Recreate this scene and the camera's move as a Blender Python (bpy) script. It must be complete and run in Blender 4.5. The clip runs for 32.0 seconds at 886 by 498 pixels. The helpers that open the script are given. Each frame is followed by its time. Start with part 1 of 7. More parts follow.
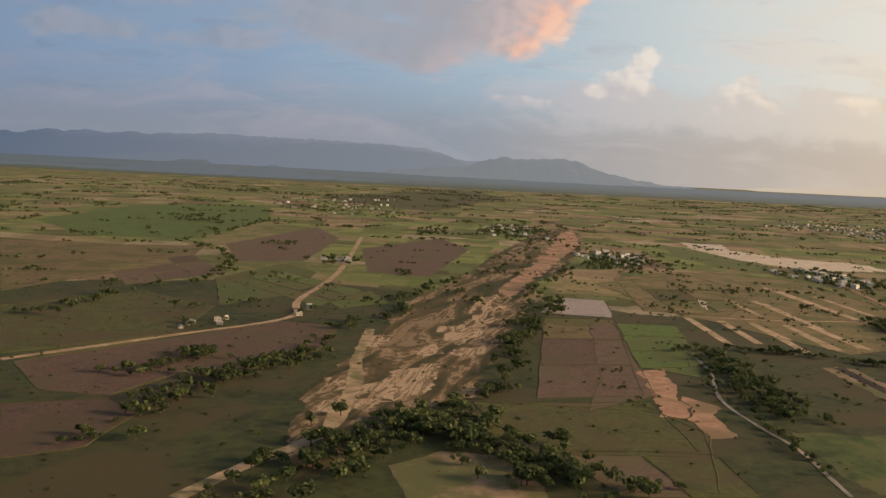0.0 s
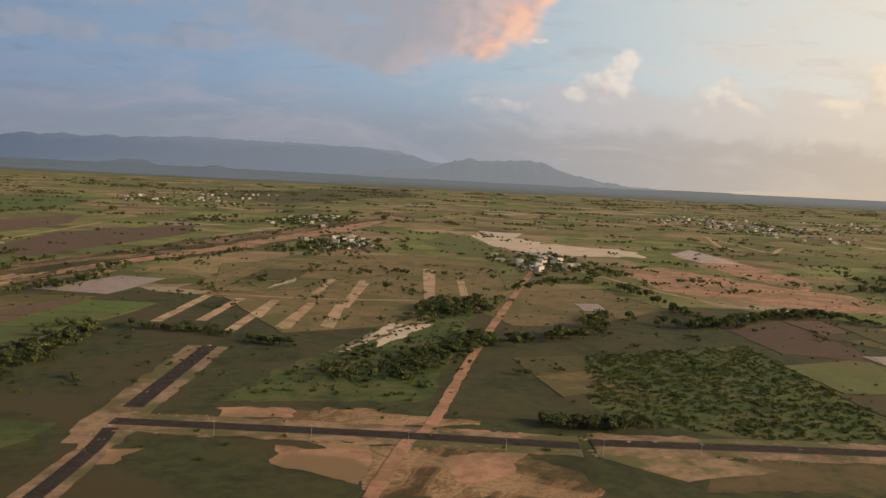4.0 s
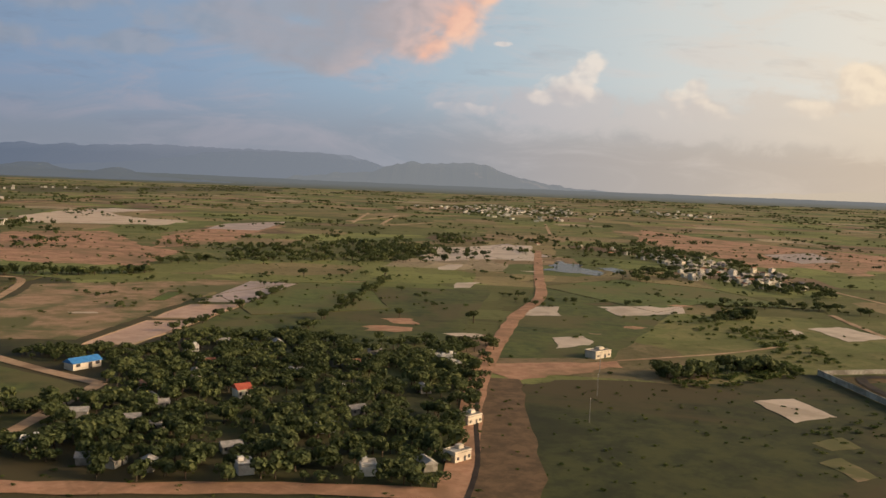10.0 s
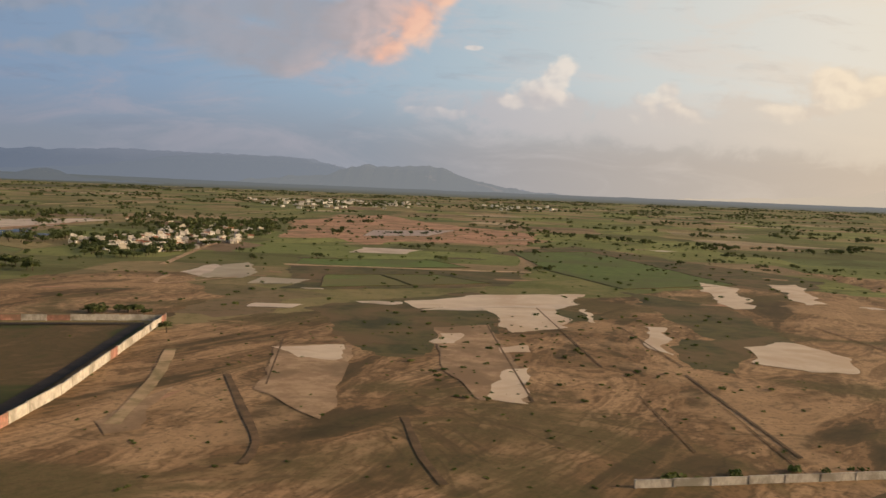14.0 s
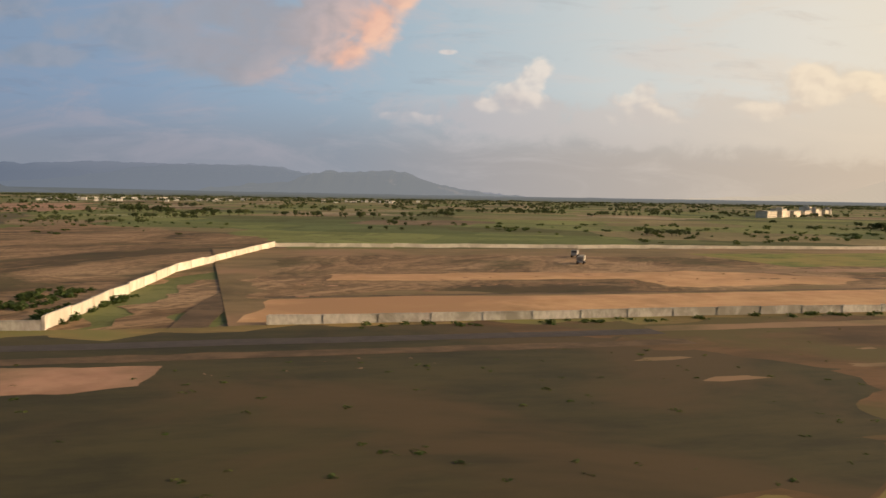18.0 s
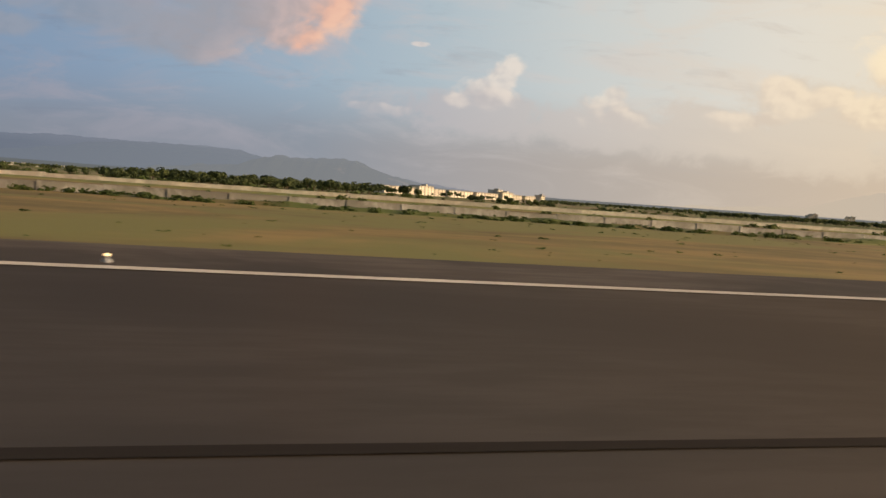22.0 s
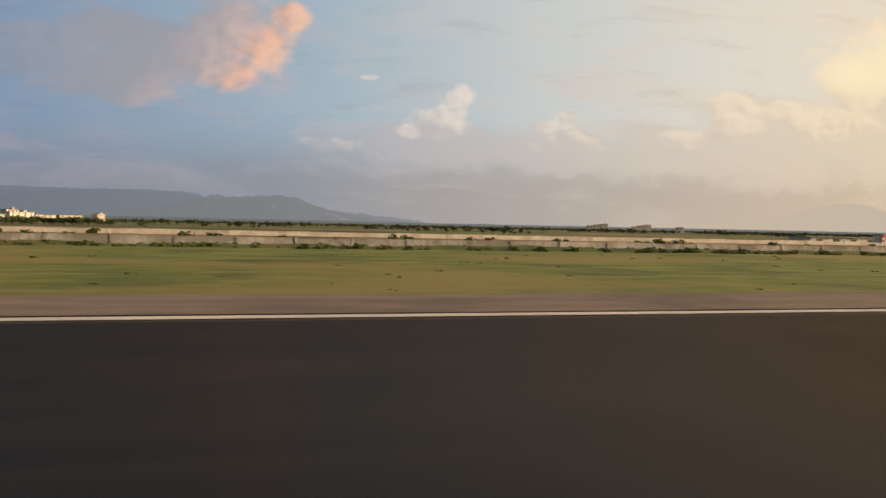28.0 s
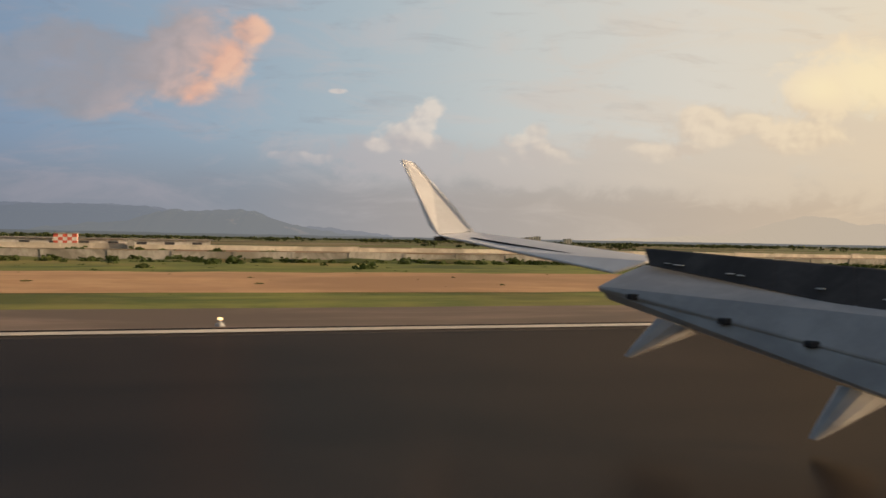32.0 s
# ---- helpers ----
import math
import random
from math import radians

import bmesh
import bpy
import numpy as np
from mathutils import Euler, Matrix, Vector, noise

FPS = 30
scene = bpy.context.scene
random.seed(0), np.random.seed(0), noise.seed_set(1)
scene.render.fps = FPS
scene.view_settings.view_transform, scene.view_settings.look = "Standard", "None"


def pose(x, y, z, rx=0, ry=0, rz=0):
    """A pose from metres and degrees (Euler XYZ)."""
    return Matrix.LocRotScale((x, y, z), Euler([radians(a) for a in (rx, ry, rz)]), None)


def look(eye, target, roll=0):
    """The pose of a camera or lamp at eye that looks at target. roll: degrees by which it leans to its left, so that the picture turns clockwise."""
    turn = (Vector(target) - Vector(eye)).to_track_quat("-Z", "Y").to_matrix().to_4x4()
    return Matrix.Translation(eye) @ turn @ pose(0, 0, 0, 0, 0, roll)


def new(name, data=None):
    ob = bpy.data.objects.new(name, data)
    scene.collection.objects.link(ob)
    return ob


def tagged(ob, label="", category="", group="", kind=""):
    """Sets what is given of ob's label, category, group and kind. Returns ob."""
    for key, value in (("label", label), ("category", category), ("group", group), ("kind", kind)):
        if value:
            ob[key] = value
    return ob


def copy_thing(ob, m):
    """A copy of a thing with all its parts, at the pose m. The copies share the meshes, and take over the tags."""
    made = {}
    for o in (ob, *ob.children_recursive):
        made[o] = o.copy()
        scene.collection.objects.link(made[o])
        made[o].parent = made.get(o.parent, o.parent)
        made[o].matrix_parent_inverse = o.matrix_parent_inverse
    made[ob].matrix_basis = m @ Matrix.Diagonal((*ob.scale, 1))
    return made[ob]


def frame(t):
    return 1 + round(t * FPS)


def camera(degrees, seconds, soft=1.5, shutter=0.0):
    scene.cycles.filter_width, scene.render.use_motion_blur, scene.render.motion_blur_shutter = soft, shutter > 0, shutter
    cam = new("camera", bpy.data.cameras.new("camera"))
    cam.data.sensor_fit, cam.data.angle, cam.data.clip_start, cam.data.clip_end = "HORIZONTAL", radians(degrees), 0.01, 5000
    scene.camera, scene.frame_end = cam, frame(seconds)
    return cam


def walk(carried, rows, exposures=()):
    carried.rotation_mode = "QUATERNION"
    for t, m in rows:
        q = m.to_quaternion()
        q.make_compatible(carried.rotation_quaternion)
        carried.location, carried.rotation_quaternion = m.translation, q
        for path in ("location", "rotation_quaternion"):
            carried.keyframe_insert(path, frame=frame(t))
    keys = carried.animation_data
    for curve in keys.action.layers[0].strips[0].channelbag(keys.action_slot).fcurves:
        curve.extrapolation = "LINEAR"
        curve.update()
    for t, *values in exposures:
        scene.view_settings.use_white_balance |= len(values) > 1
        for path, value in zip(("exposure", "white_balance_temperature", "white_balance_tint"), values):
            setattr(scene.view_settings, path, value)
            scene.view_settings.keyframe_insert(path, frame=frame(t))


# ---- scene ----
# The aircraft's way: down the approach, over the fence, along the runway (x ahead, y to the left, z up).
cam = camera(53.4, 32.0, soft=1.5, shutter=0.05)
PATH = [
    (0, -724.31, 2.752, 44.016, 84.70, -2.78, -15.86),
    (0.5, -705.49, 2.061, 43.179, 84.76, -2.83, -15.91),
    (1, -686.74, 1.422, 42.296, 84.74, -3.02, -15.88),
    (1.5, -668.03, 0.859, 41.366, 84.82, -2.86, -15.80),
    (2, -649.32, 0.380, 40.377, 85.11, -2.70, -15.76),
    (2.5, -630.58, -0.012, 39.386, 85.22, -2.62, -15.81),
    (4.5, -556.25, 0.001, 35.491, 85.02, -2.65, -15.41),
    (5, -537.28, 0.062, 34.492, 85.03, -2.29, -15.38),
    (5.5, -518.27, 0.171, 33.496, 85.15, -2.13, -15.39),
    (6, -499.18, 0.268, 32.504, 85.29, -1.94, -15.31),
    (6.5, -480.06, 0.351, 31.439, 85.61, -1.50, -15.18),
    (7, -460.92, 0.436, 30.226, 85.94, -1.18, -15.27),
    (7.5, -441.76, 0.497, 28.849, 86.38, -0.84, -15.46),
    (8, -422.69, 0.515, 27.374, 86.23, -0.58, -15.36),
    (8.5, -403.60, 0.451, 25.950, 85.42, -0.86, -15.29),
    (9, -384.54, 0.503, 24.582, 85.12, -1.83, -15.27),
    (9.5, -365.70, 0.671, 23.282, 85.44, -2.45, -15.32),
    (10, -347.21, 0.902, 22.038, 85.69, -2.19, -15.25),
    (10.5, -329.03, 1.097, 20.840, 86.12, -1.82, -15.24),
    (11, -311.00, 1.200, 19.699, 86.49, -2.03, -15.34),
    (11.5, -292.96, 1.217, 18.642, 86.30, -2.04, -15.44),
    (12, -274.86, 1.184, 17.664, 85.86, -1.93, -15.48),
    (12.5, -256.79, 1.154, 16.705, 85.87, -1.99, -15.40),
    (13, -238.73, 1.099, 15.698, 86.08, -2.34, -15.39),
    (13.5, -220.60, 0.998, 14.727, 86.07, -2.42, -15.36),
    (14, -202.46, 0.941, 13.845, 86.16, -2.22, -15.48),
    (14.5, -184.59, 0.932, 12.948, 86.13, -1.78, -15.50),
    (15, -166.90, 0.890, 11.970, 85.86, -1.42, -15.51),
    (15.5, -149.29, 0.856, 10.908, 85.74, -1.58, -15.47),
    (17.5, -81.16, 0.364, 6.302, 86.12, -1.39, -15.37),
    (18, -64.99, 0.532, 5.019, 86.66, -0.92, -15.34),
    (18.5, -48.67, 0.700, 3.823, 86.53, -2.02, -15.59),
    (19, -32.32, 0.816, 2.822, 86.19, -2.92, -15.69),
    (19.5, -16.09, 0.867, 2.026, 86.31, -3.25, -15.76),
    (20, 0.01, 0.873, 1.458, 86.48, -4.19, -15.97),
    (20.5, 16.01, 0.859, 1.140, 86.60, -4.06, -16.03),
    (21, 31.84, 0.840, 0.985, 86.55, -4.32, -16.10),
    (21.5, 47.42, 0.847, 0.905, 86.30, -4.06, -16.03),
    (22, 62.84, 0.841, 0.872, 86.41, -4.03, -16.13),
    (22.5, 78.14, 0.819, 0.856, 86.80, -3.69, -16.10),
    (23, 93.21, 0.784, 0.824, 87.46, -3.19, -16.16),
    (23.5, 107.91, 0.816, 0.851, 87.84, -2.87, -16.56),
    (24, 122.27, 0.841, 0.847, 87.97, -3.08, -17.03),
    (24.5, 136.31, 0.871, 0.870, 88.04, -2.40, -17.10),
    (25, 150.04, 0.892, 0.894, 88.04, -1.94, -17.08),
    (25.5, 163.48, 0.887, 0.873, 88.05, -1.17, -16.92),
    (27.5, 210.04, 0.871, 0.869, 88.41, -0.99, -17.04),
    (28, 220.13, 0.883, 0.880, 88.56, -1.16, -17.08),
    (28.5, 229.99, 0.895, 0.877, 88.60, -1.21, -17.09),
    (29, 239.61, 0.910, 0.885, 88.70, -1.20, -17.10),
    (29.5, 249.06, 0.896, 0.876, 88.85, -0.84, -17.14),
    (30, 258.16, 0.895, 0.883, 88.97, -1.01, -17.45),
    (30.5, 266.74, 0.908, 0.866, 89.17, -1.21, -18.27),
    (31, 274.64, 0.935, 0.867, 89.38, -1.20, -18.70),
    (31.5, 282.27, 0.909, 0.867, 89.44, -1.18, -18.61),
    (32, 289.78, 0.887, 0.866, 89.50, -0.98, -18.24),
]

walk(cam, [(t, pose(x, y, z, rx, ry, rz)) for t, x, y, z, rx, ry, rz in PATH], [(0, 0.06), (15, 0.02), (20, 0.0), (25, -0.04), (30, -0.10), (32, -0.14)])

# ---- light: a low sun behind thin cloud, ahead of the aircraft and to its left ----
SUN_AZ, SUN_EL = radians(-20.0), radians(17.0)
world = bpy.data.worlds.new("evening_sky")
scene.world = world
world.use_nodes = True
wt = world.node_tree
sky = wt.nodes.new("ShaderNodeTexSky")
sky.sky_type, sky.sun_disc = "NISHITA", False
sky.sun_elevation, sky.sun_rotation = SUN_EL, radians(90) - SUN_AZ
sky.dust_density, sky.air_density, sky.ozone_density = 6.0, 1.1, 0.4
wt.links.new(sky.outputs[0], wt.nodes["Background"].inputs[0])
wt.nodes["Background"].inputs[1].default_value = 0.12
sun_data = bpy.data.lights.new("sun", "SUN")
sun_data.energy, sun_data.angle, sun_data.color = 4.1, radians(11), (1.0, 0.70, 0.43)
sun_to = Vector((math.cos(SUN_AZ) * math.cos(SUN_EL), math.sin(SUN_AZ) * math.cos(SUN_EL), math.sin(SUN_EL)))
new("sun", sun_data).matrix_world = look(sun_to * 900, (0, 0, 0))


from mathutils.geometry import tessellate_polygon


# ---- node helpers ----
def lin(r, g, b):
    f = lambda v: (v / 255 / 12.92) if v <= 10 else ((v / 255 + 0.055) / 1.055) ** 2.4
    return (f(r), f(g), f(b), 1.0)


class Tree:
    """Short hand for one node tree."""

    def __init__(self, mat):
        mat.use_nodes = True
        self.t = mat.node_tree
        self.out = self.t.nodes["Material Output"]
        self.bsdf = self.t.nodes["Principled BSDF"]
        self.pos = self.t.nodes.new("ShaderNodeNewGeometry").outputs["Position"]

    def put(self, socket, value):
        if isinstance(value, bpy.types.NodeSocket):
            self.t.links.new(value, socket)
        else:
            socket.default_value = value

    def math(self, op, a, b=0.0, c=0.0):
        n = self.t.nodes.new("ShaderNodeMath")
        n.operation = op
        for s, v in zip(n.inputs, (a, b, c)):
            self.put(s, v)
        return n.outputs[0]

    def noise(self, scale, detail=4.0, rough=0.55, vec=None, distort=0.0):
        n = self.t.nodes.new("ShaderNodeTexNoise")
        self.put(n.inputs["Vector"], vec or self.pos)
        n.inputs["Scale"].default_value, n.inputs["Detail"].default_value = scale, detail
        n.inputs["Roughness"].default_value, n.inputs["Distortion"].default_value = rough, distort
        return n.outputs[0]

    def stretch(self, sx, sy, sz, rot=0.0, vec=None):
        n = self.t.nodes.new("ShaderNodeMapping")
        self.put(n.inputs[0], vec or self.pos)
        n.inputs["Scale"].default_value = (sx, sy, sz)
        n.inputs["Rotation"].default_value = (0, 0, rot)
        return n.outputs[0]

    def ramp(self, fac, *stops):
        n = self.t.nodes.new("ShaderNodeValToRGB")
        self.put(n.inputs[0], fac)
        e = n.color_ramp.elements
        while len(e) < len(stops):
            e.new(0.5)
        for el, (p, c) in zip(e, stops):
            el.position, el.color = p, c if len(c) == 4 else (*c, 1)
        return n.outputs[0]

    def mix(self, fac, a, b):
        n = self.t.nodes.new("ShaderNodeMix")
        n.data_type = "RGBA"
        self.put(n.inputs[0], fac), self.put(n.inputs[6], a), self.put(n.inputs[7], b)
        return n.outputs[2]

    def span(self, v, lo, hi):
        n = self.t.nodes.new("ShaderNodeMapRange")
        n.interpolation_type = "SMOOTHSTEP"
        self.put(n.inputs[0], v)
        n.inputs[1].default_value, n.inputs[2].default_value = lo, hi
        return n.outputs[0]

    def bump(self, height, strength, distance):
        n = self.t.nodes.new("ShaderNodeBump")
        n.inputs["Strength"].default_value, n.inputs["Distance"].default_value = strength, distance
        self.put(n.inputs["Height"], height)
        self.t.links.new(n.outputs[0], self.bsdf.inputs["Normal"])

    def random(self, name="ShaderNodeObjectInfo", key="Random"):
        return self.t.nodes.new(name).outputs[key]


MATS = {}


def surf(name, a, b, c=None, scale=0.4, big=0.03, rough=0.9, bump=0.25, depth=0.1, vary=0.0, spec=0.3, metal=0.0, thresh=(0.38, 0.62), sx=1.0, sy=1.0, mottle=0.0, tint=False):
    """A rough natural surface: two colours by grain, a third by wide patches, slight relief."""
    m = MATS[name] = bpy.data.materials.new(name)
    t = Tree(m)
    v = t.stretch(sx, sy, 1.0) if (sx, sy) != (1.0, 1.0) else t.pos
    fine = t.noise(scale, 8.0, 0.68, v)
    col = t.mix(t.span(fine, *thresh), (*a, 1), (*b, 1))
    if mottle:
        wide = t.noise(scale * 0.23, 5.0, 0.62, None, 0.8)
        col = t.mix(t.math("MULTIPLY", t.span(wide, 0.5, 0.68), mottle), col, (a[0] * 0.5, a[1] * 0.52, a[2] * 0.5, 1))
        col = t.mix(t.math("MULTIPLY", t.span(wide, 0.48, 0.3), mottle * 0.6), col, (min(b[0] * 1.35, 0.8), b[1] * 1.25, b[2] * 1.3, 1))
    if c:
        col = t.mix(t.span(t.noise(big, 5.0, 0.6, None, 0.6), 0.45, 0.62), col, (*c, 1))
    if vary:
        h = t.t.nodes.new("ShaderNodeHueSaturation")
        r = t.random()
        t.put(h.inputs["Value"], t.math("MULTIPLY_ADD", r, vary * 2, 1 - vary))
        t.put(h.inputs["Hue"], t.math("MULTIPLY_ADD", r, vary * 0.06, 0.5 - vary * 0.03))
        t.put(h.inputs["Color"], col)
        col = h.outputs[0]
    t.put(t.bsdf.inputs["Base Color"], col)
    t.bsdf.inputs["Roughness"].default_value, t.bsdf.inputs["Metallic"].default_value = rough, metal
    t.bsdf.inputs["Specular IOR Level"].default_value = spec
    if tint:
        # worn bitumen: a dull body with a faint polished film
        t.bsdf.inputs["Specular IOR Level"].default_value = 0.0
        film = t.t.nodes.new("ShaderNodeBsdfGlossy")
        film.inputs["Color"].default_value, film.inputs["Roughness"].default_value = (1.0, 0.82, 0.68, 1), rough
        coat = t.t.nodes.new("ShaderNodeMixShader")
        coat.inputs[0].default_value = spec
        t.t.links.new(t.bsdf.outputs[0], coat.inputs[1]), t.t.links.new(film.outputs[0], coat.inputs[2])
        t.t.links.new(coat.outputs[0], t.out.inputs[0])
    t.bump(fine, bump, depth)
    return m


# soils and crops
surf("plowed", (0.078, 0.048, 0.033), (0.125, 0.078, 0.053), (0.088, 0.066, 0.034), 1.3, 0.05, vary=0.22, mottle=0.45)
surf("fallow", (0.12, 0.092, 0.038), (0.175, 0.122, 0.056), (0.09, 0.085, 0.026), 0.7, 0.05, vary=0.15, mottle=0.6)
surf("olive", (0.0525, 0.0552, 0.015), (0.084, 0.0805, 0.022), (0.0714, 0.0552, 0.022), 0.8, 0.06, vary=0.2, mottle=0.6)
surf("green", (0.066, 0.088, 0.022), (0.098, 0.118, 0.030), (0.10, 0.092, 0.032), 0.6, 0.05, vary=0.2, mottle=0.5)
surf("grass", (0.0461, 0.064, 0.0157), (0.0794, 0.0937, 0.0219), (0.0896, 0.0796, 0.0279), 0.5, 0.045, vary=0.15, mottle=0.7)
surf("bright", (0.062, 0.098, 0.018), (0.092, 0.13, 0.026), (0.075, 0.088, 0.024), 0.6, 0.06, vary=0.12, mottle=0.3)
surf("scrub", (0.038, 0.0621, 0.0126), (0.0684, 0.092, 0.0198), (0.095, 0.092, 0.0306), 0.35, 0.07, mottle=0.8)
surf("soil", (0.13, 0.078, 0.038), (0.30, 0.175, 0.085), (0.085, 0.07, 0.028), 0.11, 0.05, thresh=(0.36, 0.66), sx=0.6, sy=1.8, mottle=0.7)
surf("dirt", (0.27, 0.15, 0.09), (0.40, 0.235, 0.145), (0.2, 0.135, 0.07), 0.35, 0.06, mottle=0.6)
surf("plain", (0.44, 0.25, 0.115), (0.54, 0.33, 0.165), (0.36, 0.205, 0.10), 0.5, 0.08, mottle=0.5)
surf("dry", (0.17, 0.13, 0.06), (0.3, 0.2, 0.125), (0.10, 0.1, 0.035), 0.22, 0.08, thresh=(0.42, 0.58), mottle=0.6)
surf("mud", (0.25, 0.19, 0.15), (0.33, 0.26, 0.215), None, 0.5, rough=0.55, spec=0.5, mottle=0.4)
surf("paddy", (0.345, 0.253, 0.2012), (0.4255, 0.322, 0.2645), (0.276, 0.2185, 0.161), 0.4, 0.1, rough=0.5, spec=0.5, mottle=0.4)
surf("paddyred", (0.396, 0.2625, 0.1885), (0.473, 0.3313, 0.2405), None, 0.4, rough=0.6, mottle=0.4)
# wetsand is lightened to stand in for pale sky mirrored in puddles
surf("wetsand", (0.50, 0.40, 0.285), (0.57, 0.47, 0.345), (0.45, 0.335, 0.22), 0.3, 0.1, rough=0.55, spec=0.3, bump=0.05)
surf("mudflat", (0.10, 0.068, 0.042), (0.155, 0.105, 0.066), (0.06, 0.052, 0.026), 0.2, 0.1, rough=0.6, spec=0.25, mottle=0.6)
surf("white", (0.46, 0.37, 0.27), (0.55, 0.45, 0.34), (0.36, 0.28, 0.19), 0.3, 0.12, rough=0.5, spec=0.35, bump=0.05)
surf("dirtroad", (0.33, 0.22, 0.135), (0.43, 0.30, 0.19), (0.26, 0.17, 0.1), 0.8, 0.15, mottle=0.5)
surf("redroad", (0.30, 0.165, 0.095), (0.40, 0.23, 0.14), (0.24, 0.14, 0.08), 0.8, 0.15, mottle=0.5)
surf("sandtrack", (0.30, 0.215, 0.12), (0.42, 0.30, 0.18), (0.14, 0.12, 0.05), 0.4, 0.12, mottle=0.6)
surf("track", (0.28, 0.155, 0.085), (0.38, 0.215, 0.125), None, 0.6)
surf("strip", (0.38, 0.26, 0.16), (0.47, 0.33, 0.215), (0.24, 0.18, 0.09), 0.5, 0.12, mottle=0.4)
surf("canalbank", (0.17, 0.12, 0.07), (0.30, 0.20, 0.12), (0.10, 0.095, 0.035), 0.35, 0.06, mottle=0.7)
surf("canal", (0.030, 0.024, 0.019), (0.050, 0.039, 0.031), None, 0.6, rough=0.7, spec=0.1, bump=0.1)
surf("ditch", (0.075, 0.05, 0.025), (0.14, 0.088, 0.045), None, 0.6)
surf("verge", (0.099, 0.126, 0.0182), (0.2046, 0.2079, 0.0364), (0.2376, 0.189, 0.0468), 1.1, 0.09, sx=0.35, mottle=0.75)
surf("sward", (0.048, 0.05, 0.016), (0.085, 0.075, 0.024), (0.12, 0.08, 0.036), 0.5, 0.09, mottle=0.7)
surf("airfield_dry", (0.14, 0.10, 0.04), (0.21, 0.145, 0.066), (0.26, 0.16, 0.085), 0.4, 0.06, sx=0.5, mottle=0.6)
surf("pasture", (0.0248, 0.032, 0.0083), (0.0496, 0.0556, 0.0138), (0.0588, 0.047, 0.0175), 0.35, 0.035, mottle=0.7)


surf("turf", (0.026, 0.038, 0.008), (0.046, 0.058, 0.012), (0.048, 0.042, 0.014), 0.5, 0.05, mottle=0.7)
surf("shoal", (0.115, 0.078, 0.052), (0.175, 0.118, 0.078), (0.08, 0.058, 0.036), 0.35, 0.12, rough=0.6, spec=0.25, mottle=0.5)
surf("silt", (0.30, 0.25, 0.155), (0.36, 0.30, 0.195), (0.26, 0.21, 0.13), 0.25, 0.1, rough=0.5, spec=0.3, bump=0.04)
surf("clay", (0.25, 0.165, 0.095), (0.37, 0.26, 0.16), (0.19, 0.125, 0.07), 0.5, 0.12, mottle=0.6)
surf("rushes", (0.026, 0.036, 0.010), (0.05, 0.058, 0.016), (0.07, 0.052, 0.022), 0.6, 0.15, mottle=0.7)


def washed(name, rot, sx, sy, big, *stops, wide=0.0):
    """Ground shaped by running water: bands of mud, sand and growth, torn at the edges."""
    m = MATS[name] = bpy.data.materials.new(name)
    t = Tree(m)
    v = t.stretch(1 / sx, 1 / sy, 1.0, rot)
    v.node.vector_type = "TEXTURE"
    body = t.noise(big, 7.0, 0.58, v, 1.3)
    edge = t.noise(big * 5, 7.0, 0.66, None, 0.7)
    grain = t.noise(2.2, 6.0, 0.75)
    k = t.math("ADD", body, t.math("MULTIPLY_ADD", edge, 0.22, -0.11))
    col = t.ramp(k, *stops)
    if wide:
        # growth and damp hollows, pale dry flats
        zone = t.noise(0.032, 6.0, 0.6, None, 1.4)
        zone = t.math("ADD", zone, t.math("MULTIPLY_ADD", edge, 0.16, -0.08))
        col = t.mix(t.math("MULTIPLY", t.span(zone, 0.50, 0.62), wide), col, t.mix(t.span(grain, 0.4, 0.6), (0.062, 0.058, 0.020, 1), (0.115, 0.085, 0.036, 1)))
        col = t.mix(t.math("MULTIPLY", t.span(zone, 0.47, 0.38), wide * 0.8), col, (0.36, 0.238, 0.132, 1))
        gully = t.math("ABSOLUTE", t.math("ADD", t.noise(0.05, 5.0, 0.55, None, 0.9), -0.5))
        col = t.mix(t.math("MULTIPLY", t.span(gully, 0.012, 0.002), 0.4), col, (0.045, 0.034, 0.016, 1))
    col = t.mix(t.math("MULTIPLY", t.span(grain, 0.5, 0.66), 0.65), col, (0.06, 0.045, 0.02, 1))
    t.put(t.bsdf.inputs["Base Color"], col)
    t.bsdf.inputs["Roughness"].default_value = 0.9
    t.bsdf.inputs["Specular IOR Level"].default_value = 0.2
    t.bump(k, 0.4, 0.1)


washed("sand", 1.075, 0.28, 1.5, 0.075, (0.36, (0.034, 0.036, 0.012)), (0.46, (0.066, 0.056, 0.022)), (0.51, (0.105, 0.074, 0.034)), (0.545, (0.20, 0.13, 0.072)), (0.565, (0.34, 0.24, 0.145)), (0.60, (0.12, 0.082, 0.042)), (0.64, (0.075, 0.062, 0.026)), (0.68, (0.22, 0.15, 0.086)))
washed("ooze", 1.075, 0.3, 1.5, 0.12, (0.36, (0.07, 0.054, 0.024)), (0.44, (0.16, 0.105, 0.056)), (0.475, (0.40, 0.28, 0.175)), (0.53, (0.47, 0.34, 0.22)), (0.56, (0.12, 0.082, 0.042)), (0.64, (0.42, 0.3, 0.185)))
washed("heath", 0.3, 0.6, 1.4, 0.05, (0.34, (0.030, 0.037, 0.010)), (0.46, (0.052, 0.056, 0.016)), (0.53, (0.10, 0.068, 0.030)), (0.56, (0.075, 0.058, 0.023)), (0.62, (0.15, 0.095, 0.046)), (0.70, (0.08, 0.06, 0.024)))
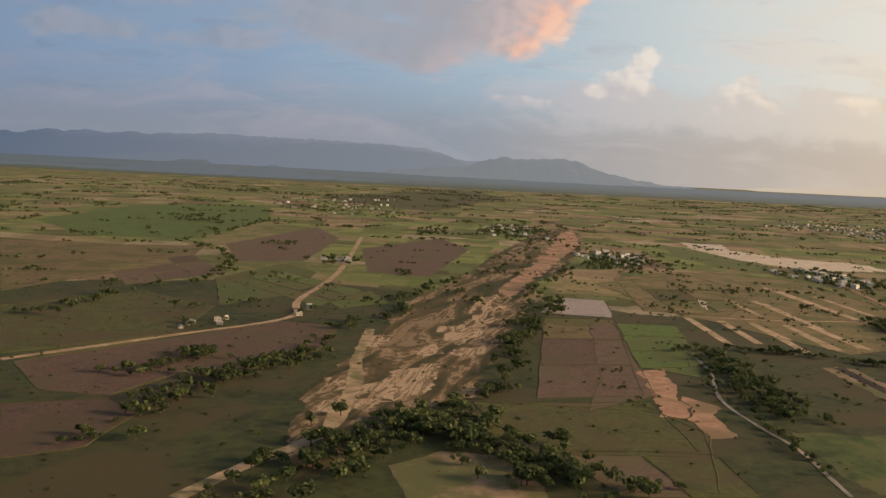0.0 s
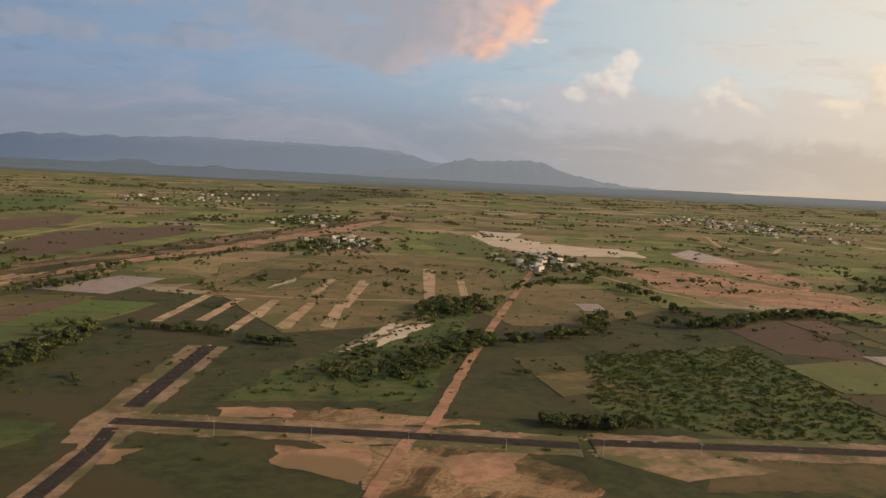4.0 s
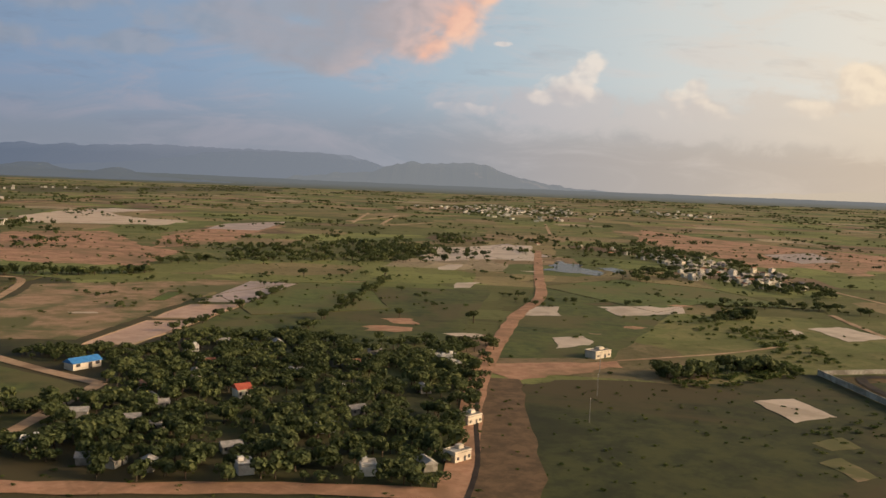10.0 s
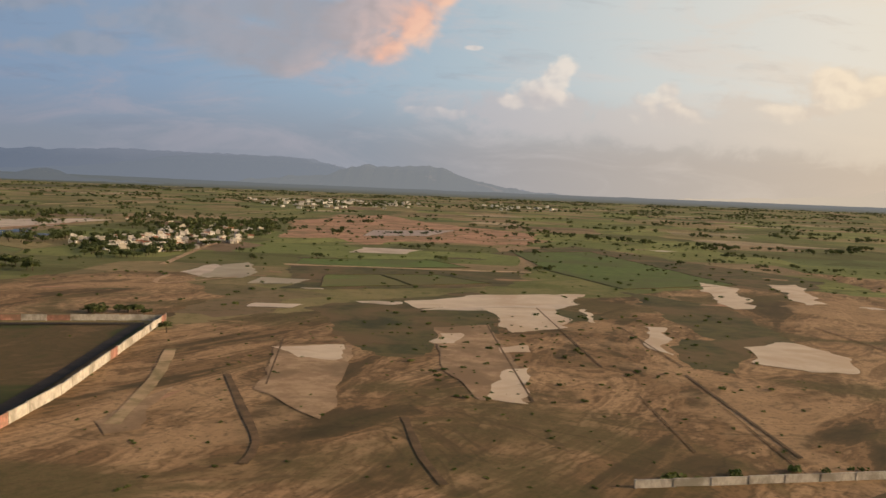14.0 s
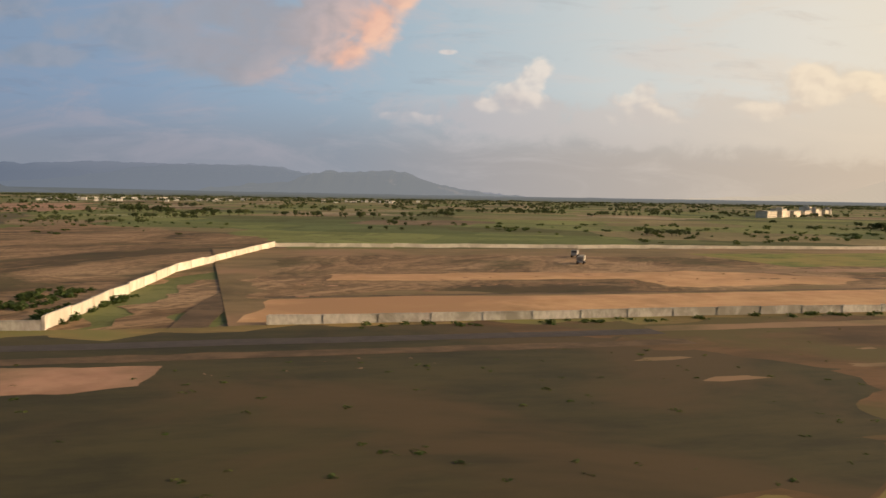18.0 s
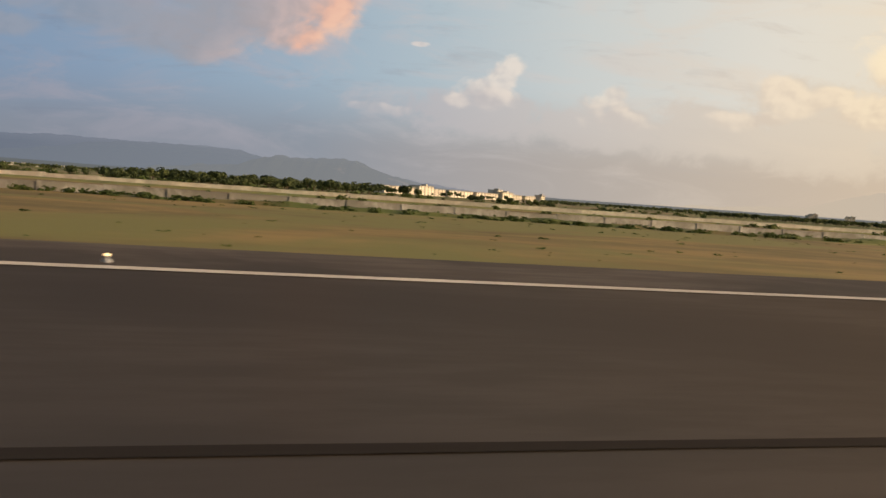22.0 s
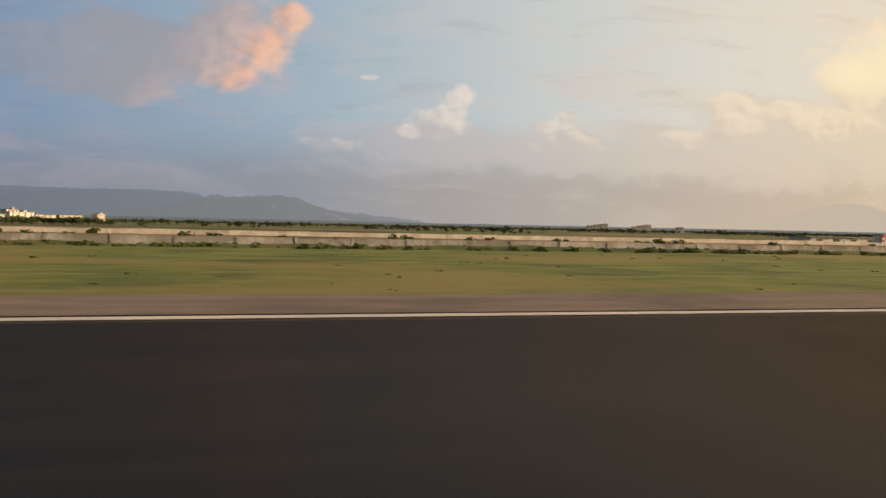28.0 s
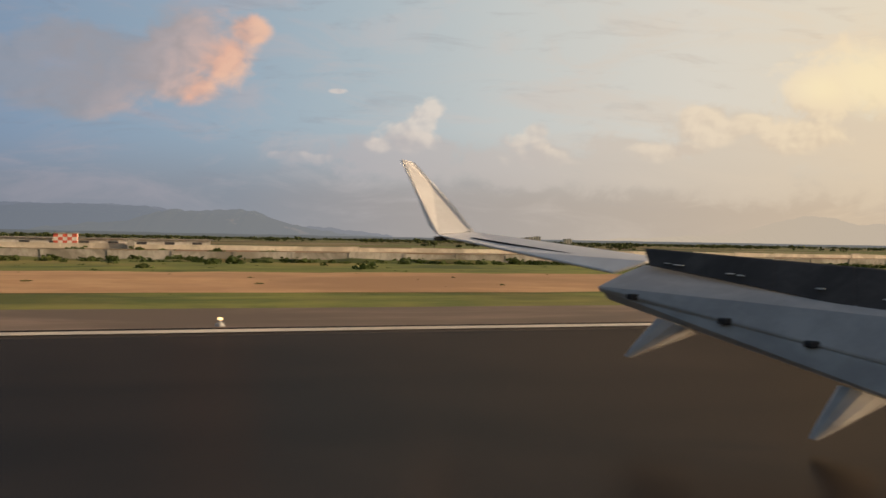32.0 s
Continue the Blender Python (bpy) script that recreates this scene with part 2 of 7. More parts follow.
washed("bare", 0.9, 0.5, 1.6, 0.055, (0.3, (0.045, 0.036, 0.015)), (0.41, (0.085, 0.058, 0.027)), (0.45, (0.22, 0.134, 0.066)), (0.49, (0.125, 0.078, 0.038)), (0.53, (0.33, 0.21, 0.112)), (0.565, (0.17, 0.106, 0.053)), (0.60, (0.38, 0.25, 0.138)), (0.66, (0.15, 0.096, 0.048)), wide=0.85)

# built things
surf("asphalt", (0.043, 0.034, 0.025), (0.061, 0.048, 0.037), (0.036, 0.028, 0.021), 3.0, 0.10, rough=0.34, spec=0.085, tint=True, bump=0.12, depth=0.02, sx=0.25)
surf("shoulder", (0.1958, 0.145, 0.1087), (0.261, 0.1958, 0.145), (0.1522, 0.116, 0.087), 2.0, 0.2, rough=0.8, spec=0.12, bump=0.12, depth=0.02, sx=0.3)
surf("rubber", (0.006, 0.0042, 0.003), (0.013, 0.009, 0.0065), (0.020, 0.0142, 0.0102), 1.2, 0.3, rough=0.27, spec=0.082, tint=True, bump=0.06, depth=0.02, sx=0.05)
surf("runway_paint", (0.60, 0.52, 0.42), (0.70, 0.62, 0.51), (0.52, 0.45, 0.36), 2.2, 0.4, rough=0.65, bump=0.05, sx=0.3)
surf("road_asphalt", (0.05, 0.041, 0.034), (0.07, 0.056, 0.046), None, 1.5, rough=0.8)
surf("plaster_white", (0.62, 0.60, 0.56), (0.74, 0.72, 0.68), (0.52, 0.49, 0.44), 2.0, 0.6, rough=0.85, bump=0.05, vary=0.12)
surf("plaster_cream", (0.60, 0.54, 0.45), (0.70, 0.64, 0.54), (0.5, 0.45, 0.37), 2.0, 0.6, rough=0.85, bump=0.05, vary=0.12)
surf("concrete", (0.30, 0.285, 0.26), (0.42, 0.40, 0.365), (0.2, 0.185, 0.16), 1.6, 0.8, rough=0.9, bump=0.15, depth=0.03, vary=0.15, mottle=0.4)
surf("wall_panel", (0.34, 0.32, 0.285), (0.47, 0.445, 0.40), (0.24, 0.225, 0.19), 2.4, 0.5, rough=0.9, bump=0.12, depth=0.03, vary=0.14, mottle=0.3, sx=2.0)
surf("roof_grey", (0.20, 0.19, 0.18), (0.32, 0.30, 0.28), None, 2.0, rough=0.8, vary=0.2)
surf("roof_rust", (0.22, 0.10, 0.06), (0.34, 0.17, 0.10), None, 2.0, rough=0.85, vary=0.2)
surf("roof_blue", (0.035, 0.16, 0.42), (0.05, 0.21, 0.5), None, 2.0, rough=0.5, vary=0.05)
surf("roof_red", (0.32, 0.07, 0.045), (0.4, 0.1, 0.06), None, 2.0, rough=0.6)
surf("opening", (0.035, 0.035, 0.04), (0.06, 0.06, 0.065), None, 2.0, rough=0.3, spec=0.6)
surf("paint_red", (0.50, 0.09, 0.06), (0.58, 0.13, 0.09), None, 2.0, rough=0.7)
surf("metal_grey", (0.28, 0.28, 0.28), (0.38, 0.38, 0.375), None, 3.0, rough=0.5, metal=0.4)
surf("bark", (0.06, 0.043, 0.03), (0.11, 0.08, 0.055), None, 5.0)


def leaf(name, a, b, c):
    m = MATS[name] = bpy.data.materials.new(name)
    t = Tree(m)
    r = t.random("ShaderNodeNewGeometry", "Random Per Island")
    col = t.ramp(r, (0.0, a), (0.5, b), (1.0, c))
    col = t.mix(t.span(t.noise(0.12, 3.0), 0.4, 0.6), col, (*a, 1))
    t.put(t.bsdf.inputs["Base Color"], col)
    t.bsdf.inputs["Roughness"].default_value = 0.75
    t.bsdf.inputs["Specular IOR Level"].default_value = 0.25
    thin = t.t.nodes.new("ShaderNodeBsdfTranslucent")
    t.put(thin.inputs[0], col)
    both = t.t.nodes.new("ShaderNodeMixShader")
    both.inputs[0].default_value = 0.35
    t.t.links.new(t.bsdf.outputs[0], both.inputs[1]), t.t.links.new(thin.outputs[0], both.inputs[2])
    t.t.links.new(both.outputs[0], t.out.inputs[0])


leaf("leaf", (0.059, 0.078, 0.028), (0.09, 0.114, 0.04), (0.14, 0.155, 0.055))
leaf("leaf_dry", (0.069, 0.083, 0.028), (0.11, 0.117, 0.039), (0.159, 0.145, 0.049))
leaf("leaf_bush", (0.058, 0.086, 0.022), (0.091, 0.12, 0.029), (0.137, 0.149, 0.042))

# standing water: brown, mirror-like
wm = MATS["water"] = bpy.data.materials.new("water")
t = Tree(wm)
t.put(t.bsdf.inputs["Base Color"], t.mix(t.span(t.noise(0.06, 4), 0.4, 0.6), (0.028, 0.032, 0.022, 1), (0.055, 0.05, 0.034, 1)))
t.bsdf.inputs["Roughness"].default_value = 0.22
t.bsdf.inputs["Specular IOR Level"].default_value = 0.03
t.bump(t.noise(1.5, 3), 0.03, 0.05)
surf("stream", (0.25, 0.2, 0.145), (0.36, 0.29, 0.215), (0.14, 0.11, 0.06), 0.4, 0.15, rough=0.4, spec=0.4, bump=0.05)

# open country: an uneven patchwork of small plots between hedges
gm = MATS["country"] = bpy.data.materials.new("country")
t = Tree(gm)
warp = t.t.nodes.new("ShaderNodeVectorMath")
warp.operation = "ADD"
off = t.t.nodes.new("ShaderNodeTexNoise")
off.inputs["Scale"].default_value = 0.012
t.put(off.inputs["Vector"], t.pos)
grow = t.t.nodes.new("ShaderNodeVectorMath")
grow.operation = "SCALE"
grow.inputs["Scale"].default_value = 16.0
t.put(grow.inputs[0], off.outputs["Color"])
t.put(warp.inputs[0], t.stretch(1, 1, 0, 0.35)), t.put(warp.inputs[1], grow.outputs[0])
plots = t.t.nodes.new("ShaderNodeTexVoronoi")
plots.distance, plots.feature = "CHEBYCHEV", "F1"
plots.inputs["Scale"].default_value, plots.inputs["Randomness"].default_value = 0.034, 0.62
t.put(plots.inputs["Vector"], warp.outputs[0])
cell = t.t.nodes.new("ShaderNodeSeparateColor")
t.put(cell.inputs[0], plots.outputs["Color"])
plot = t.ramp(cell.outputs[0], (0.0, (0.10, 0.105, 0.04)), (0.2, (0.21, 0.17, 0.085)), (0.36, (0.13, 0.15, 0.05)), (0.52, (0.25, 0.18, 0.11)), (0.64, (0.165, 0.18, 0.06)), (0.82, (0.16, 0.112, 0.072)), (0.89, (0.30, 0.24, 0.16)), (0.94, (0.10, 0.12, 0.045)))
plot.node.color_ramp.interpolation = "CONSTANT"
small = t.t.nodes.new("ShaderNodeTexVoronoi")
small.distance, small.feature = "CHEBYCHEV", "F1"
small.inputs["Scale"].default_value, small.inputs["Randomness"].default_value = 0.085, 0.7
t.put(small.inputs["Vector"], warp.outputs[0])
grade = t.t.nodes.new("ShaderNodeHueSaturation")
t.put(grade.inputs["Value"], t.math("MULTIPLY_ADD", small.outputs["Color"], 0.7, 0.68))
t.put(grade.inputs["Color"], plot)
plot = grade.outputs[0]
wild = t.mix(t.span(t.noise(0.09, 6, 0.65), 0.4, 0.62), (0.10, 0.11, 0.04, 1), (0.19, 0.165, 0.075, 1))
col = t.mix(t.math("MULTIPLY", t.span(t.noise(0.006, 4), 0.46, 0.66), 0.8), plot, wild)
grain = t.noise(0.5, 6, 0.7)
col = t.mix(t.span(grain, 0.5, 0.75), col, (0.06, 0.066, 0.02, 1))
t.put(t.bsdf.inputs["Base Color"], col)
t.bsdf.inputs["Roughness"].default_value = 0.95
t.bsdf.inputs["Specular IOR Level"].default_value = 0.15
t.bump(grain, 0.4, 0.3)


# ---- mesh helpers ----
def mesh_of(name, verts, faces, mats=(), index=None):
    me = bpy.data.meshes.new(name)
    me.from_pydata(verts, [], faces)
    for m in mats:
        me.materials.append(MATS[m])
    if index is not None:
        me.polygons.foreach_set("material_index", index)
    return me


def box_into(bm, x, y, z, sx, sy, sz, rz=0.0, taper=1.0):
    """A box standing on z, centred at x, y."""
    got = bmesh.ops.create_cube(bm, size=1.0)["verts"]
    for v in got:
        k = taper if v.co.z > 0 else 1.0
        v.co = Vector((v.co.x * sx * k, v.co.y * sy * k, (v.co.z + 0.5) * sz))
        v.co.rotate(Euler((0, 0, rz)))
        v.co += Vector((x, y, z))
    return got


def part(name, bm, material, parent, label="", bevel=0.0):
    if bevel:
        bmesh.ops.bevel(bm, geom=bm.edges[:], offset=bevel, segments=1, affect="EDGES")
    me = bpy.data.meshes.new(name)
    bm.to_mesh(me)
    bm.free()
    me.materials.append(MATS[material])
    ob = new(name, me)
    ob.parent = parent
    if label:
        ob["label"] = label
    return ob


def boxes(name, material, parent, *rows, label="", bevel=0.0):
    bm = bmesh.new()
    for r in rows:
        box_into(bm, *r)
    return part(name, bm, material, parent, label, bevel)


RNG = np.random.default_rng(7)

# ---- ground, crops, roads ----
BASE = -0.085
tagged(new("ground", mesh_of("ground", [(-4200, -400, BASE), (4600, -400, BASE), (4600, 5200, BASE), (-4200, 5200, BASE)], [(0, 1, 2, 3)], ["country"])), "flat farmland with small plots and dry grass", "ground", kind="structure")

LEVELS = (("pasture",), ("soil",), ("scrub",), ("grass",), ("fallow",), ("bare",), ("heath",), ("sward", "turf"), ("olive",), ("green", "dry"), ("sand", "plowed"), ("dirt",), ("paddy", "paddyred", "bright"), ("mud", "mudflat", "plain"), ("water",), ("wetsand", "white", "ooze", "shoal", "clay"), ("track", "strip", "canalbank", "silt"), ("sandtrack", "stream", "ditch", "rushes"), ("dirtroad",), ("redroad",), ("canal",))
LAYER = {k: 0.004 + 0.004 * i for i, ks in enumerate(LEVELS) for k in ks}
WOBBLE = {"clay": 0.6, "turf": 1.4, "shoal": 0.9, "silt": 0.7, "rushes": 0.9, "bare": 2.5, "heath": 0.3, "ooze": 2.0, "sward": 1.6, "pasture": 3.0, "plain": 0.8, "sand": 2.2, "wetsand": 1.3, "water": 1.9, "mudflat": 1.6, "soil": 2.5, "dirt": 1.3, "scrub": 1.8, "white": 0.8, "dry": 0.6, "grass": 0.7}
WHAT = {"clay": ("clay_plot", "pale tan scraped clay plot"), "turf": ("meadow", "dark green grass inside the compound wall"), "shoal": ("mud_shoal", "peach-brown mud shoal in the pond"), "silt": ("silt_pool", "pale green-grey silt pool beside the pond"), "rushes": ("reed_bed", "dark green reeds at the pond's edge"), "heath": ("rough_ground", "dark rough ground of grass and brown earth"), "ooze": ("sand_bank", "pale wet sand bank in the river bed"), "bare": ("bare_ground", "bare orange-brown earth cut by dark gullies"), "sward": ("grass_patch", "patchy dark grass on bare earth"), "pasture": ("pasture", "olive rough pasture, darkened in place of far haze"), "plowed": ("plowed_field", "bare reddish-brown plowed field plot"), "fallow": ("fallow_field", "dry olive-brown fallow field with stubble"), "olive": ("crop_field", "dull olive-green low crop field"), "green": ("crop_field", "green young crop field plot"), "grass": ("meadow", "dark green rough grass meadow"), "bright": ("paddy_field", "bright green young rice paddy"), "scrub": ("scrubland", "dark green scrub with dry patches"), "soil": ("bare_ground", "bare brown earth with dark streaks"), "dirt": ("dirt_ground", "orange-brown scraped dirt ground"), "plain": ("earth_platform", "levelled pale orange earth platform"), "dry": ("dry_paddy", "dry pinkish paddy with grassy patches"), "mud": ("mud_plot", "grey wet mud plot"), "paddy": ("wet_paddy", "pale grey-pink flooded paddy plot"), "paddyred": ("wet_paddy", "reddish wet paddy plot"), "sand": ("river_bed", "sandy braided river bed with grass islands"), "wetsand": ("puddle", "shallow muddy puddle over sand, pale sky painted in"), "mudflat": ("mudflat", "dark brown wet mudflat beside the pond"), "white": ("shallow_pond", "pale shallow fish pond with earth rim"), "water": ("pond", "still brown pond mirroring the sky"), "dirtroad": ("dirt_road", "pale dusty dirt road"), "redroad": ("dirt_road", "reddish earth road between fields"), "sandtrack": ("sandy_track", "narrow sandy track through grass"), "track": ("footpath", "winding reddish footpath on bare ground"), "strip": ("earth_strip", "long pale strip of bare earth"), "stream": ("stream", "narrow pale muddy stream"), "canalbank": ("canal_bank", "rough brown earth bank of a canal"), "canal": ("canal", "dark lined drainage canal"), "ditch": ("ditch", "dark eroded drainage ditch")}
LAID = []


def flat_mesh(name, outline, z, kind):
    """A flat face of any outline, cut into triangles that all face up."""
    tris = []
    for a, b, c in tessellate_polygon([[Vector((x, y, 0)) for x, y in outline]]):
        (ax, ay), (bx, by), (cx, cy) = outline[a], outline[b], outline[c]
        k = (bx - ax) * (cy - ay) - (by - ay) * (cx - ax)
        if abs(k) > 1e-7:
            tris.append((a, b, c) if k > 0 else (a, c, b))
    return mesh_of(name, [(x, y, z) for x, y in outline], tris, [kind])


def sheet(kind, outline):
    xs, ys = [p[0] for p in outline], [p[1] for p in outline]
    x0, x1, y0, y1 = min(xs), max(xs), min(ys), max(ys)
    taken = {s for l, s, a, b, c, d in LAID if l == LAYER[kind] and a < x1 and b > x0 and c < y1 and d > y0}
    slot = next((s for s in range(10) if s not in taken), 9)
    LAID.append((LAYER[kind], slot, x0, x1, y0, y1))
    z = BASE + LAYER[kind] + slot * 0.0004
    name, label = WHAT[kind]
    me = flat_mesh(name, outline, z, kind)
    return tagged(new(name, me), label, name.replace("_", " "), kind="structure")


def ragged(corners, amp, step, far, soft):
    line = []
    for a, b in zip(corners, corners[1:] + corners[:1]):
        n = max(2, min(110, int(math.dist(a, b) / step)))
        for i in range(n):
            x, y = a[0] + (b[0] - a[0]) * i / n, a[1] + (b[1] - a[1]) * i / n
            k = amp * (1 + far / 250)
            q = Vector((x * 0.11, y * 0.11, 3.7))
            w = noise.noise_vector(q) * k + noise.noise_vector(q * 3.3) * k * (0.5 if soft else 0.25) + noise.noise_vector(q * 9.1) * k * (0.22 if soft else 0.1)
            line.append((x + w.x, y + w.y))
    return line


def area_of(line):
    return sum(p[0] * q[1] - q[0] * p[1] for p, q in zip(line, line[1:] + line[:1])) / 2


def covered(line):
    """How much of the outline's area its triangles fill."""
    total = 0.0
    for a, b, c in tessellate_polygon([[Vector((x, y, 0)) for x, y in line]]):
        total += abs(area_of([line[a], line[b], line[c]]))
    return total / max(abs(area_of(line)), 1e-6)


MIXED = {"plowed": "fallow", "olive": "plowed", "fallow": "olive", "green": "olive", "bright": "green"}


def small_plot(kind, *corners):
    far = min(c[1] for c in corners)
    line = ragged(corners, 0.3, 1.3 * (1 + far / 150), far, False)
    line = line if area_of(line) > 0 else line[::-1]
    sheet(kind, line)
    if far < 330:
        bund(line, kind)


def field(kind, *corners):
    """A plot with slightly ragged edges; water and sand wander more."""
    amp, step = WOBBLE.get(kind, 0.3), 1.3
    far = min(c[1] for c in corners)
    if len(corners) == 4 and kind in ("plowed", "olive", "fallow", "green", "bright") and far < 420:
        a, b, c, d = [Vector(p) for p in corners]
        n, m = min(3, int(max((b - a).length, (c - d).length) / 13)), min(3, int(max((d - a).length, (c - b).length) / 13))
        if n > 1 or m > 1:
            n, m = max(n, 1), max(m, 1)
            for i in range(n):
                for k in range(m):
                    at = lambda u, v: tuple((a * (1 - u) + b * u) * (1 - v) + (d * (1 - u) + c * u) * v)
                    u0, u1, v0, v1 = (i + 0.015) / n, (i + 0.985) / n, (k + 0.015) / m, (k + 0.985) / m
                    cell = (kind, kind, kind, MIXED[kind])[int(RNG.integers(4))]
                    shift = float(RNG.uniform(-0.04, 0.04))
                    small_plot(cell, at(u0, v0), at(u1, v0), at(u1, v1 + shift), at(u0, v1 + shift))
            return None
    soft = kind in ("clay", "turf", "shoal", "silt", "rushes", "sand", "wetsand", "water", "mudflat", "soil", "scrub", "dirt", "bare", "ooze", "sward", "plain", "white", "dry")
    if soft:
        step = 0.6
    step *= 1 + far / 150
    for k in (1.0, 0.7, 0.45, 0.25, 0.1, 0.0):
        line = ragged(corners, amp * k, step, far, soft)
        if 0.97 < covered(line) < 1.03:
            break
    ob = sheet(kind, line if area_of(line) > 0 else line[::-1])
    if kind in ("plowed", "green", "olive", "paddy", "paddyred", "bright", "mud", "fallow") and far < 330:
        bund(line, kind)
    return ob


def spline(points, step):
    pts, out = [Vector((*p, 0)) for p in points], []
    for i in range(len(pts) - 1):
        p0, p1, p2, p3 = pts[max(i - 1, 0)], pts[i], pts[i + 1], pts[min(i + 2, len(pts) - 1)]
        n = max(2, min(60, int((p2 - p1).length / step)))
        for j in range(n):
            u = j / n
            out.append(0.5 * (2 * p1 + (p2 - p0) * u + (2 * p0 - 5 * p1 + 4 * p2 - p3) * u * u + (3 * p1 - p0 - 3 * p2 + p3) * u ** 3))
    return out + [pts[-1]]


def ribbon(kind, width, *points):
    line = spline(points, 2.0)
    left, right = [], []
    for i, p in enumerate(line):
        d = (line[min(i + 1, len(line) - 1)] - line[max(i - 1, 0)]).normalized()
        side = Vector((-d.y, d.x, 0))
        w = width / 2 * (1 + 0.28 * noise.noise(p * 0.35) + 0.15 * noise.noise(p * 1.1))
        if kind in ("canal", "strip"):
            w = width / 2 * (1 + 0.06 * noise.noise(p * 0.5))
        left.append(tuple((p + side * w)[:2])), right.append(tuple((p - side * w)[:2]))
    return sheet(kind, right + left[::-1])


def bund(ring, kind):
    """The low grassy bank round a plot."""
    verts, faces, n = [], [], len(ring)
    width = 0.3 if kind in ("white", "paddy", "paddyred", "mud") else 0.18
    for i, (x, y) in enumerate(ring):
        a, b = Vector((*ring[i - 1], 0)), Vector((*ring[(i + 1) % n], 0))
        d = (b - a).normalized()
        side, p = Vector((d.y, -d.x, 0)), Vector((x, y, 0))
        h = 0.10 + 0.06 * noise.noise(p * 0.5)
        w = width * (1 + 0.5 * noise.noise(p * 0.9))
        p.z = BASE
        verts += [tuple(p - side * w), tuple(p + Vector((0, 0, max(h, 0.085)))), tuple(p + side * w)]
    for i in range(n):
        for k in range(2):
            a, b = i * 3 + k, (i + 1) % n * 3 + k
            faces.append((a, a + 1, b + 1, b))
    me = mesh_of("field_bank", verts, faces, ["strip" if kind in ("white", "paddyred") else "olive"])
    tagged(new("field_bank", me), "low grassy bank between field plots", "bank", kind="structure")


# ---- trees ----


def crown_shape(n, seed, size=0.42):
    """Leaf clumps: small bent quads on a lumpy dome, with gaps."""
    g = np.random.default_rng(seed)
    lobes = g.normal(size=(6, 3)) * (0.42, 0.42, 0.25)
    verts, faces = [], []
    for i in range(n):
        c = lobes[g.integers(6)]
        d = g.normal(size=3)
        d /= np.linalg.norm(d)
        p = c + d * (0.42 + 0.22 * g.random())
        p[2] = max(p[2], -0.45) * 0.8
        a = np.cross(d, g.normal(size=3))
        a /= np.linalg.norm(a)
        b = np.cross(d, a)
        s = size * (0.55 + 0.6 * g.random())
        k = len(verts)
        verts += [p + a * s - d * 0.1, p + b * s * 0.8, p - a * s - d * 0.08, p - b * s * 0.8 - d * 0.05]
        faces.append((k, k + 1, k + 2, k + 3))
    return np.array(verts), np.array(faces)


def trunk_shape():
    verts, faces = [], []
    for z, r in ((0.0, 0.085), (0.5, 0.06), (1.05, 0.03)):
        verts += [(r * math.cos(a), r * math.sin(a) + 0.04 * z, z) for a in (0, 1.57, 3.14, 4.71)]
    for k in range(2):
        faces += [(k * 4 + i, k * 4 + (i + 1) % 4, k * 4 + 4 + (i + 1) % 4, k * 4 + 4 + i) for i in range(4)]
    for a in (0.6, 2.7, 4.6):
        k = len(verts)
        verts += [(0.03, 0, 0.5), (-0.03, 0.02, 0.5), (0.5 * math.cos(a), 0.5 * math.sin(a), 1.05)]
        faces.append((k, k + 1, k + 2, k + 2))
    return np.array(verts), faces


CROWNS = [crown_shape(120, s, 0.27) for s in range(5)]
THIN = [crown_shape(26, 20 + s, 0.5) for s in range(5)]
LOW = [crown_shape(40, 40 + s, 0.36) for s in range(4)]
TRUNK_V, TRUNK_F = trunk_shape()
TRUNK_F4 = np.array(TRUNK_F)


def plant(name, spots, label, category, low=False, dry=False):
    """One mesh of many trees or bushes. spots: x, y, height."""
    vs, fs, mi, k = [], [], [], 0
    for x, y, h in spots:
        v, f = (LOW if low else (CROWNS if y < 260 else THIN))[RNG.integers(4)]
        a, w = RNG.random() * 6.28, h * (0.66 if low else 0.50) * (0.8 + 0.5 * RNG.random())
        ca, sa = math.cos(a), math.sin(a)
        p = np.stack([(v[:, 0] * ca - v[:, 1] * sa) * w + x, (v[:, 0] * sa + v[:, 1] * ca) * w + y, (v[:, 2] * 0.5 + (0.34 if low else 0.56)) * h + BASE], 1)
        vs.append(p), fs.append(f + k), mi.append(np.zeros(len(f), int))
        k += len(p)
        if not low and y < 420:
            vs.append(TRUNK_V * (h * 0.5, h * 0.5, h * 0.5) + (x, y, BASE)), fs.append(TRUNK_F4 + k), mi.append(np.ones(len(TRUNK_F4), int))
            k += len(TRUNK_V)
    me = bpy.data.meshes.new(name)
    faces = [tuple(dict.fromkeys(f)) for f in np.concatenate(fs).tolist()]
    me.from_pydata(np.concatenate(vs).tolist(), [], faces)
    me.materials.append(MATS["leaf_dry" if dry else "leaf_bush" if low else "leaf"]), me.materials.append(MATS["bark"])
    me.polygons.foreach_set("material_index", np.concatenate(mi))
    return tagged(new(name, me), label, category, kind="stuff")


def tree_row(n, size, spread, *points):
    line = spline(points, 1.5)
    spots = []
    for i in range(n):
        p = line[min(len(line) - 1, int(RNG.random() * len(line)))]
        d = RNG.normal(size=2) * spread * 0.5
        spots.append((p.x + d[0], p.y + d[1], size * (0.45 + 0.75 * RNG.random() ** 1.5)))
    plant("tree_row", spots, "row of dark green broadleaf trees between fields", "trees")


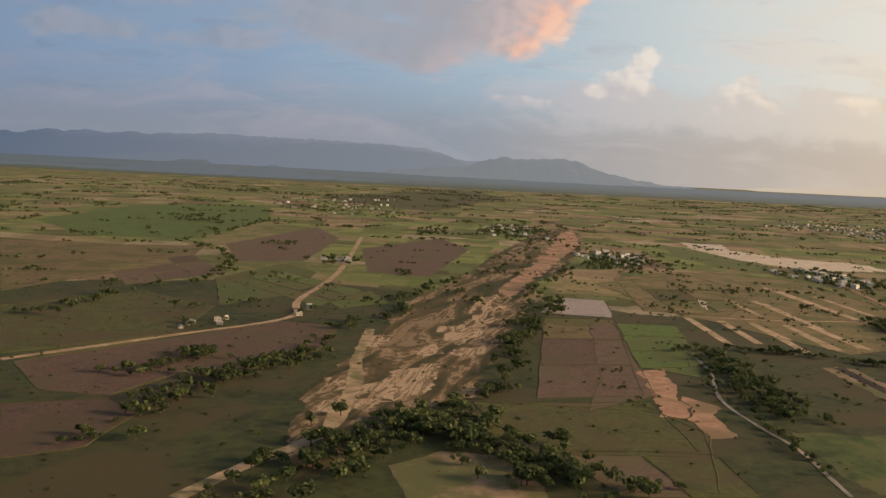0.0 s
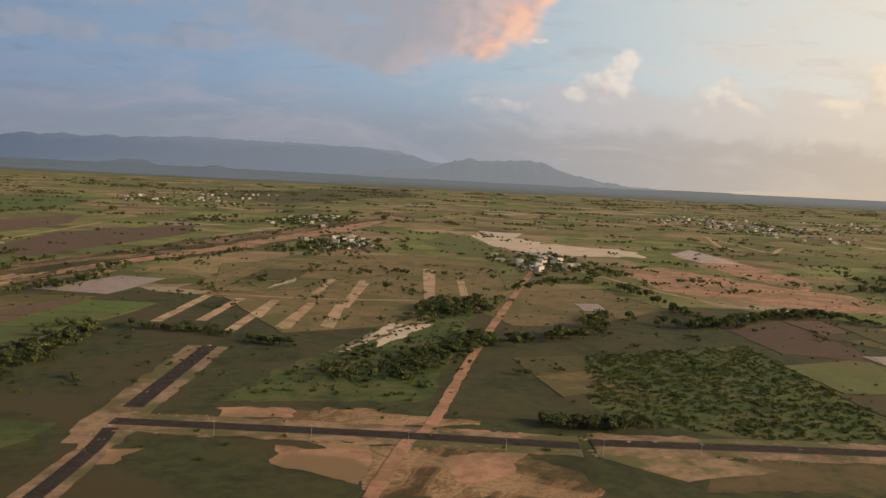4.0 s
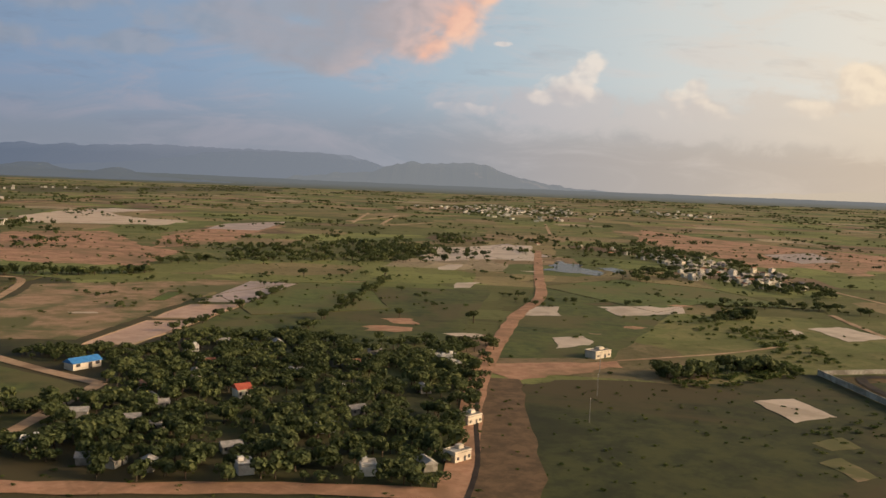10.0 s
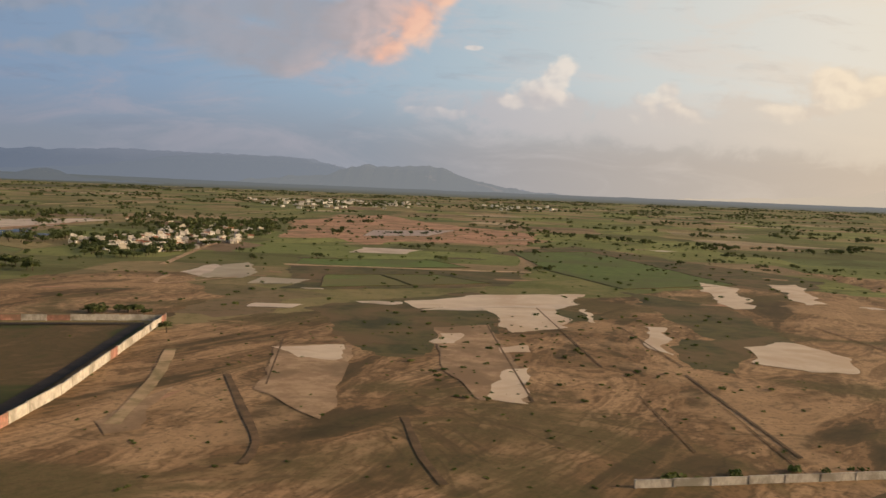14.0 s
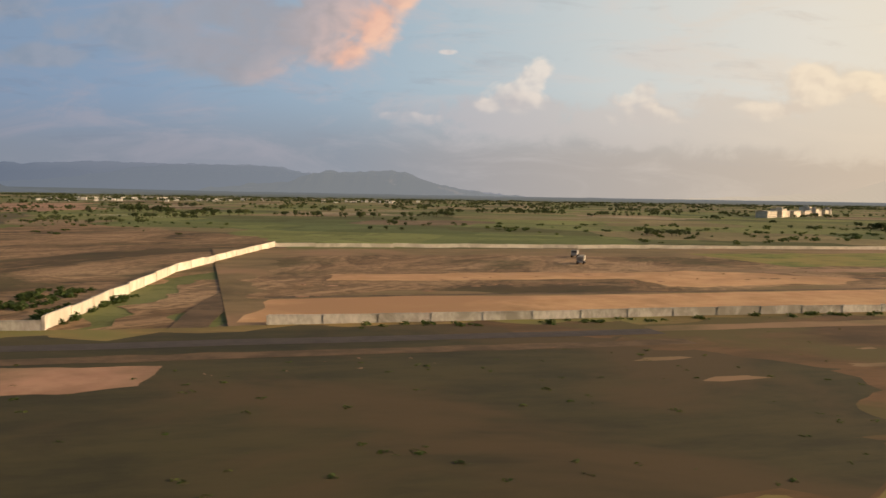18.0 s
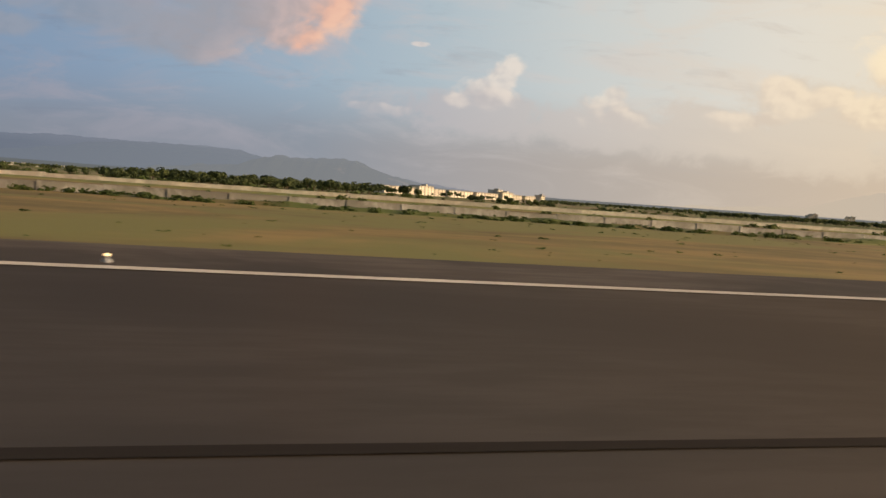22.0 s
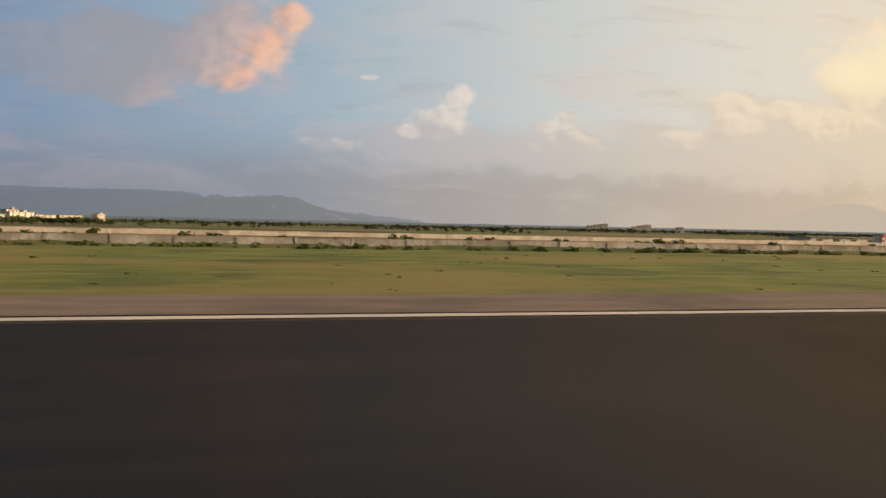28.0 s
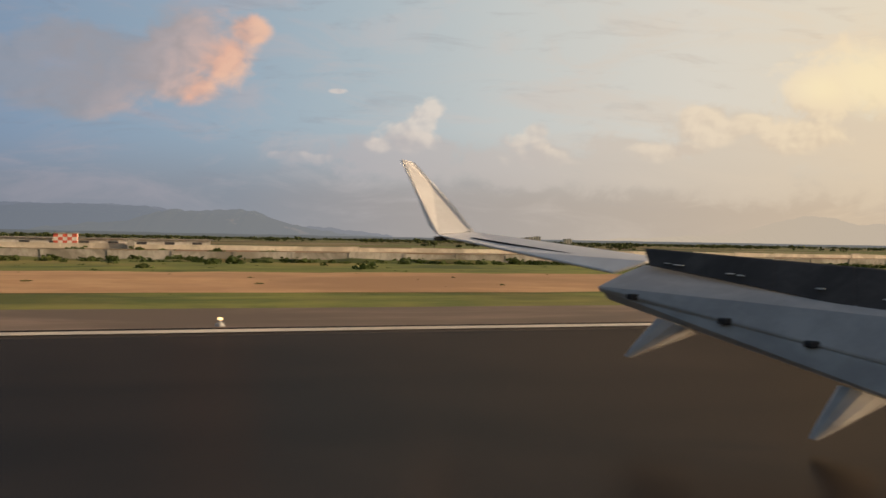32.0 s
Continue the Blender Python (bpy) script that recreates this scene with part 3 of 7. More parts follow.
def inside(pts, x, y):
    c = False
    for (ax, ay), (bx, by) in zip(pts, pts[1:] + pts[:1]):
        if (ay > y) != (by > y) and x < (bx - ax) * (y - ay) / (by - ay) + ax:
            c = not c
    return c


def strewn(n, pts):
    xs, ys = [p[0] for p in pts], [p[1] for p in pts]
    out = []
    while len(out) < n:
        x, y = RNG.uniform(min(xs), max(xs)), RNG.uniform(min(ys), max(ys))
        if inside(pts, x, y):
            out.append((x, y))
    return out


def grove(n, size, *pts):
    plant("grove", [(x, y, size * (0.5 + 0.65 * RNG.random())) for x, y in strewn(n, pts)], "dense grove of dark green trees", "trees")


def bushes(n, size, *pts):
    plant("bushes", [(x, y, size * (0.4 + 0.9 * RNG.random())) for x, y in strewn(n, pts)], "scattered low green bushes on rough ground", "bushes", low=True)


def lone_tree(size, spot):
    x, y = spot
    ob = tagged(new("tree"), "single dark green broadleaf tree in a field", "tree", "lone trees")
    ob.location = (x, y, BASE)
    me = mesh_of("trunk", [tuple(v) for v in TRUNK_V * (size * 0.6)], [tuple(dict.fromkeys(f)) for f in TRUNK_F], ["bark"])
    new("trunk", me).parent = ob
    v, f = CROWNS[int(abs(x)) % 5]
    me = mesh_of("crown", [tuple(p) for p in v * (size * 0.45, size * 0.45, size * 0.45) + (0, 0, size * 0.68)], [tuple(q) for q in f.tolist()], ["leaf"])
    new("crown", me).parent = ob


# ---- houses ----
HOUSES = []


def make_house(w, d, h, wall, roof, flat, label, storeys=1):
    """Walls, roof, door and windows of a small village house, seen from all sides."""
    ob = tagged(new("house"), label, "house", "village houses")
    boxes("wall", wall, ob, (0, 0, 0, w, d, h), bevel=0.015)
    if flat:
        boxes("roof", roof, ob, (0, 0, h, w + 0.12, d + 0.12, 0.07))
        boxes("parapet", wall, ob, (0, d / 2, h + 0.07, w + 0.1, 0.06, 0.18), (0, -d / 2, h + 0.07, w + 0.1, 0.06, 0.18), (w / 2, 0, h + 0.07, 0.06, d, 0.18), (-w / 2, 0, h + 0.07, 0.06, d, 0.18))
        boxes("stair_head", wall, ob, (w * 0.25, d * 0.2, h + 0.07, w * 0.28, d * 0.35, 0.5))
    else:
        bm = bmesh.new()
        e, r = 0.16, d * 0.28
        pts = [(-w / 2 - e, -d / 2 - e, h - 0.04), (w / 2 + e, -d / 2 - e, h - 0.04), (w / 2 + e, d / 2 + e, h - 0.04), (-w / 2 - e, d / 2 + e, h - 0.04), (-w / 2 - e, 0, h + r), (w / 2 + e, 0, h + r)]
        v = [bm.verts.new(p) for p in pts]
        for f in ((0, 1, 5, 4), (2, 3, 4, 5), (0, 4, 3), (1, 2, 5), (3, 2, 1, 0)):
            bm.faces.new([v[i] for i in f])
        part("roof", bm, roof, ob)
    boxes("door", "opening", ob, (w * 0.1, -d / 2, 0.02, w * 0.13, 0.04, 0.8))
    for s in range(storeys):
        z = 0.42 + s * 1.2
        for x in (-0.33, 0.36):
            boxes("window", "opening", ob, (w * x, -d / 2, z, w * 0.15, 0.04, 0.42))
        boxes("window", "opening", ob, (w * 0.0 - 0.02 + w / 2, 0, z, 0.04, d * 0.2, 0.42))
    ob.location = (0, -300 - len(HOUSES) * 8, 0)
    HOUSES.append(ob)
    return ob


USED = {}


def put_house(k, x, y, rot, s=1.0):
    src = HOUSES[k]
    if k not in USED:
        USED[k] = src
        src.matrix_world = pose(x, y, BASE, 0, 0, rot) @ Matrix.Scale(0.62, 4)
        return src
    return copy_thing(src, pose(x, y, BASE, 0, 0, rot))


make_house(2.4, 1.9, 1.25, "plaster_white", "concrete", True, "white plastered flat-roofed village house with parapet")
make_house(3.0, 2.1, 1.3, "plaster_cream", "concrete", True, "cream flat-roofed village house with stair head")
make_house(2.2, 2.0, 2.5, "plaster_white", "concrete", True, "white two-storey flat-roofed house", 2)
make_house(2.6, 1.8, 1.0, "concrete", "roof_grey", False, "small grey house with a sheet-metal gable roof")
make_house(2.3, 1.7, 1.0, "plaster_cream", "roof_rust", False, "small house with a rust-brown tiled gable roof")


def hamlet(n, *pts, kinds=(0, 0, 0, 1, 1, 1, 0, 1, 0, 2, 3, 3, 3, 4, 4, 4)):
    spots = strewn(n, pts)
    if sum(y for _, y in spots) / n > 330:
        return far_hamlet(spots)
    plant("village_trees", [(x, y, 1.5 * (0.5 + RNG.random())) for x, y in strewn(n, pts)], "dark green trees among village houses", "trees")
    for x, y in spots:
        k = int(RNG.choice(kinds))
        put_house(k, x, y, float(RNG.choice([0, 90, 180, 12, 20, 100])) + float(RNG.normal() * 5))


def far_hamlet(spots):
    """Houses too far off to tell their parts: walls, flat roofs, dark openings in one mesh."""
    plant("village_trees", [(x + RNG.normal() * 4, y + RNG.normal() * 6, 1.3 + RNG.random()) for x, y in spots for _ in range(2)], "dark green trees among village houses", "trees")
    bm = bmesh.new()
    for x, y in spots:
        w, d, h, r = RNG.uniform(1.8, 3.4), RNG.uniform(1.6, 2.6), RNG.choice([1.0, 1.1, 1.2, 1.9]), RNG.uniform(-0.4, 0.4)
        box_into(bm, x, y, BASE, w, d, h, r)
        box_into(bm, x, y, h, w + 0.2, d + 0.2, 0.12, r)
    me = bpy.data.meshes.new("far_houses")
    bm.faces.index_update()
    for i, f in enumerate(bm.faces):
        f.material_index = 1 if (i // 6) % 2 else 0
    bm.to_mesh(me)
    bm.free()
    me.materials.append(MATS["plaster_white"]), me.materials.append(MATS["concrete"])
    tagged(new("far_houses", me), "distant white and grey village houses", "houses", kind="stuff")


# river and farmland under the approach
field("sand", (-710.6, 129.5), (-703.7, 165.1), (-694.3, 186.9), (-677.3, 223.7), (-654.2, 281.2), (-622.4, 334.2), (-565.7, 444.6), (-493.7, 577.5), (-455.6, 644.1), (-421.7, 658.4), (-491.8, 496.7), (-559.0, 372.0), (-589.5, 330.1), (-615.7, 272.1), (-644.6, 216.3), (-660.1, 185.4), (-671.5, 162.7), (-683.7, 152.4), (-696.9, 138.1), (-705.6, 124.4), (-708.6, 118.5))
field("plowed", (-759.0, 198.0), (-728.4, 221.6), (-699.3, 244.1), (-685.1, 235.5), (-695.2, 205.8), (-716.7, 181.2), (-724.3, 188.0), (-738.0, 169.3), (-750.1, 174.4))
field("plowed", (-754.9, 165.3), (-737.8, 167.3), (-732.5, 157.7), (-738.7, 140.3), (-749.4, 136.1))
field("fallow", (-811.4, 464.1), (-759.4, 448.4), (-717.7, 446.7), (-725.3, 377.1), (-759.1, 330.0), (-779.5, 295.4))
field("bright", (-816.8, 593.7), (-764.6, 797.2), (-651.4, 841.8), (-673.0, 634.0), (-725.9, 480.7), (-776.7, 493.0))
field("green", (-715.2, 331.0), (-686.2, 378.6), (-675.5, 351.5), (-690.8, 293.9), (-715.1, 270.4))
field("plowed", (-706.5, 460.8), (-642.6, 593.9), (-640.8, 510.4), (-675.1, 390.7), (-704.5, 386.3))
field("plowed", (-638.3, 452.5), (-574.2, 528.4), (-577.6, 459.2), (-631.3, 342.0), (-654.4, 353.8))
field("green", (-683.2, 294.3), (-662.5, 301.8), (-661.9, 277.2), (-680.4, 264.8))
field("green", (-757.1, 206.0), (-729.9, 225.8), (-740.3, 210.5), (-754.2, 202.0))
field("olive", (-774.5, 269.1), (-737.1, 297.7), (-716.7, 270.3), (-727.2, 227.2), (-762.7, 206.3))
field("olive", (-577.6, 1073.3), (-205.5, 1752.1), (-226.1, 1356.7), (-498.8, 837.1))
field("plowed", (-620.5, 249.2), (-598.2, 245.2), (-636.0, 157.4), (-659.4, 157.7))
field("dirt", (-624.8, 180.9), (-618.1, 180.4), (-634.4, 143.4), (-640.3, 144.1))
field("dirt", (-627.0, 157.9), (-624.2, 152.1), (-633.2, 131.3), (-639.3, 132.1))
field("bright", (-600.7, 239.5), (-582.6, 234.7), (-610.2, 182.7), (-624.3, 182.0))
field("mud", (-596.6, 289.0), (-583.0, 283.1), (-597.3, 248.2), (-617.8, 258.3))
field("olive", (-671.9, 154.2), (-660.3, 156.5), (-636.6, 154.6), (-643.7, 125.1), (-677.2, 129.5))
field("fallow", (-547.9, 346.2), (-501.8, 370.5), (-509.3, 302.5), (-554.0, 251.2), (-579.1, 261.9))
field("ooze", (-680.2, 220.7), (-675.0, 217.6), (-679.5, 210.2), (-684.4, 206.5))
field("ooze", (-656.2, 235.9), (-645.2, 240.1), (-654.0, 217.6), (-662.2, 215.7))
field("ooze", (-695.8, 169.5), (-692.3, 164.1), (-673.5, 184.4), (-681.6, 182.4), (-689.0, 175.7))
field("ooze", (-704.8, 157.6), (-697.2, 160.6), (-692.1, 164.9), (-699.2, 154.1))
field("ooze", (-662.6, 204.2), (-654.8, 205.8), (-658.6, 196.4), (-663.7, 195.5))
field("ooze", (-630.9, 272.2), (-627.0, 266.8), (-642.7, 237.4), (-656.3, 225.3))
ribbon("dirtroad", 2.2, (-761.5, 200.3), (-728.5, 224.4), (-697.2, 249.3), (-690.3, 282.0), (-665.6, 356.2), (-625.3, 522.1))
ribbon("sandtrack", 2.5, (-725.4, 117.4), (-717.1, 127.3), (-701.7, 144.4), (-693.6, 169.3), (-688.1, 193.5), (-677.3, 232.1))
ribbon("stream", 0.8, (-600.9, 198.2), (-608.3, 177.5), (-620.4, 154.7), (-624.3, 136.6), (-625.7, 124.5), (-629.7, 112.3), (-632.7, 103.6))
tree_row(70, 2.6, 4, (-771, 251), (-757, 269), (-739, 301), (-717, 331), (-707, 395), (-718, 458))
tree_row(60, 2.2, 4, (-820, 508), (-784, 505), (-755, 461), (-726, 478), (-696, 561), (-672, 646))
tree_row(90, 2.6, 4, (-684, 146), (-669, 163), (-654, 191), (-625, 251), (-604, 298), (-556, 373))
tree_row(60, 2.4, 4, (-686, 232), (-659, 281), (-633, 318), (-597, 364), (-535, 474))
tree_row(80, 2.6, 5, (-737, 143), (-732, 158), (-717, 179), (-695, 205))
tree_row(150, 3.0, 10, (-716, 116), (-706, 128), (-691, 140), (-684, 147), (-676, 132), (-672, 116), (-666, 109))
tree_row(50, 2.4, 5, (-736, 186), (-729, 193), (-718, 204))
grove(70, 2.4, (-629, 1107), (-457, 1170), (-552, 731), (-624, 732), (-652, 779))
grove(70, 2.6, (-516, 448), (-478, 440), (-512, 374), (-547, 374))
grove(40, 2.4, (-569, 605), (-546, 613), (-568, 538), (-588, 533))
grove(50, 2.4, (-532, 602), (-451, 663), (-483, 584), (-544, 553))
grove(16, 2.4, (-669, 408), (-649, 411), (-655, 377), (-672, 374))
hamlet(26, (-633, 1057), (-478, 1077), (-544, 788), (-645, 800))
hamlet(16, (-506, 449), (-477, 449), (-502, 397), (-532, 393))
hamlet(12, (-524, 620), (-457, 672), (-484, 598), (-539, 567))
hamlet(5, (-666, 403), (-654, 405), (-657, 385), (-667, 383))
hamlet(4, (-727, 241), (-722, 243), (-722, 235), (-727, 233))
hamlet(3, (-718, 245), (-714, 247), (-714, 239), (-718, 238))
hamlet(4, (-694, 266), (-687, 273), (-690, 255), (-695, 251))
lone_tree(3.2, (-757, 251))
lone_tree(3.2, (-728, 264))
lone_tree(2.8, (-678, 304))
lone_tree(3.0, (-519, 260))
lone_tree(2.6, (-543, 236))
field("ooze", (-696.1, 179.6), (-692.5, 180.9), (-693.2, 173.5), (-695.2, 173.7))
field("ooze", (-689.6, 172.4), (-681.2, 178.8), (-670.2, 191.3), (-669.5, 185.8), (-679.4, 167.4), (-686.5, 159.9))
field("ooze", (-704.5, 155.9), (-697.1, 164.6), (-686.5, 159.9), (-693.8, 156.1))
field("ooze", (-680.1, 220.0), (-673.8, 225.2), (-673.7, 215.0), (-679.7, 212.3))
field("ooze", (-660.2, 227.6), (-645.6, 245.0), (-631.8, 265.6), (-638.4, 240.6), (-650.5, 223.8), (-660.9, 209.4))
field("ooze", (-659.9, 206.1), (-652.8, 209.3), (-654.9, 199.6), (-660.3, 197.9))
field("ooze", (-641.5, 259.8), (-627.0, 289.6), (-617.5, 297.0), (-625.1, 271.6), (-638.2, 249.9))
field("ooze", (-673.1, 203.1), (-664.7, 210.8), (-665.6, 201.7), (-672.3, 195.9))
field("dirt", (-615.9, 304.1), (-591.8, 347.3), (-535.1, 452.3), (-469.7, 586.4), (-432.9, 642.3), (-495.8, 495.5), (-546.7, 408.6), (-591.9, 329.8), (-615.0, 290.6))
ribbon("sandtrack", 1.4, (-701.7, 145.9), (-697.3, 160.8), (-690.7, 174.7), (-686.6, 197.5), (-677.1, 229.8))
field("dry", (-695.9, 125.4), (-686.3, 131.5), (-678.5, 128.1), (-675.6, 114.0), (-676.7, 109.9), (-696.2, 112.6))
grove(60, 2.0, (-605, 183), (-594, 177), (-606, 145), (-618, 136), (-616, 154))
grove(40, 2.2, (-508, 244), (-479, 250), (-498, 224), (-521, 220))
field("white", (-543.7, 289.6), (-545.8, 276.4), (-554.0, 264.0))
field("white", (-396.9, 543.9), (-371.9, 530.9), (-404.8, 468.4), (-420.5, 481.1))
field("dry", (-526.6, 207.5), (-518.0, 211.4), (-527.4, 192.7), (-548.4, 174.5))
field("plowed", (-710.6, 346.5), (-744.8, 310.5), (-755.2, 365.7), (-722.8, 405.2))
field("olive", (-671.8, 158.8), (-640.9, 148.6), (-635.0, 141.0), (-642.0, 123.7), (-667.7, 129.4), (-673.0, 144.7))
field("olive", (-668.0, 126.8), (-641.6, 122.3), (-645.9, 105.5), (-666.2, 108.4))
field("green", (-613.0, 212.3), (-602.7, 228.1), (-587.5, 224.0), (-602.2, 191.8), (-613.7, 172.6), (-622.6, 183.7))
# canal, strips and scrub
grove(45, 2.2, (-609, 181), (-594, 186), (-609, 135), (-617, 141))
grove(30, 2.0, (-514, 234), (-501, 229), (-515, 207), (-524, 212))
grove(60, 1.6, (-541, 177), (-525, 173), (-545, 145), (-555, 152))
tree_row(40, 1.8, 1.5, (-602, 193), (-616, 162), (-624, 133), (-629, 111))
tree_row(60, 2.0, 3, (-602, 202), (-586, 198), (-570, 192), (-557, 178))
field("olive", (-677.8, 150.3), (-639.2, 153.6), (-637.0, 133.3), (-651.2, 107.9), (-670.3, 110.8))
field("plowed", (-638.1, 172.8), (-609.9, 238.5), (-602.0, 238.5), (-623.6, 182.0), (-632.9, 159.0), (-652.2, 149.4))
field("scrub", (-621.3, 132.9), (-593.5, 126.6), (-602.9, 100.6), (-628.4, 104.5))
field("fallow", (-620.6, 109.8), (-613.8, 114.5), (-610.9, 108.4), (-616.6, 105.1))
field("dirt", (-587.1, 115.9), (-580.5, 114.2), (-582.9, 108.5), (-589.3, 109.9))
field("dirt", (-563.9, 114.2), (-554.0, 107.5), (-557.9, 98.5), (-564.7, 106.5))
field("wetsand", (-528.8, 205.2), (-526.5, 203.6), (-546.0, 171.6), (-547.6, 171.7))
field("wetsand", (-524.8, 203.6), (-519.0, 203.4), (-537.8, 176.9), (-537.8, 181.8))
field("fallow", (-542.3, 342.1), (-509.9, 336.3), (-536.8, 260.6), (-570.2, 254.1))
field("green", (-712.2, 330.1), (-687.4, 351.0), (-666.7, 304.6), (-685.5, 266.5))
field("scrub", (-508.5, 239.1), (-499.1, 229.1), (-538.9, 134.0), (-570.6, 137.3), (-546.9, 177.4))
bushes(260, 0.8, (-514, 229), (-502, 224), (-540, 134), (-568, 141))
ribbon("strip", 2.6, (-570.9, 248.8), (-583.2, 206.8))
ribbon("strip", 2.6, (-562.7, 242.8), (-573.3, 208.0))
ribbon("strip", 2.6, (-553.9, 238.9), (-567.8, 193.6))
ribbon("strip", 2.6, (-544.9, 233.1), (-556.0, 199.4))
ribbon("strip", 2.6, (-536.9, 233.1), (-545.5, 200.5))
ribbon("strip", 2.2, (-531.3, 286.3), (-541.6, 251.5))
ribbon("strip", 2.2, (-521.6, 284.1), (-532.6, 244.1))
ribbon("strip", 2.2, (-490.9, 320.2), (-510.0, 243.3))
ribbon("strip", 2.2, (-485.0, 296.4), (-493.9, 260.7))
ribbon("dirtroad", 1.6, (-570.3, 250.9), (-540.6, 243.0), (-511.2, 241.2))
ribbon("canalbank", 8, (-572.0, 178.9), (-583.9, 133.5), (-587.3, 117.3))
ribbon("canal", 3, (-571.6, 178.9), (-583.3, 134.4))
ribbon("canalbank", 9, (-586.6, 127.8), (-581.1, 126.2), (-552.0, 117.8), (-523.4, 108.4))
ribbon("canalbank", 9, (-521.2, 109.6), (-483.3, 100.0), (-458.4, 91.8), (-442.1, 84.0))
ribbon("canal", 3.2, (-585.6, 127.5), (-581.1, 126.2), (-552.0, 117.8), (-523.4, 108.6))
ribbon("canal", 3.2, (-521.2, 109.8), (-483.2, 100.4), (-458.3, 92.2), (-441.7, 85.0))
ribbon("redroad", 2.0, (-555.6, 93.7), (-546.4, 113.8), (-540.6, 122.4), (-516.2, 176.4), (-458.8, 297.3), (-444.4, 326.0))
field("dirt", (-571.3, 133.0), (-559.7, 132.8), (-560.2, 125.9), (-570.7, 127.9))
field("dirt", (-563.1, 112.4), (-552.2, 111.0), (-556.8, 97.6), (-561.8, 101.9))
field("dirt", (-544.2, 106.6), (-531.3, 107.2), (-537.2, 98.5), (-544.1, 95.8))
field("fallow", (-565.5, 328.2), (-484.3, 372.6), (-456.5, 340.1), (-479.1, 261.5), (-526.6, 201.8), (-556.5, 192.7), (-569.7, 259.2))
ribbon("strip", 2.4, (-489.3, 316.4), (-509.4, 242.8))
ribbon("strip", 2.4, (-486.1, 290.4), (-496.7, 251.0))
ribbon("strip", 2.4, (-521.6, 277.9), (-536.9, 227.5))
ribbon("strip", 2.4, (-537.2, 231.3), (-545.1, 198.3))
ribbon("strip", 2.4, (-544.3, 235.4), (-555.3, 197.4))
ribbon("strip", 2.4, (-554.0, 239.5), (-560.4, 212.4))
field("scrub", (-496.3, 166.4), (-450.5, 175.0), (-461.5, 131.6), (-472.0, 103.6), (-493.6, 108.0), (-508.6, 116.6), (-512.5, 130.6))
bushes(2200, 0.62, (-496, 166), (-451, 175), (-462, 132), (-472, 104), (-494, 108), (-509, 117), (-512, 130))
field("fallow", (-513.1, 165.1), (-496.3, 166.4), (-501.4, 140.8), (-515.2, 134.3))
field("fallow", (-501.5, 227.0), (-477.4, 261.5), (-443.6, 269.4), (-442.6, 226.2), (-481.6, 199.9), (-499.6, 200.6))
field("mud", (-467.0, 237.2), (-458.9, 237.2), (-463.6, 221.5), (-469.9, 223.6))
field("green", (-461.8, 437.7), (-423.7, 524.0), (-423.7, 428.0), (-438.0, 374.0), (-459.9, 376.2))
field("wetsand", (-415.8, 511.4), (-391.4, 485.7), (-392.7, 434.1), (-353.7, 430.9), (-376.4, 385.6), (-412.6, 383.2), (-426.7, 427.4))
field("dirt", (-406.2, 329.9), (-376.4, 326.1), (-395.4, 286.9), (-417.2, 290.9))
tree_row(90, 2.8, 4, (-507, 179), (-483, 191), (-469, 209), (-451, 197), (-425, 209), (-397, 213))
tree_row(40, 2.6, 3, (-434, 270), (-441, 226), (-445, 198))
tree_row(40, 2.4, 3, (-475, 266), (-450, 289), (-437, 280), (-428, 270))
grove(60, 2.2, (-517, 232), (-496, 239), (-498, 217), (-516, 214))
grove(110, 2.2, (-541, 157), (-512, 192), (-510, 180), (-523, 164), (-538, 148))
grove(60, 1.8, (-525, 122), (-508, 118), (-508, 114), (-524, 116))
grove(60, 2.4, (-450, 378), (-399, 385), (-417, 303), (-454, 301))
grove(60, 2.2, (-539, 579), (-469, 683), (-478, 518), (-534, 501))
grove(70, 2.2, (-544, 390), (-489, 450), (-491, 372), (-539, 353))
grove(50, 2.2, (-644, 844), (-549, 1008), (-541, 737), (-618, 692))
hamlet(26, (-449, 378), (-407, 384), (-425, 312), (-452, 310))
hamlet(18, (-537, 600), (-474, 681), (-480, 527), (-531, 511))
hamlet(18, (-532, 440), (-487, 478), (-489, 400), (-528, 393))
hamlet(14, (-641, 924), (-557, 1061), (-546, 765), (-611, 725))
# ponds and paddies
field("plowed", (-443.5, 197.8), (-418.0, 206.1), (-424.4, 172.5), (-431.1, 155.4), (-448.4, 165.5))
field("plowed", (-417.0, 207.9), (-404.1, 208.3), (-409.9, 189.1), (-421.4, 186.7))
field("mud", (-430.4, 162.1), (-424.1, 161.1), (-426.7, 149.4), (-432.8, 150.4))
field("green", (-456.9, 154.3), (-432.4, 159.5), (-434.4, 145.7), (-444.6, 128.6), (-460.6, 131.5))
field("olive", (-463.0, 130.2), (-438.5, 127.5), (-443.3, 105.6), (-466.2, 108.4))
field("plowed", (-467.1, 107.8), (-447.5, 105.6), (-449.7, 95.5), (-467.3, 101.2))
field("plowed", (-447.0, 106.3), (-437.0, 106.9), (-440.4, 93.0), (-449.1, 95.4))
field("plowed", (-434.8, 143.4), (-428.3, 140.0), (-434.4, 116.6), (-440.5, 117.1))
field("plowed", (-427.9, 140.0), (-421.9, 138.9), (-429.3, 109.6), (-435.7, 109.4))
field("plowed", (-436.1, 108.7), (-430.1, 109.2), (-434.6, 91.8), (-440.1, 92.9))
field("plowed", (-421.0, 138.8), (-415.2, 135.5), (-422.3, 111.8), (-428.5, 110.9))
field("plowed", (-429.8, 109.1), (-425.4, 109.4), (-430.2, 90.5), (-434.5, 91.4))
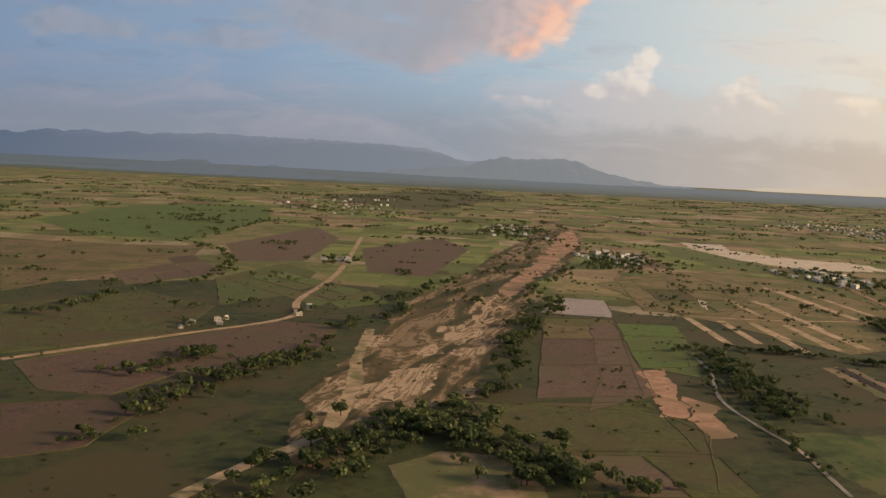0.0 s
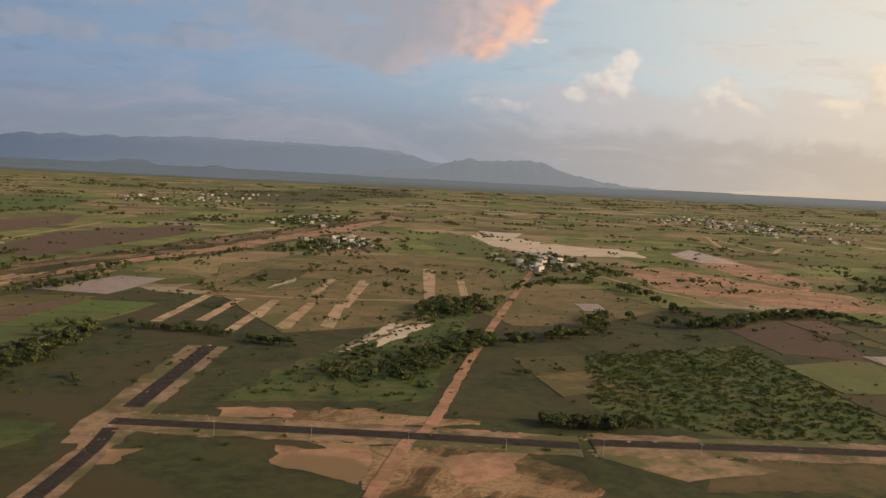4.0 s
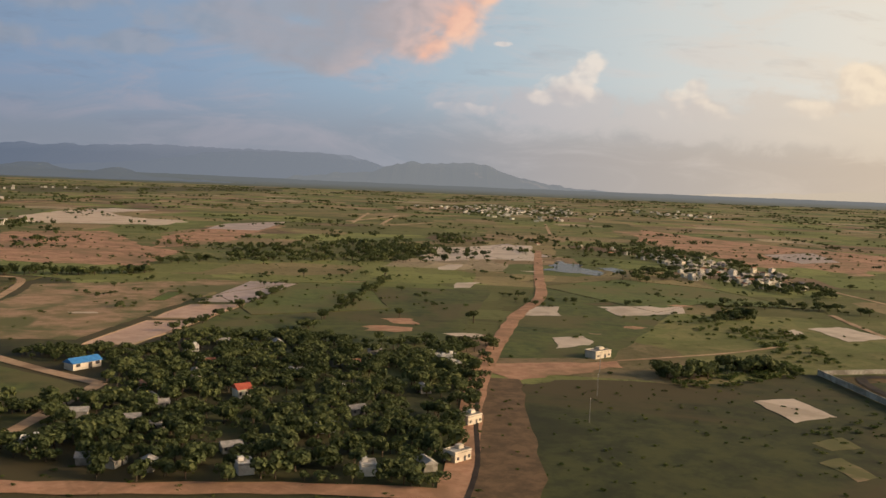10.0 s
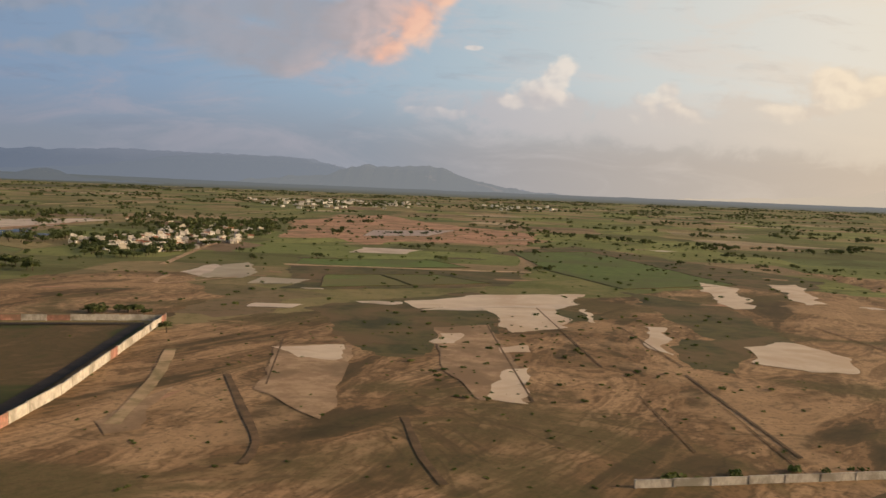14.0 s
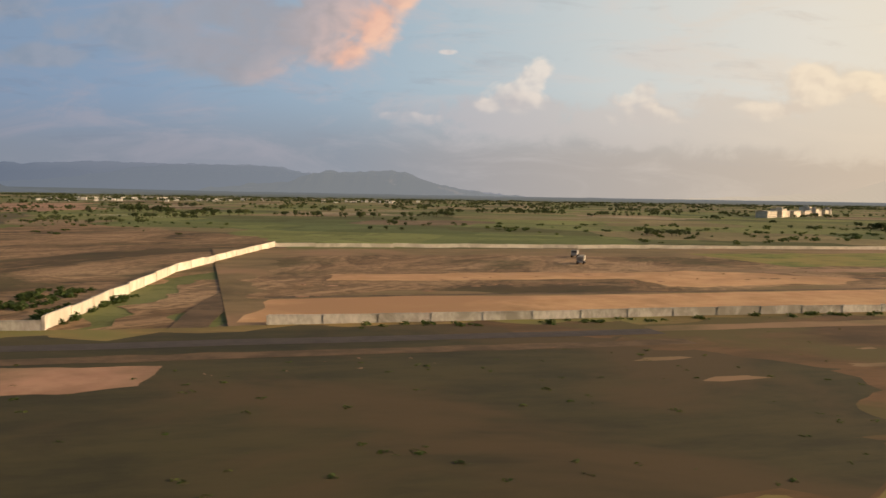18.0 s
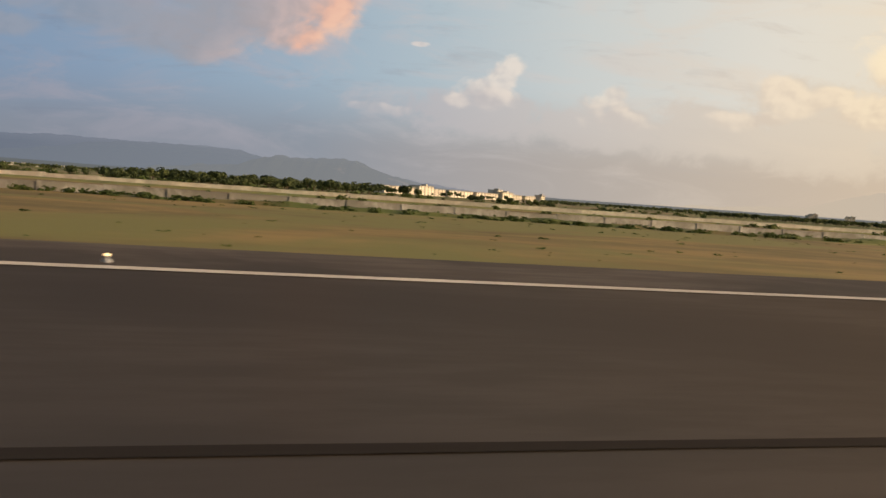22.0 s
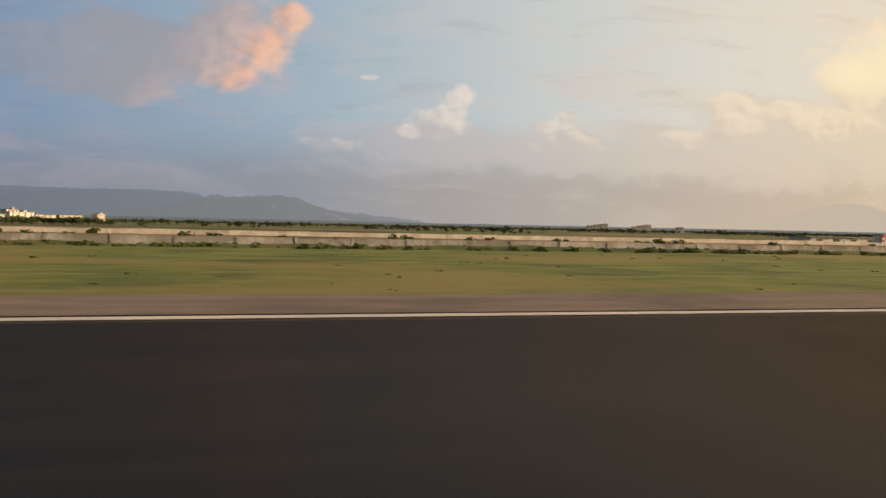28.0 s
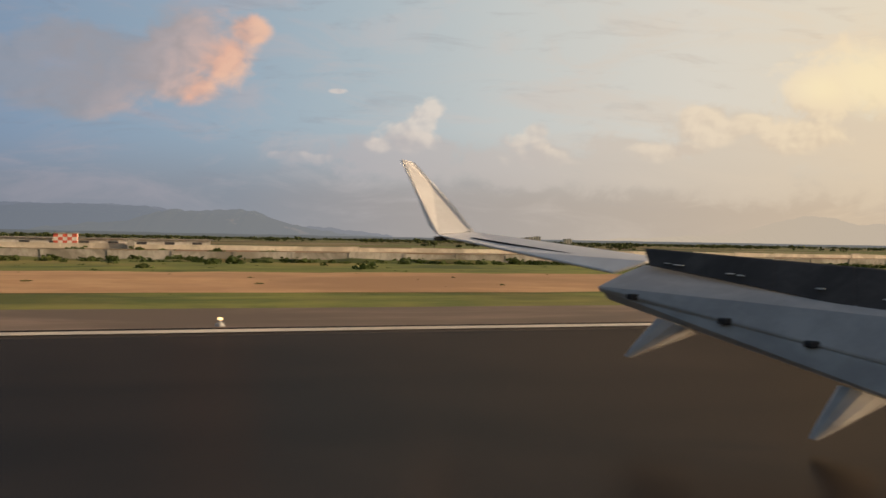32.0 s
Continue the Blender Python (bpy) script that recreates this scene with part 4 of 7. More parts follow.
field("olive", (-405.2, 201.7), (-378.2, 191.8), (-386.5, 163.5), (-409.1, 160.6), (-415.1, 167.8))
field("green", (-423.1, 162.7), (-399.9, 160.4), (-407.0, 138.7), (-427.2, 143.1))
field("plowed", (-400.3, 153.3), (-387.2, 154.1), (-399.4, 120.5), (-411.1, 118.9))
field("plowed", (-395.1, 132.1), (-387.1, 136.3), (-391.7, 125.0), (-399.4, 118.6))
field("olive", (-420.9, 120.8), (-401.9, 113.8), (-410.5, 95.4), (-426.7, 98.6))
field("water", (-394.3, 117.7), (-386.2, 110.9), (-391.3, 89.2), (-388.2, 79.9), (-395.2, 71.9), (-416.1, 76.4), (-408.6, 92.6))
field("water", (-403.3, 93.1), (-397.3, 108.0), (-389.5, 114.1), (-386.7, 108.1), (-387.7, 100.0), (-392.6, 89.4), (-400.7, 80.3))
field("shoal", (-396.6, 79.6), (-392.8, 87.4), (-389.0, 101.0), (-385.2, 104.4), (-384.0, 101.0), (-379.5, 92.6), (-382.6, 85.8), (-382.0, 82.0), (-385.9, 81.1), (-389.9, 82.7), (-394.1, 78.7))
field("shoal", (-380.5, 83.0), (-377.0, 91.0), (-372.0, 87.5), (-365.0, 82.6), (-366.5, 77.0), (-371.0, 72.0), (-376.0, 69.6), (-377.5, 74.0), (-381.0, 75.0))
field("silt", (-386.6, 96.4), (-385.2, 102.0), (-383.4, 101.0), (-379.5, 92.6), (-377.3, 90.3), (-379.4, 83.1), (-381.8, 83.0), (-382.8, 85.3), (-382.6, 89.3), (-384.8, 90.9))
field("wetsand", (-379.7, 83.7), (-376.7, 90.2), (-372.1, 86.5), (-366.7, 82.6), (-369.4, 79.2), (-374.6, 78.3), (-378.3, 81.2))
field("silt", (-372.8, 86.6), (-368.2, 84.1), (-368.8, 80.9), (-372.6, 83.1))
field("silt", (-374.4, 78.2), (-371.5, 78.2), (-371.6, 75.8), (-374.0, 76.7))
field("rushes", (-382.1, 82.5), (-380.0, 81.0), (-380.9, 76.6), (-377.4, 74.4), (-376.2, 70.6), (-383.7, 71.9), (-383.0, 78.7))
field("rushes", (-399.7, 74.7), (-395.3, 78.1), (-389.8, 81.7), (-386.3, 77.4), (-383.7, 72.9), (-377.0, 71.0), (-373.2, 71.4), (-374.1, 63.9), (-398.6, 68.2))
field("rushes", (-372.5, 74.6), (-367.5, 74.2), (-366.8, 70.2), (-371.5, 70.0))
bushes(160, 0.5, (-399, 74), (-390, 80), (-384, 73), (-376, 71), (-375, 65), (-397, 69))
bushes(30, 0.5, (-372, 74), (-368, 74), (-367, 71), (-371, 70))
ribbon("dirtroad", 1.5, (-396.4, 193.1), (-381.1, 188.2), (-380.3, 135.7), (-377.3, 123.6), (-370.1, 111.8), (-362.5, 102.6), (-357.0, 96.8))
ribbon("dirtroad", 1.5, (-357.0, 96.8), (-361.9, 80.7), (-364.5, 72.6))
ribbon("redroad", 2.4, (-368.6, 75.7), (-366.0, 69.9), (-363.0, 66.8), (-353.5, 64.6), (-341.6, 62.7), (-329.4, 59.5))
ribbon("redroad", 1.8, (-367.4, 63.6), (-366.0, 69.9))
ribbon("sandtrack", 0.8, (-402.5, 106.8), (-395.8, 117.5), (-387.0, 120.8), (-380.1, 110.4), (-372.2, 95.3))
tree_row(100, 1.5, 1.2, (-389, 119), (-381, 107), (-374, 98), (-368, 92), (-362, 86))
tree_row(60, 1.6, 2, (-380, 104), (-373, 92), (-366, 84), (-360, 89))
grove(60, 1.5, (-370, 116), (-352, 114), (-354, 104), (-366, 110))
field("grass", (-388.8, 134.1), (-380.9, 129.0), (-370.5, 109.2), (-358.6, 95.9), (-361.0, 86.7), (-371.9, 97.8), (-381.3, 113.8))
field("fallow", (-420.7, 180.1), (-381.7, 185.6), (-380.8, 142.2), (-392.7, 133.6), (-411.1, 132.0))
field("plowed", (-410.1, 127.1), (-393.6, 134.6), (-382.4, 134.5), (-395.5, 121.8), (-408.1, 117.0))
field("dry", (-377.3, 182.0), (-353.5, 186.8), (-339.0, 187.4), (-362.5, 122.0), (-375.0, 123.4), (-378.8, 142.1))
field("bright", (-352.8, 170.5), (-349.9, 170.4), (-353.3, 158.8), (-355.9, 159.0))
field("paddy", (-337.1, 188.3), (-327.9, 184.3), (-339.2, 156.0), (-348.0, 156.5))
field("paddyred", (-349.1, 153.9), (-340.3, 153.4), (-346.3, 138.9), (-354.0, 139.5))
field("paddyred", (-354.8, 137.4), (-347.4, 136.8), (-355.1, 118.4), (-361.4, 119.1))
field("grass", (-329.3, 178.0), (-312.2, 180.2), (-335.1, 122.2), (-351.6, 125.2))
field("grass", (-311.2, 180.2), (-288.2, 175.8), (-310.9, 122.0), (-334.4, 121.7))
field("dirt", (-420.5, 266.0), (-408.8, 330.9), (-379.5, 341.9), (-363.6, 274.9), (-351.9, 257.6), (-359.8, 216.6), (-381.2, 221.1), (-401.6, 233.4))
field("dirt", (-360.2, 320.2), (-335.6, 388.0), (-314.6, 392.9), (-339.1, 298.6), (-361.0, 265.7))
field("paddy", (-337.0, 407.6), (-306.6, 438.4), (-324.9, 361.8), (-345.1, 367.8))
field("wetsand", (-418.3, 442.5), (-401.0, 499.1), (-383.4, 454.3), (-353.0, 416.1), (-365.1, 381.1), (-390.7, 405.7), (-410.8, 388.5))
ribbon("dirtroad", 1.8, (-428.0, 366.4), (-423.9, 269.2), (-417.0, 235.4), (-407.5, 225.4), (-391.9, 225.9))
tree_row(90, 2.4, 3, (-426, 208), (-416, 213), (-397, 216), (-393, 198), (-375, 201))
tree_row(40, 2.0, 2, (-376, 198), (-359, 203))
grove(110, 2.4, (-335, 278), (-299, 330), (-290, 282), (-307, 236), (-325, 228), (-342, 221))
grove(60, 2.4, (-288, 293), (-271, 284), (-290, 237), (-305, 236))
field("white", (-267.9, 288.3), (-244.1, 305.1), (-267.8, 249.0), (-278.0, 253.7))
field("white", (-242.8, 305.3), (-229.2, 306.8), (-251.9, 246.4), (-267.7, 247.3))
field("white", (-283.6, 229.3), (-278.7, 229.4), (-284.3, 215.3), (-288.4, 215.3))
field("white", (-292.3, 188.5), (-287.2, 188.5), (-291.4, 178.7), (-295.5, 178.8))
field("white", (-291.3, 151.0), (-283.4, 150.5), (-287.6, 142.0), (-295.8, 142.6))
field("white", (-297.4, 120.2), (-291.5, 121.1), (-293.7, 113.4), (-300.2, 110.8))
field("white", (-274.5, 151.4), (-265.2, 152.3), (-261.6, 148.4), (-273.2, 143.6))
grove(860, 1.75, (-349, 124), (-307, 116), (-330, 61), (-354, 66), (-363, 74))
hamlet(30, (-349, 119), (-311, 113), (-331, 63), (-352, 67), (-362, 75), kinds=(3, 3, 3, 3, 4, 4, 0))
hamlet(10, (-445, 362), (-420, 394), (-415, 333), (-437, 321))
grove(30, 2.2, (-441, 333), (-418, 369), (-411, 312), (-433, 298))
tree_row(40, 1.8, 1, (-307, 192), (-334, 124))
tree_row(30, 1.6, 1, (-330, 178), (-351, 126))
lone_tree(2.4, (-321, 154))
lone_tree(3.0, (-307, 195))
lone_tree(2.8, (-299, 261))
lone_tree(2.2, (-325, 197))
# fields
ribbon("redroad", 2.4, (-235.6, 283.3), (-266.2, 204.3), (-281.3, 165.0), (-294.5, 142.0), (-306.0, 118.2), (-313.9, 100.9), (-320.6, 84.2), (-325.0, 71.6), (-329.5, 60.2), (-333.1, 51.2))
ribbon("ditch", 5.2, (-314.3, 95.0), (-319.8, 77.3), (-323.6, 64.7), (-327.8, 54.6), (-330.6, 47.0))
ribbon("canal", 0.45, (-316.6, 94.4), (-322.2, 77.7), (-326.0, 65.3), (-330.3, 55.3), (-333.0, 47.7))
field("dirt", (-314.0, 101.8), (-302.9, 102.2), (-295.1, 102.5), (-302.8, 96.1), (-312.6, 94.8))
field("grass", (-312.2, 106.7), (-296.6, 138.9), (-270.3, 191.3), (-241.2, 183.9), (-257.3, 152.8), (-285.2, 117.0), (-294.8, 104.6))
field("white", (-290.2, 81.0), (-284.4, 81.9), (-285.4, 74.6), (-291.2, 72.9))
field("grass", (-338.5, 139.6), (-316.1, 168.2), (-298.5, 160.2), (-312.4, 118.6), (-333.8, 115.7))
field("green", (-344.0, 167.2), (-327.5, 187.0), (-313.4, 182.7), (-315.5, 148.8), (-339.1, 142.5))
field("dry", (-348.7, 190.7), (-329.6, 186.8), (-335.4, 163.4), (-341.0, 152.1))
field("water", (-258.4, 216.6), (-248.1, 236.2), (-240.7, 233.7), (-250.0, 204.5))
field("water", (-239.2, 225.3), (-233.4, 226.0), (-238.2, 212.8), (-242.6, 212.4))
field("white", (-292.6, 146.7), (-285.1, 148.8), (-287.1, 140.0), (-293.9, 140.1))
field("white", (-275.4, 148.1), (-258.1, 150.4), (-261.7, 143.0), (-276.5, 139.8))
field("white", (-256.4, 123.1), (-251.7, 125.2), (-253.5, 120.9), (-257.3, 120.0))
field("white", (-248.6, 125.6), (-240.8, 126.5), (-240.8, 117.1), (-250.3, 114.1))
field("white", (-233.9, 110.3), (-231.7, 110.2), (-235.6, 100.8), (-237.5, 100.1))
field("white", (-199.5, 153.2), (-194.3, 138.6), (-201.3, 131.6), (-205.9, 139.5))
field("white", (-281.5, 280.4), (-267.9, 294.0), (-272.1, 243.5), (-285.0, 239.5))
field("white", (-266.9, 276.4), (-250.9, 292.9), (-257.6, 251.8), (-270.2, 245.7))
field("white", (-249.4, 290.5), (-231.7, 306.1), (-249.0, 245.4), (-258.4, 243.8))
field("dirt", (-319.1, 138.1), (-314.3, 138.0), (-315.0, 132.3), (-318.5, 133.0))
tree_row(60, 2.0, 3, (-294, 93), (-286, 95), (-277, 96))
tree_row(30, 2.0, 2, (-266, 132), (-251, 138))
grove(60, 2.2, (-292, 296), (-273, 332), (-281, 233), (-297, 231))
grove(30, 2.2, (-260, 336), (-242, 361), (-254, 306), (-265, 303))
tree_row(70, 2.0, 4, (-356, 225), (-332, 239), (-297, 234))
grove(40, 2.0, (-241, 207), (-221, 224), (-233, 194), (-247, 187))
hamlet(44, (-209, 265), (-194, 268), (-194, 211), (-214, 177), (-229, 194))
hamlet(22, (-121, 736), (15, 846), (-69, 616), (-162, 560))
grove(50, 2.0, (-109, 826), (93, 1011), (-46, 663), (-163, 587))
ribbon("strip", 2, (-272.6, 446.7), (-238.7, 585.4))
ribbon("strip", 2, (-259.9, 435.3), (-226.3, 555.7))
ribbon("dirtroad", 1.5, (-191.9, 378.8), (-150.6, 488.7))
bushes(60, 0.8, (-246, 171), (-254, 120), (-269, 116), (-288, 117))
bushes(80, 0.9, (-264, 126), (-253, 123), (-265, 98), (-271, 100))
lone_tree(2.2, (-324, 149))
lone_tree(1.8, (-316, 139))
lone_tree(2.2, (-305, 134))
# fields
field("bare", (-259.1, 68.6), (-249.6, 77.4), (-228.1, 80.9), (-207.9, 89.0), (-214.1, 60.6), (-218.4, 42.0), (-255.2, 47.7))
field("bare", (-204.7, 88.9), (-176.8, 105.2), (-175.6, 69.5), (-202.6, 39.5), (-214.8, 41.4), (-209.3, 67.6))
field("bare", (-228.7, 126.2), (-204.4, 142.6), (-200.9, 105.1), (-205.1, 95.2), (-229.8, 96.8))
field("sward", (-265.9, 91.1), (-231.6, 88.9), (-240.8, 76.7), (-256.0, 70.0))
field("sward", (-190.6, 100.5), (-166.5, 116.5), (-156.6, 91.2), (-172.3, 87.8), (-186.7, 88.3))
field("green", (-274.7, 182.9), (-248.0, 196.5), (-233.4, 179.2), (-232.5, 148.0), (-252.1, 154.4), (-267.0, 143.9))
field("bright", (-183.3, 167.6), (-158.6, 167.8), (-154.9, 153.2), (-173.8, 150.2), (-186.2, 155.5))
field("green", (-183.1, 138.0), (-164.5, 139.5), (-159.1, 126.7), (-186.4, 120.7))
field("dirt", (-167.1, 337.0), (-127.5, 387.3), (-127.1, 324.7), (-101.4, 240.9), (-128.2, 217.8), (-162.3, 236.7), (-181.8, 230.9))
field("mud", (-147.7, 282.4), (-116.1, 294.6), (-136.7, 253.8), (-157.2, 247.3))
field("silt", (-198.0, 152.1), (-193.5, 156.6), (-193.6, 139.5), (-196.5, 131.6), (-202.9, 133.3))
field("silt", (-193.7, 133.3), (-186.3, 130.1), (-189.7, 123.8), (-196.1, 124.8))
field("white", (-166.1, 200.5), (-152.9, 195.5), (-160.6, 182.5), (-171.1, 184.7))
field("white", (-249.6, 118.1), (-246.8, 126.3), (-240.2, 125.5), (-241.4, 115.8))
field("white", (-236.8, 101.6), (-232.6, 111.5), (-231.9, 109.5), (-235.6, 100.7))
field("white", (-195.5, 104.2), (-190.3, 102.8), (-192.0, 100.0), (-196.5, 100.9))
field("dirt", (-203.9, 62.2), (-204.0, 60.4), (-206.4, 52.5), (-207.2, 52.6))
field("mud", (-265.4, 285.0), (-235.3, 315.7), (-240.5, 258.8), (-260.5, 247.9))
field("water", (-254.5, 223.9), (-243.3, 245.2), (-245.1, 212.0), (-252.2, 208.2))
field("turf", (-230.0, 73.7), (-226.5, 74.5), (-227.3, 68.9), (-230.2, 68.5))
field("turf", (-228.2, 60.6), (-225.2, 61.5), (-226.0, 56.7), (-228.6, 56.7))
field("turf", (-221.2, 66.2), (-218.0, 66.4), (-219.1, 62.0), (-221.9, 62.1))
field("turf", (-240.8, 64.3), (-237.0, 64.4), (-236.8, 58.7), (-240.3, 58.8))
field("turf", (-230.9, 49.1), (-229.4, 49.2), (-230.1, 44.8), (-231.5, 44.9))
ribbon("strip", 1.6, (-187.9, 155.3), (-158.2, 147.1), (-146.2, 145.5))
ribbon("dirtroad", 1.2, (-246.1, 95.3), (-240.1, 119.6), (-232.8, 139.8))
ribbon("dirtroad", 1.2, (-207.9, 150.9), (-199.2, 200.9), (-190.9, 224.2))
hamlet(70, (-231, 201), (-207, 254), (-181, 269), (-185, 232), (-204, 179), (-218, 176))
grove(90, 2.0, (-214, 270), (-165, 347), (-179, 270), (-215, 233))
grove(50, 1.8, (-222, 179), (-202, 183), (-212, 162), (-223, 161))
tree_row(40, 1.8, 3, (-252, 150), (-234, 148), (-228, 142))
grove(40, 2.2, (-296, 291), (-269, 307), (-262, 238), (-284, 229))
tree_row(30, 1.0, 1.5, (-213, 97), (-208, 97))
lone_tree(2.6, (-247, 197))
lone_tree(1.2, (-205, 84))
field("white", (-178.2, 98.9), (-157.0, 107.5), (-156.1, 103.3), (-162.2, 96.9))
field("wetsand", (-134.5, 46.6), (-134.7, 40.7), (-135.5, 36.7), (-138.4, 37.7), (-137.5, 40.3))
field("wetsand", (-103.5, 103.6), (-99.6, 86.1), (-104.4, 82.8), (-107.4, 94.6))
field("bare", (-180.7, 70.8), (-171.6, 80.9), (-151.6, 84.2), (-160.4, 49.8), (-160.2, 36.7), (-174.3, 38.1))
field("bare", (-160.2, 51.2), (-147.3, 61.7), (-134.0, 64.7), (-111.0, 61.6), (-133.5, 36.8), (-151.1, 36.5), (-160.2, 36.7))
field("bare", (-182.9, 82.1), (-176.1, 107.2), (-146.5, 112.2), (-111.7, 127.5), (-85.1, 90.3), (-115.1, 57.1), (-148.6, 57.7), (-161.0, 63.6), (-172.9, 69.8))
field("sward", (-143.2, 117.9), (-135.4, 105.2), (-145.6, 71.7), (-153.0, 72.6))
field("bright", (-132.0, 192.6), (-109.2, 199.6), (-116.4, 127.5), (-140.2, 120.9), (-141.0, 148.0))
field("sward", (-187.2, 155.3), (-146.2, 145.5), (-157.9, 122.8), (-189.9, 117.7))
field("sward", (-188.0, 97.2), (-179.0, 106.4), (-177.2, 89.7), (-183.5, 70.6), (-188.3, 72.1), (-189.5, 84.2))
ribbon("sandtrack", 0.9, (-204.4, 75.7), (-205.1, 64.8), (-206.9, 52.8))
ribbon("ditch", 0.5, (-200.2, 65.6), (-199.6, 56.0), (-199.2, 48.2), (-200.1, 44.6))
ribbon("ditch", 0.45, (-190.1, 52.3), (-191.0, 44.4), (-191.0, 40.0))
field("dirt", (-174.7, 266.3), (-135.7, 428.5), (-96.4, 269.6), (-118.6, 218.9), (-135.4, 243.2), (-163.0, 211.2))
ribbon("track", 0.5, (-151.8, 36.6), (-148.5, 41.7), (-145.1, 48.7), (-144.6, 54.3), (-138.7, 56.2), (-135.9, 60.0))
ribbon("sandtrack", 0.4, (-138.3, 56.1), (-131.4, 52.2))
tree_row(20, 2.0, 2, (-84, 255), (-62, 223))
hamlet(40, (-163, 712), (6, 921), (-33, 688), (-160, 570))
hamlet(24, (60, 827), (156, 865), (83, 668), (5, 610))
hamlet(14, (-228, 311), (-218, 358), (-185, 263), (-203, 204))
grove(70, 2.0, (-239, 367), (-190, 328), (-185, 256), (-214, 239))
# fields
field("bare", (-104.4, 66.3), (-86.1, 155.3), (-56.9, 111.3), (-58.0, 82.9), (-70.9, 35.8), (-94.8, 38.9))
field("sward", (-138.7, 190.5), (-103.5, 222.1), (-93.0, 133.0), (-115.3, 113.2))
field("bare", (-64.1, 54.3), (-61.2, 55.8), (-64.4, 41.8), (-66.3, 34.5), (-68.7, 35.6))
ribbon("ditch", 1.6, (-62.3, 51.2), (-64.4, 41.8), (-65.5, 34.3))
ribbon("ditch", 1.2, (-60.5, 53.5), (-50.6, 52.2), (-42.2, 51.7))
bushes(60, 0.4, (-73, 49), (-70, 49), (-72, 41), (-74, 41))
bushes(50, 0.4, (-71, 42), (-68, 46), (-70, 36), (-72, 36))
bushes(20, 0.5, (-86, 88), (-83, 89), (-83, 79), (-85, 78))
bushes(90, 0.6, (-92, 37), (-70, 36), (-70, 36), (-92, 36))
tree_row(40, 1.8, 3, (-87, 286), (-65, 213), (-51, 234))
tree_row(40, 1.6, 3, (-46, 223), (-33, 208), (2, 233))
hamlet(50, (-185, 759), (-41, 890), (-51, 590), (-149, 509))
ribbon("strip", 2, (-27.4, 338.4), (54.9, 328.1))
tree_row(60, 2.6, 6, (-702, 133), (-694, 138), (-685, 149), (-678, 145), (-674, 130), (-669, 117), (-665, 108))
tree_row(60, 2.4, 4, (-669, 163), (-656, 180), (-642, 216), (-616, 256), (-600, 285))
tree_row(50, 2.2, 4, (-721, 183), (-709, 188), (-697, 210), (-687, 231), (-665, 254), (-653, 294))
tree_row(40, 2.0, 3, (-597, 195), (-610, 158), (-615, 139))
field("clay", (-195.2, 76.6), (-189.1, 76.8), (-191.7, 65.2), (-193.7, 55.2), (-195.5, 52.0), (-197.6, 58.6), (-198.4, 60.3))
field("clay", (-179.4, 85.8), (-173.0, 87.4), (-180.6, 55.2), (-184.0, 56.4), (-183.5, 66.6))
field("clay", (-207.5, 53.5), (-205.4, 59.5), (-204.1, 62.6), (-205.2, 51.5), (-207.0, 51.1))
field("wetsand", (-195.1, 75.0), (-189.6, 76.8), (-191.3, 70.3), (-193.9, 71.4))
field("wetsand", (-168.7, 100.2), (-161.8, 100.3), (-165.3, 85.4), (-172.4, 82.1))
field("wetsand", (-177.3, 106.6), (-164.9, 112.8), (-151.1, 114.7), (-157.0, 102.9), (-177.8, 100.1))
field("wetsand", (-180.1, 64.2), (-177.5, 66.1), (-180.7, 54.9), (-183.3, 57.1))
field("wetsand", (-155.9, 85.1), (-153.9, 85.0), (-161.0, 69.7), (-160.4, 75.2))
field("wetsand", (-121.3, 131.5), (-119.6, 123.5), (-131.9, 100.6), (-135.7, 100.5))
field("wetsand", (-109.3, 128.2), (-102.9, 128.7), (-117.6, 103.6), (-122.3, 103.5))
field("wetsand", (-152.4, 73.9), (-145.5, 75.0), (-144.5, 69.9), (-148.9, 61.4), (-152.5, 62.9), (-155.3, 66.7))
field("wetsand", (-200.6, 140.4), (-193.8, 156.1), (-193.5, 146.0), (-198.3, 132.4))
field("wetsand", (-162.2, 100.3), (-160.0, 100.3), (-163.3, 89.1), (-165.5, 87.2))
field("wetsand", (-157.3, 98.8), (-156.5, 98.8), (-160.0, 89.1), (-160.7, 89.1))
field("wetsand", (-180.1, 82.4), (-178.5, 82.3), (-179.5, 77.7), (-181.2, 77.5))
field("wetsand", (-177.0, 74.7), (-173.1, 75.0), (-174.4, 72.4), (-177.5, 72.3))
field("sward", (-183.7, 102.4), (-178.5, 107.7), (-169.3, 95.5), (-173.9, 82.1), (-183.9, 85.9))
field("sward", (-156.3, 78.1), (-150.1, 77.8), (-158.9, 62.3), (-162.5, 64.9))
ribbon("ditch", 0.18, (-173.2, 87.4), (-177.6, 68.4), (-180.7, 54.9))
ribbon("ditch", 0.17, (-162.6, 100.3), (-170.6, 65.5))
ribbon("ditch", 0.12, (-172.4, 55.9), (-175.8, 43.0))
ribbon("ditch", 0.12, (-168.1, 52.2), (-172.3, 37.7))
ribbon("ditch", 0.13, (-158.9, 85.2), (-163.5, 64.9))
ribbon("ditch", 0.13, (-194.9, 79.9), (-197.7, 62.0))
ribbon("ditch", 0.13, (-204.6, 80.3), (-190.1, 78.2), (-182.3, 76.4))
ribbon("dirtroad", 0.8, (-206.3, 135.5), (-207.4, 124.3), (-196.7, 132.6))
ribbon("strip", 1.6, (-187.9, 153.9), (-169.1, 150.5), (-145.8, 145.5))
ribbon("strip", 3, (-273.0, 460.0), (-225.1, 550.7))
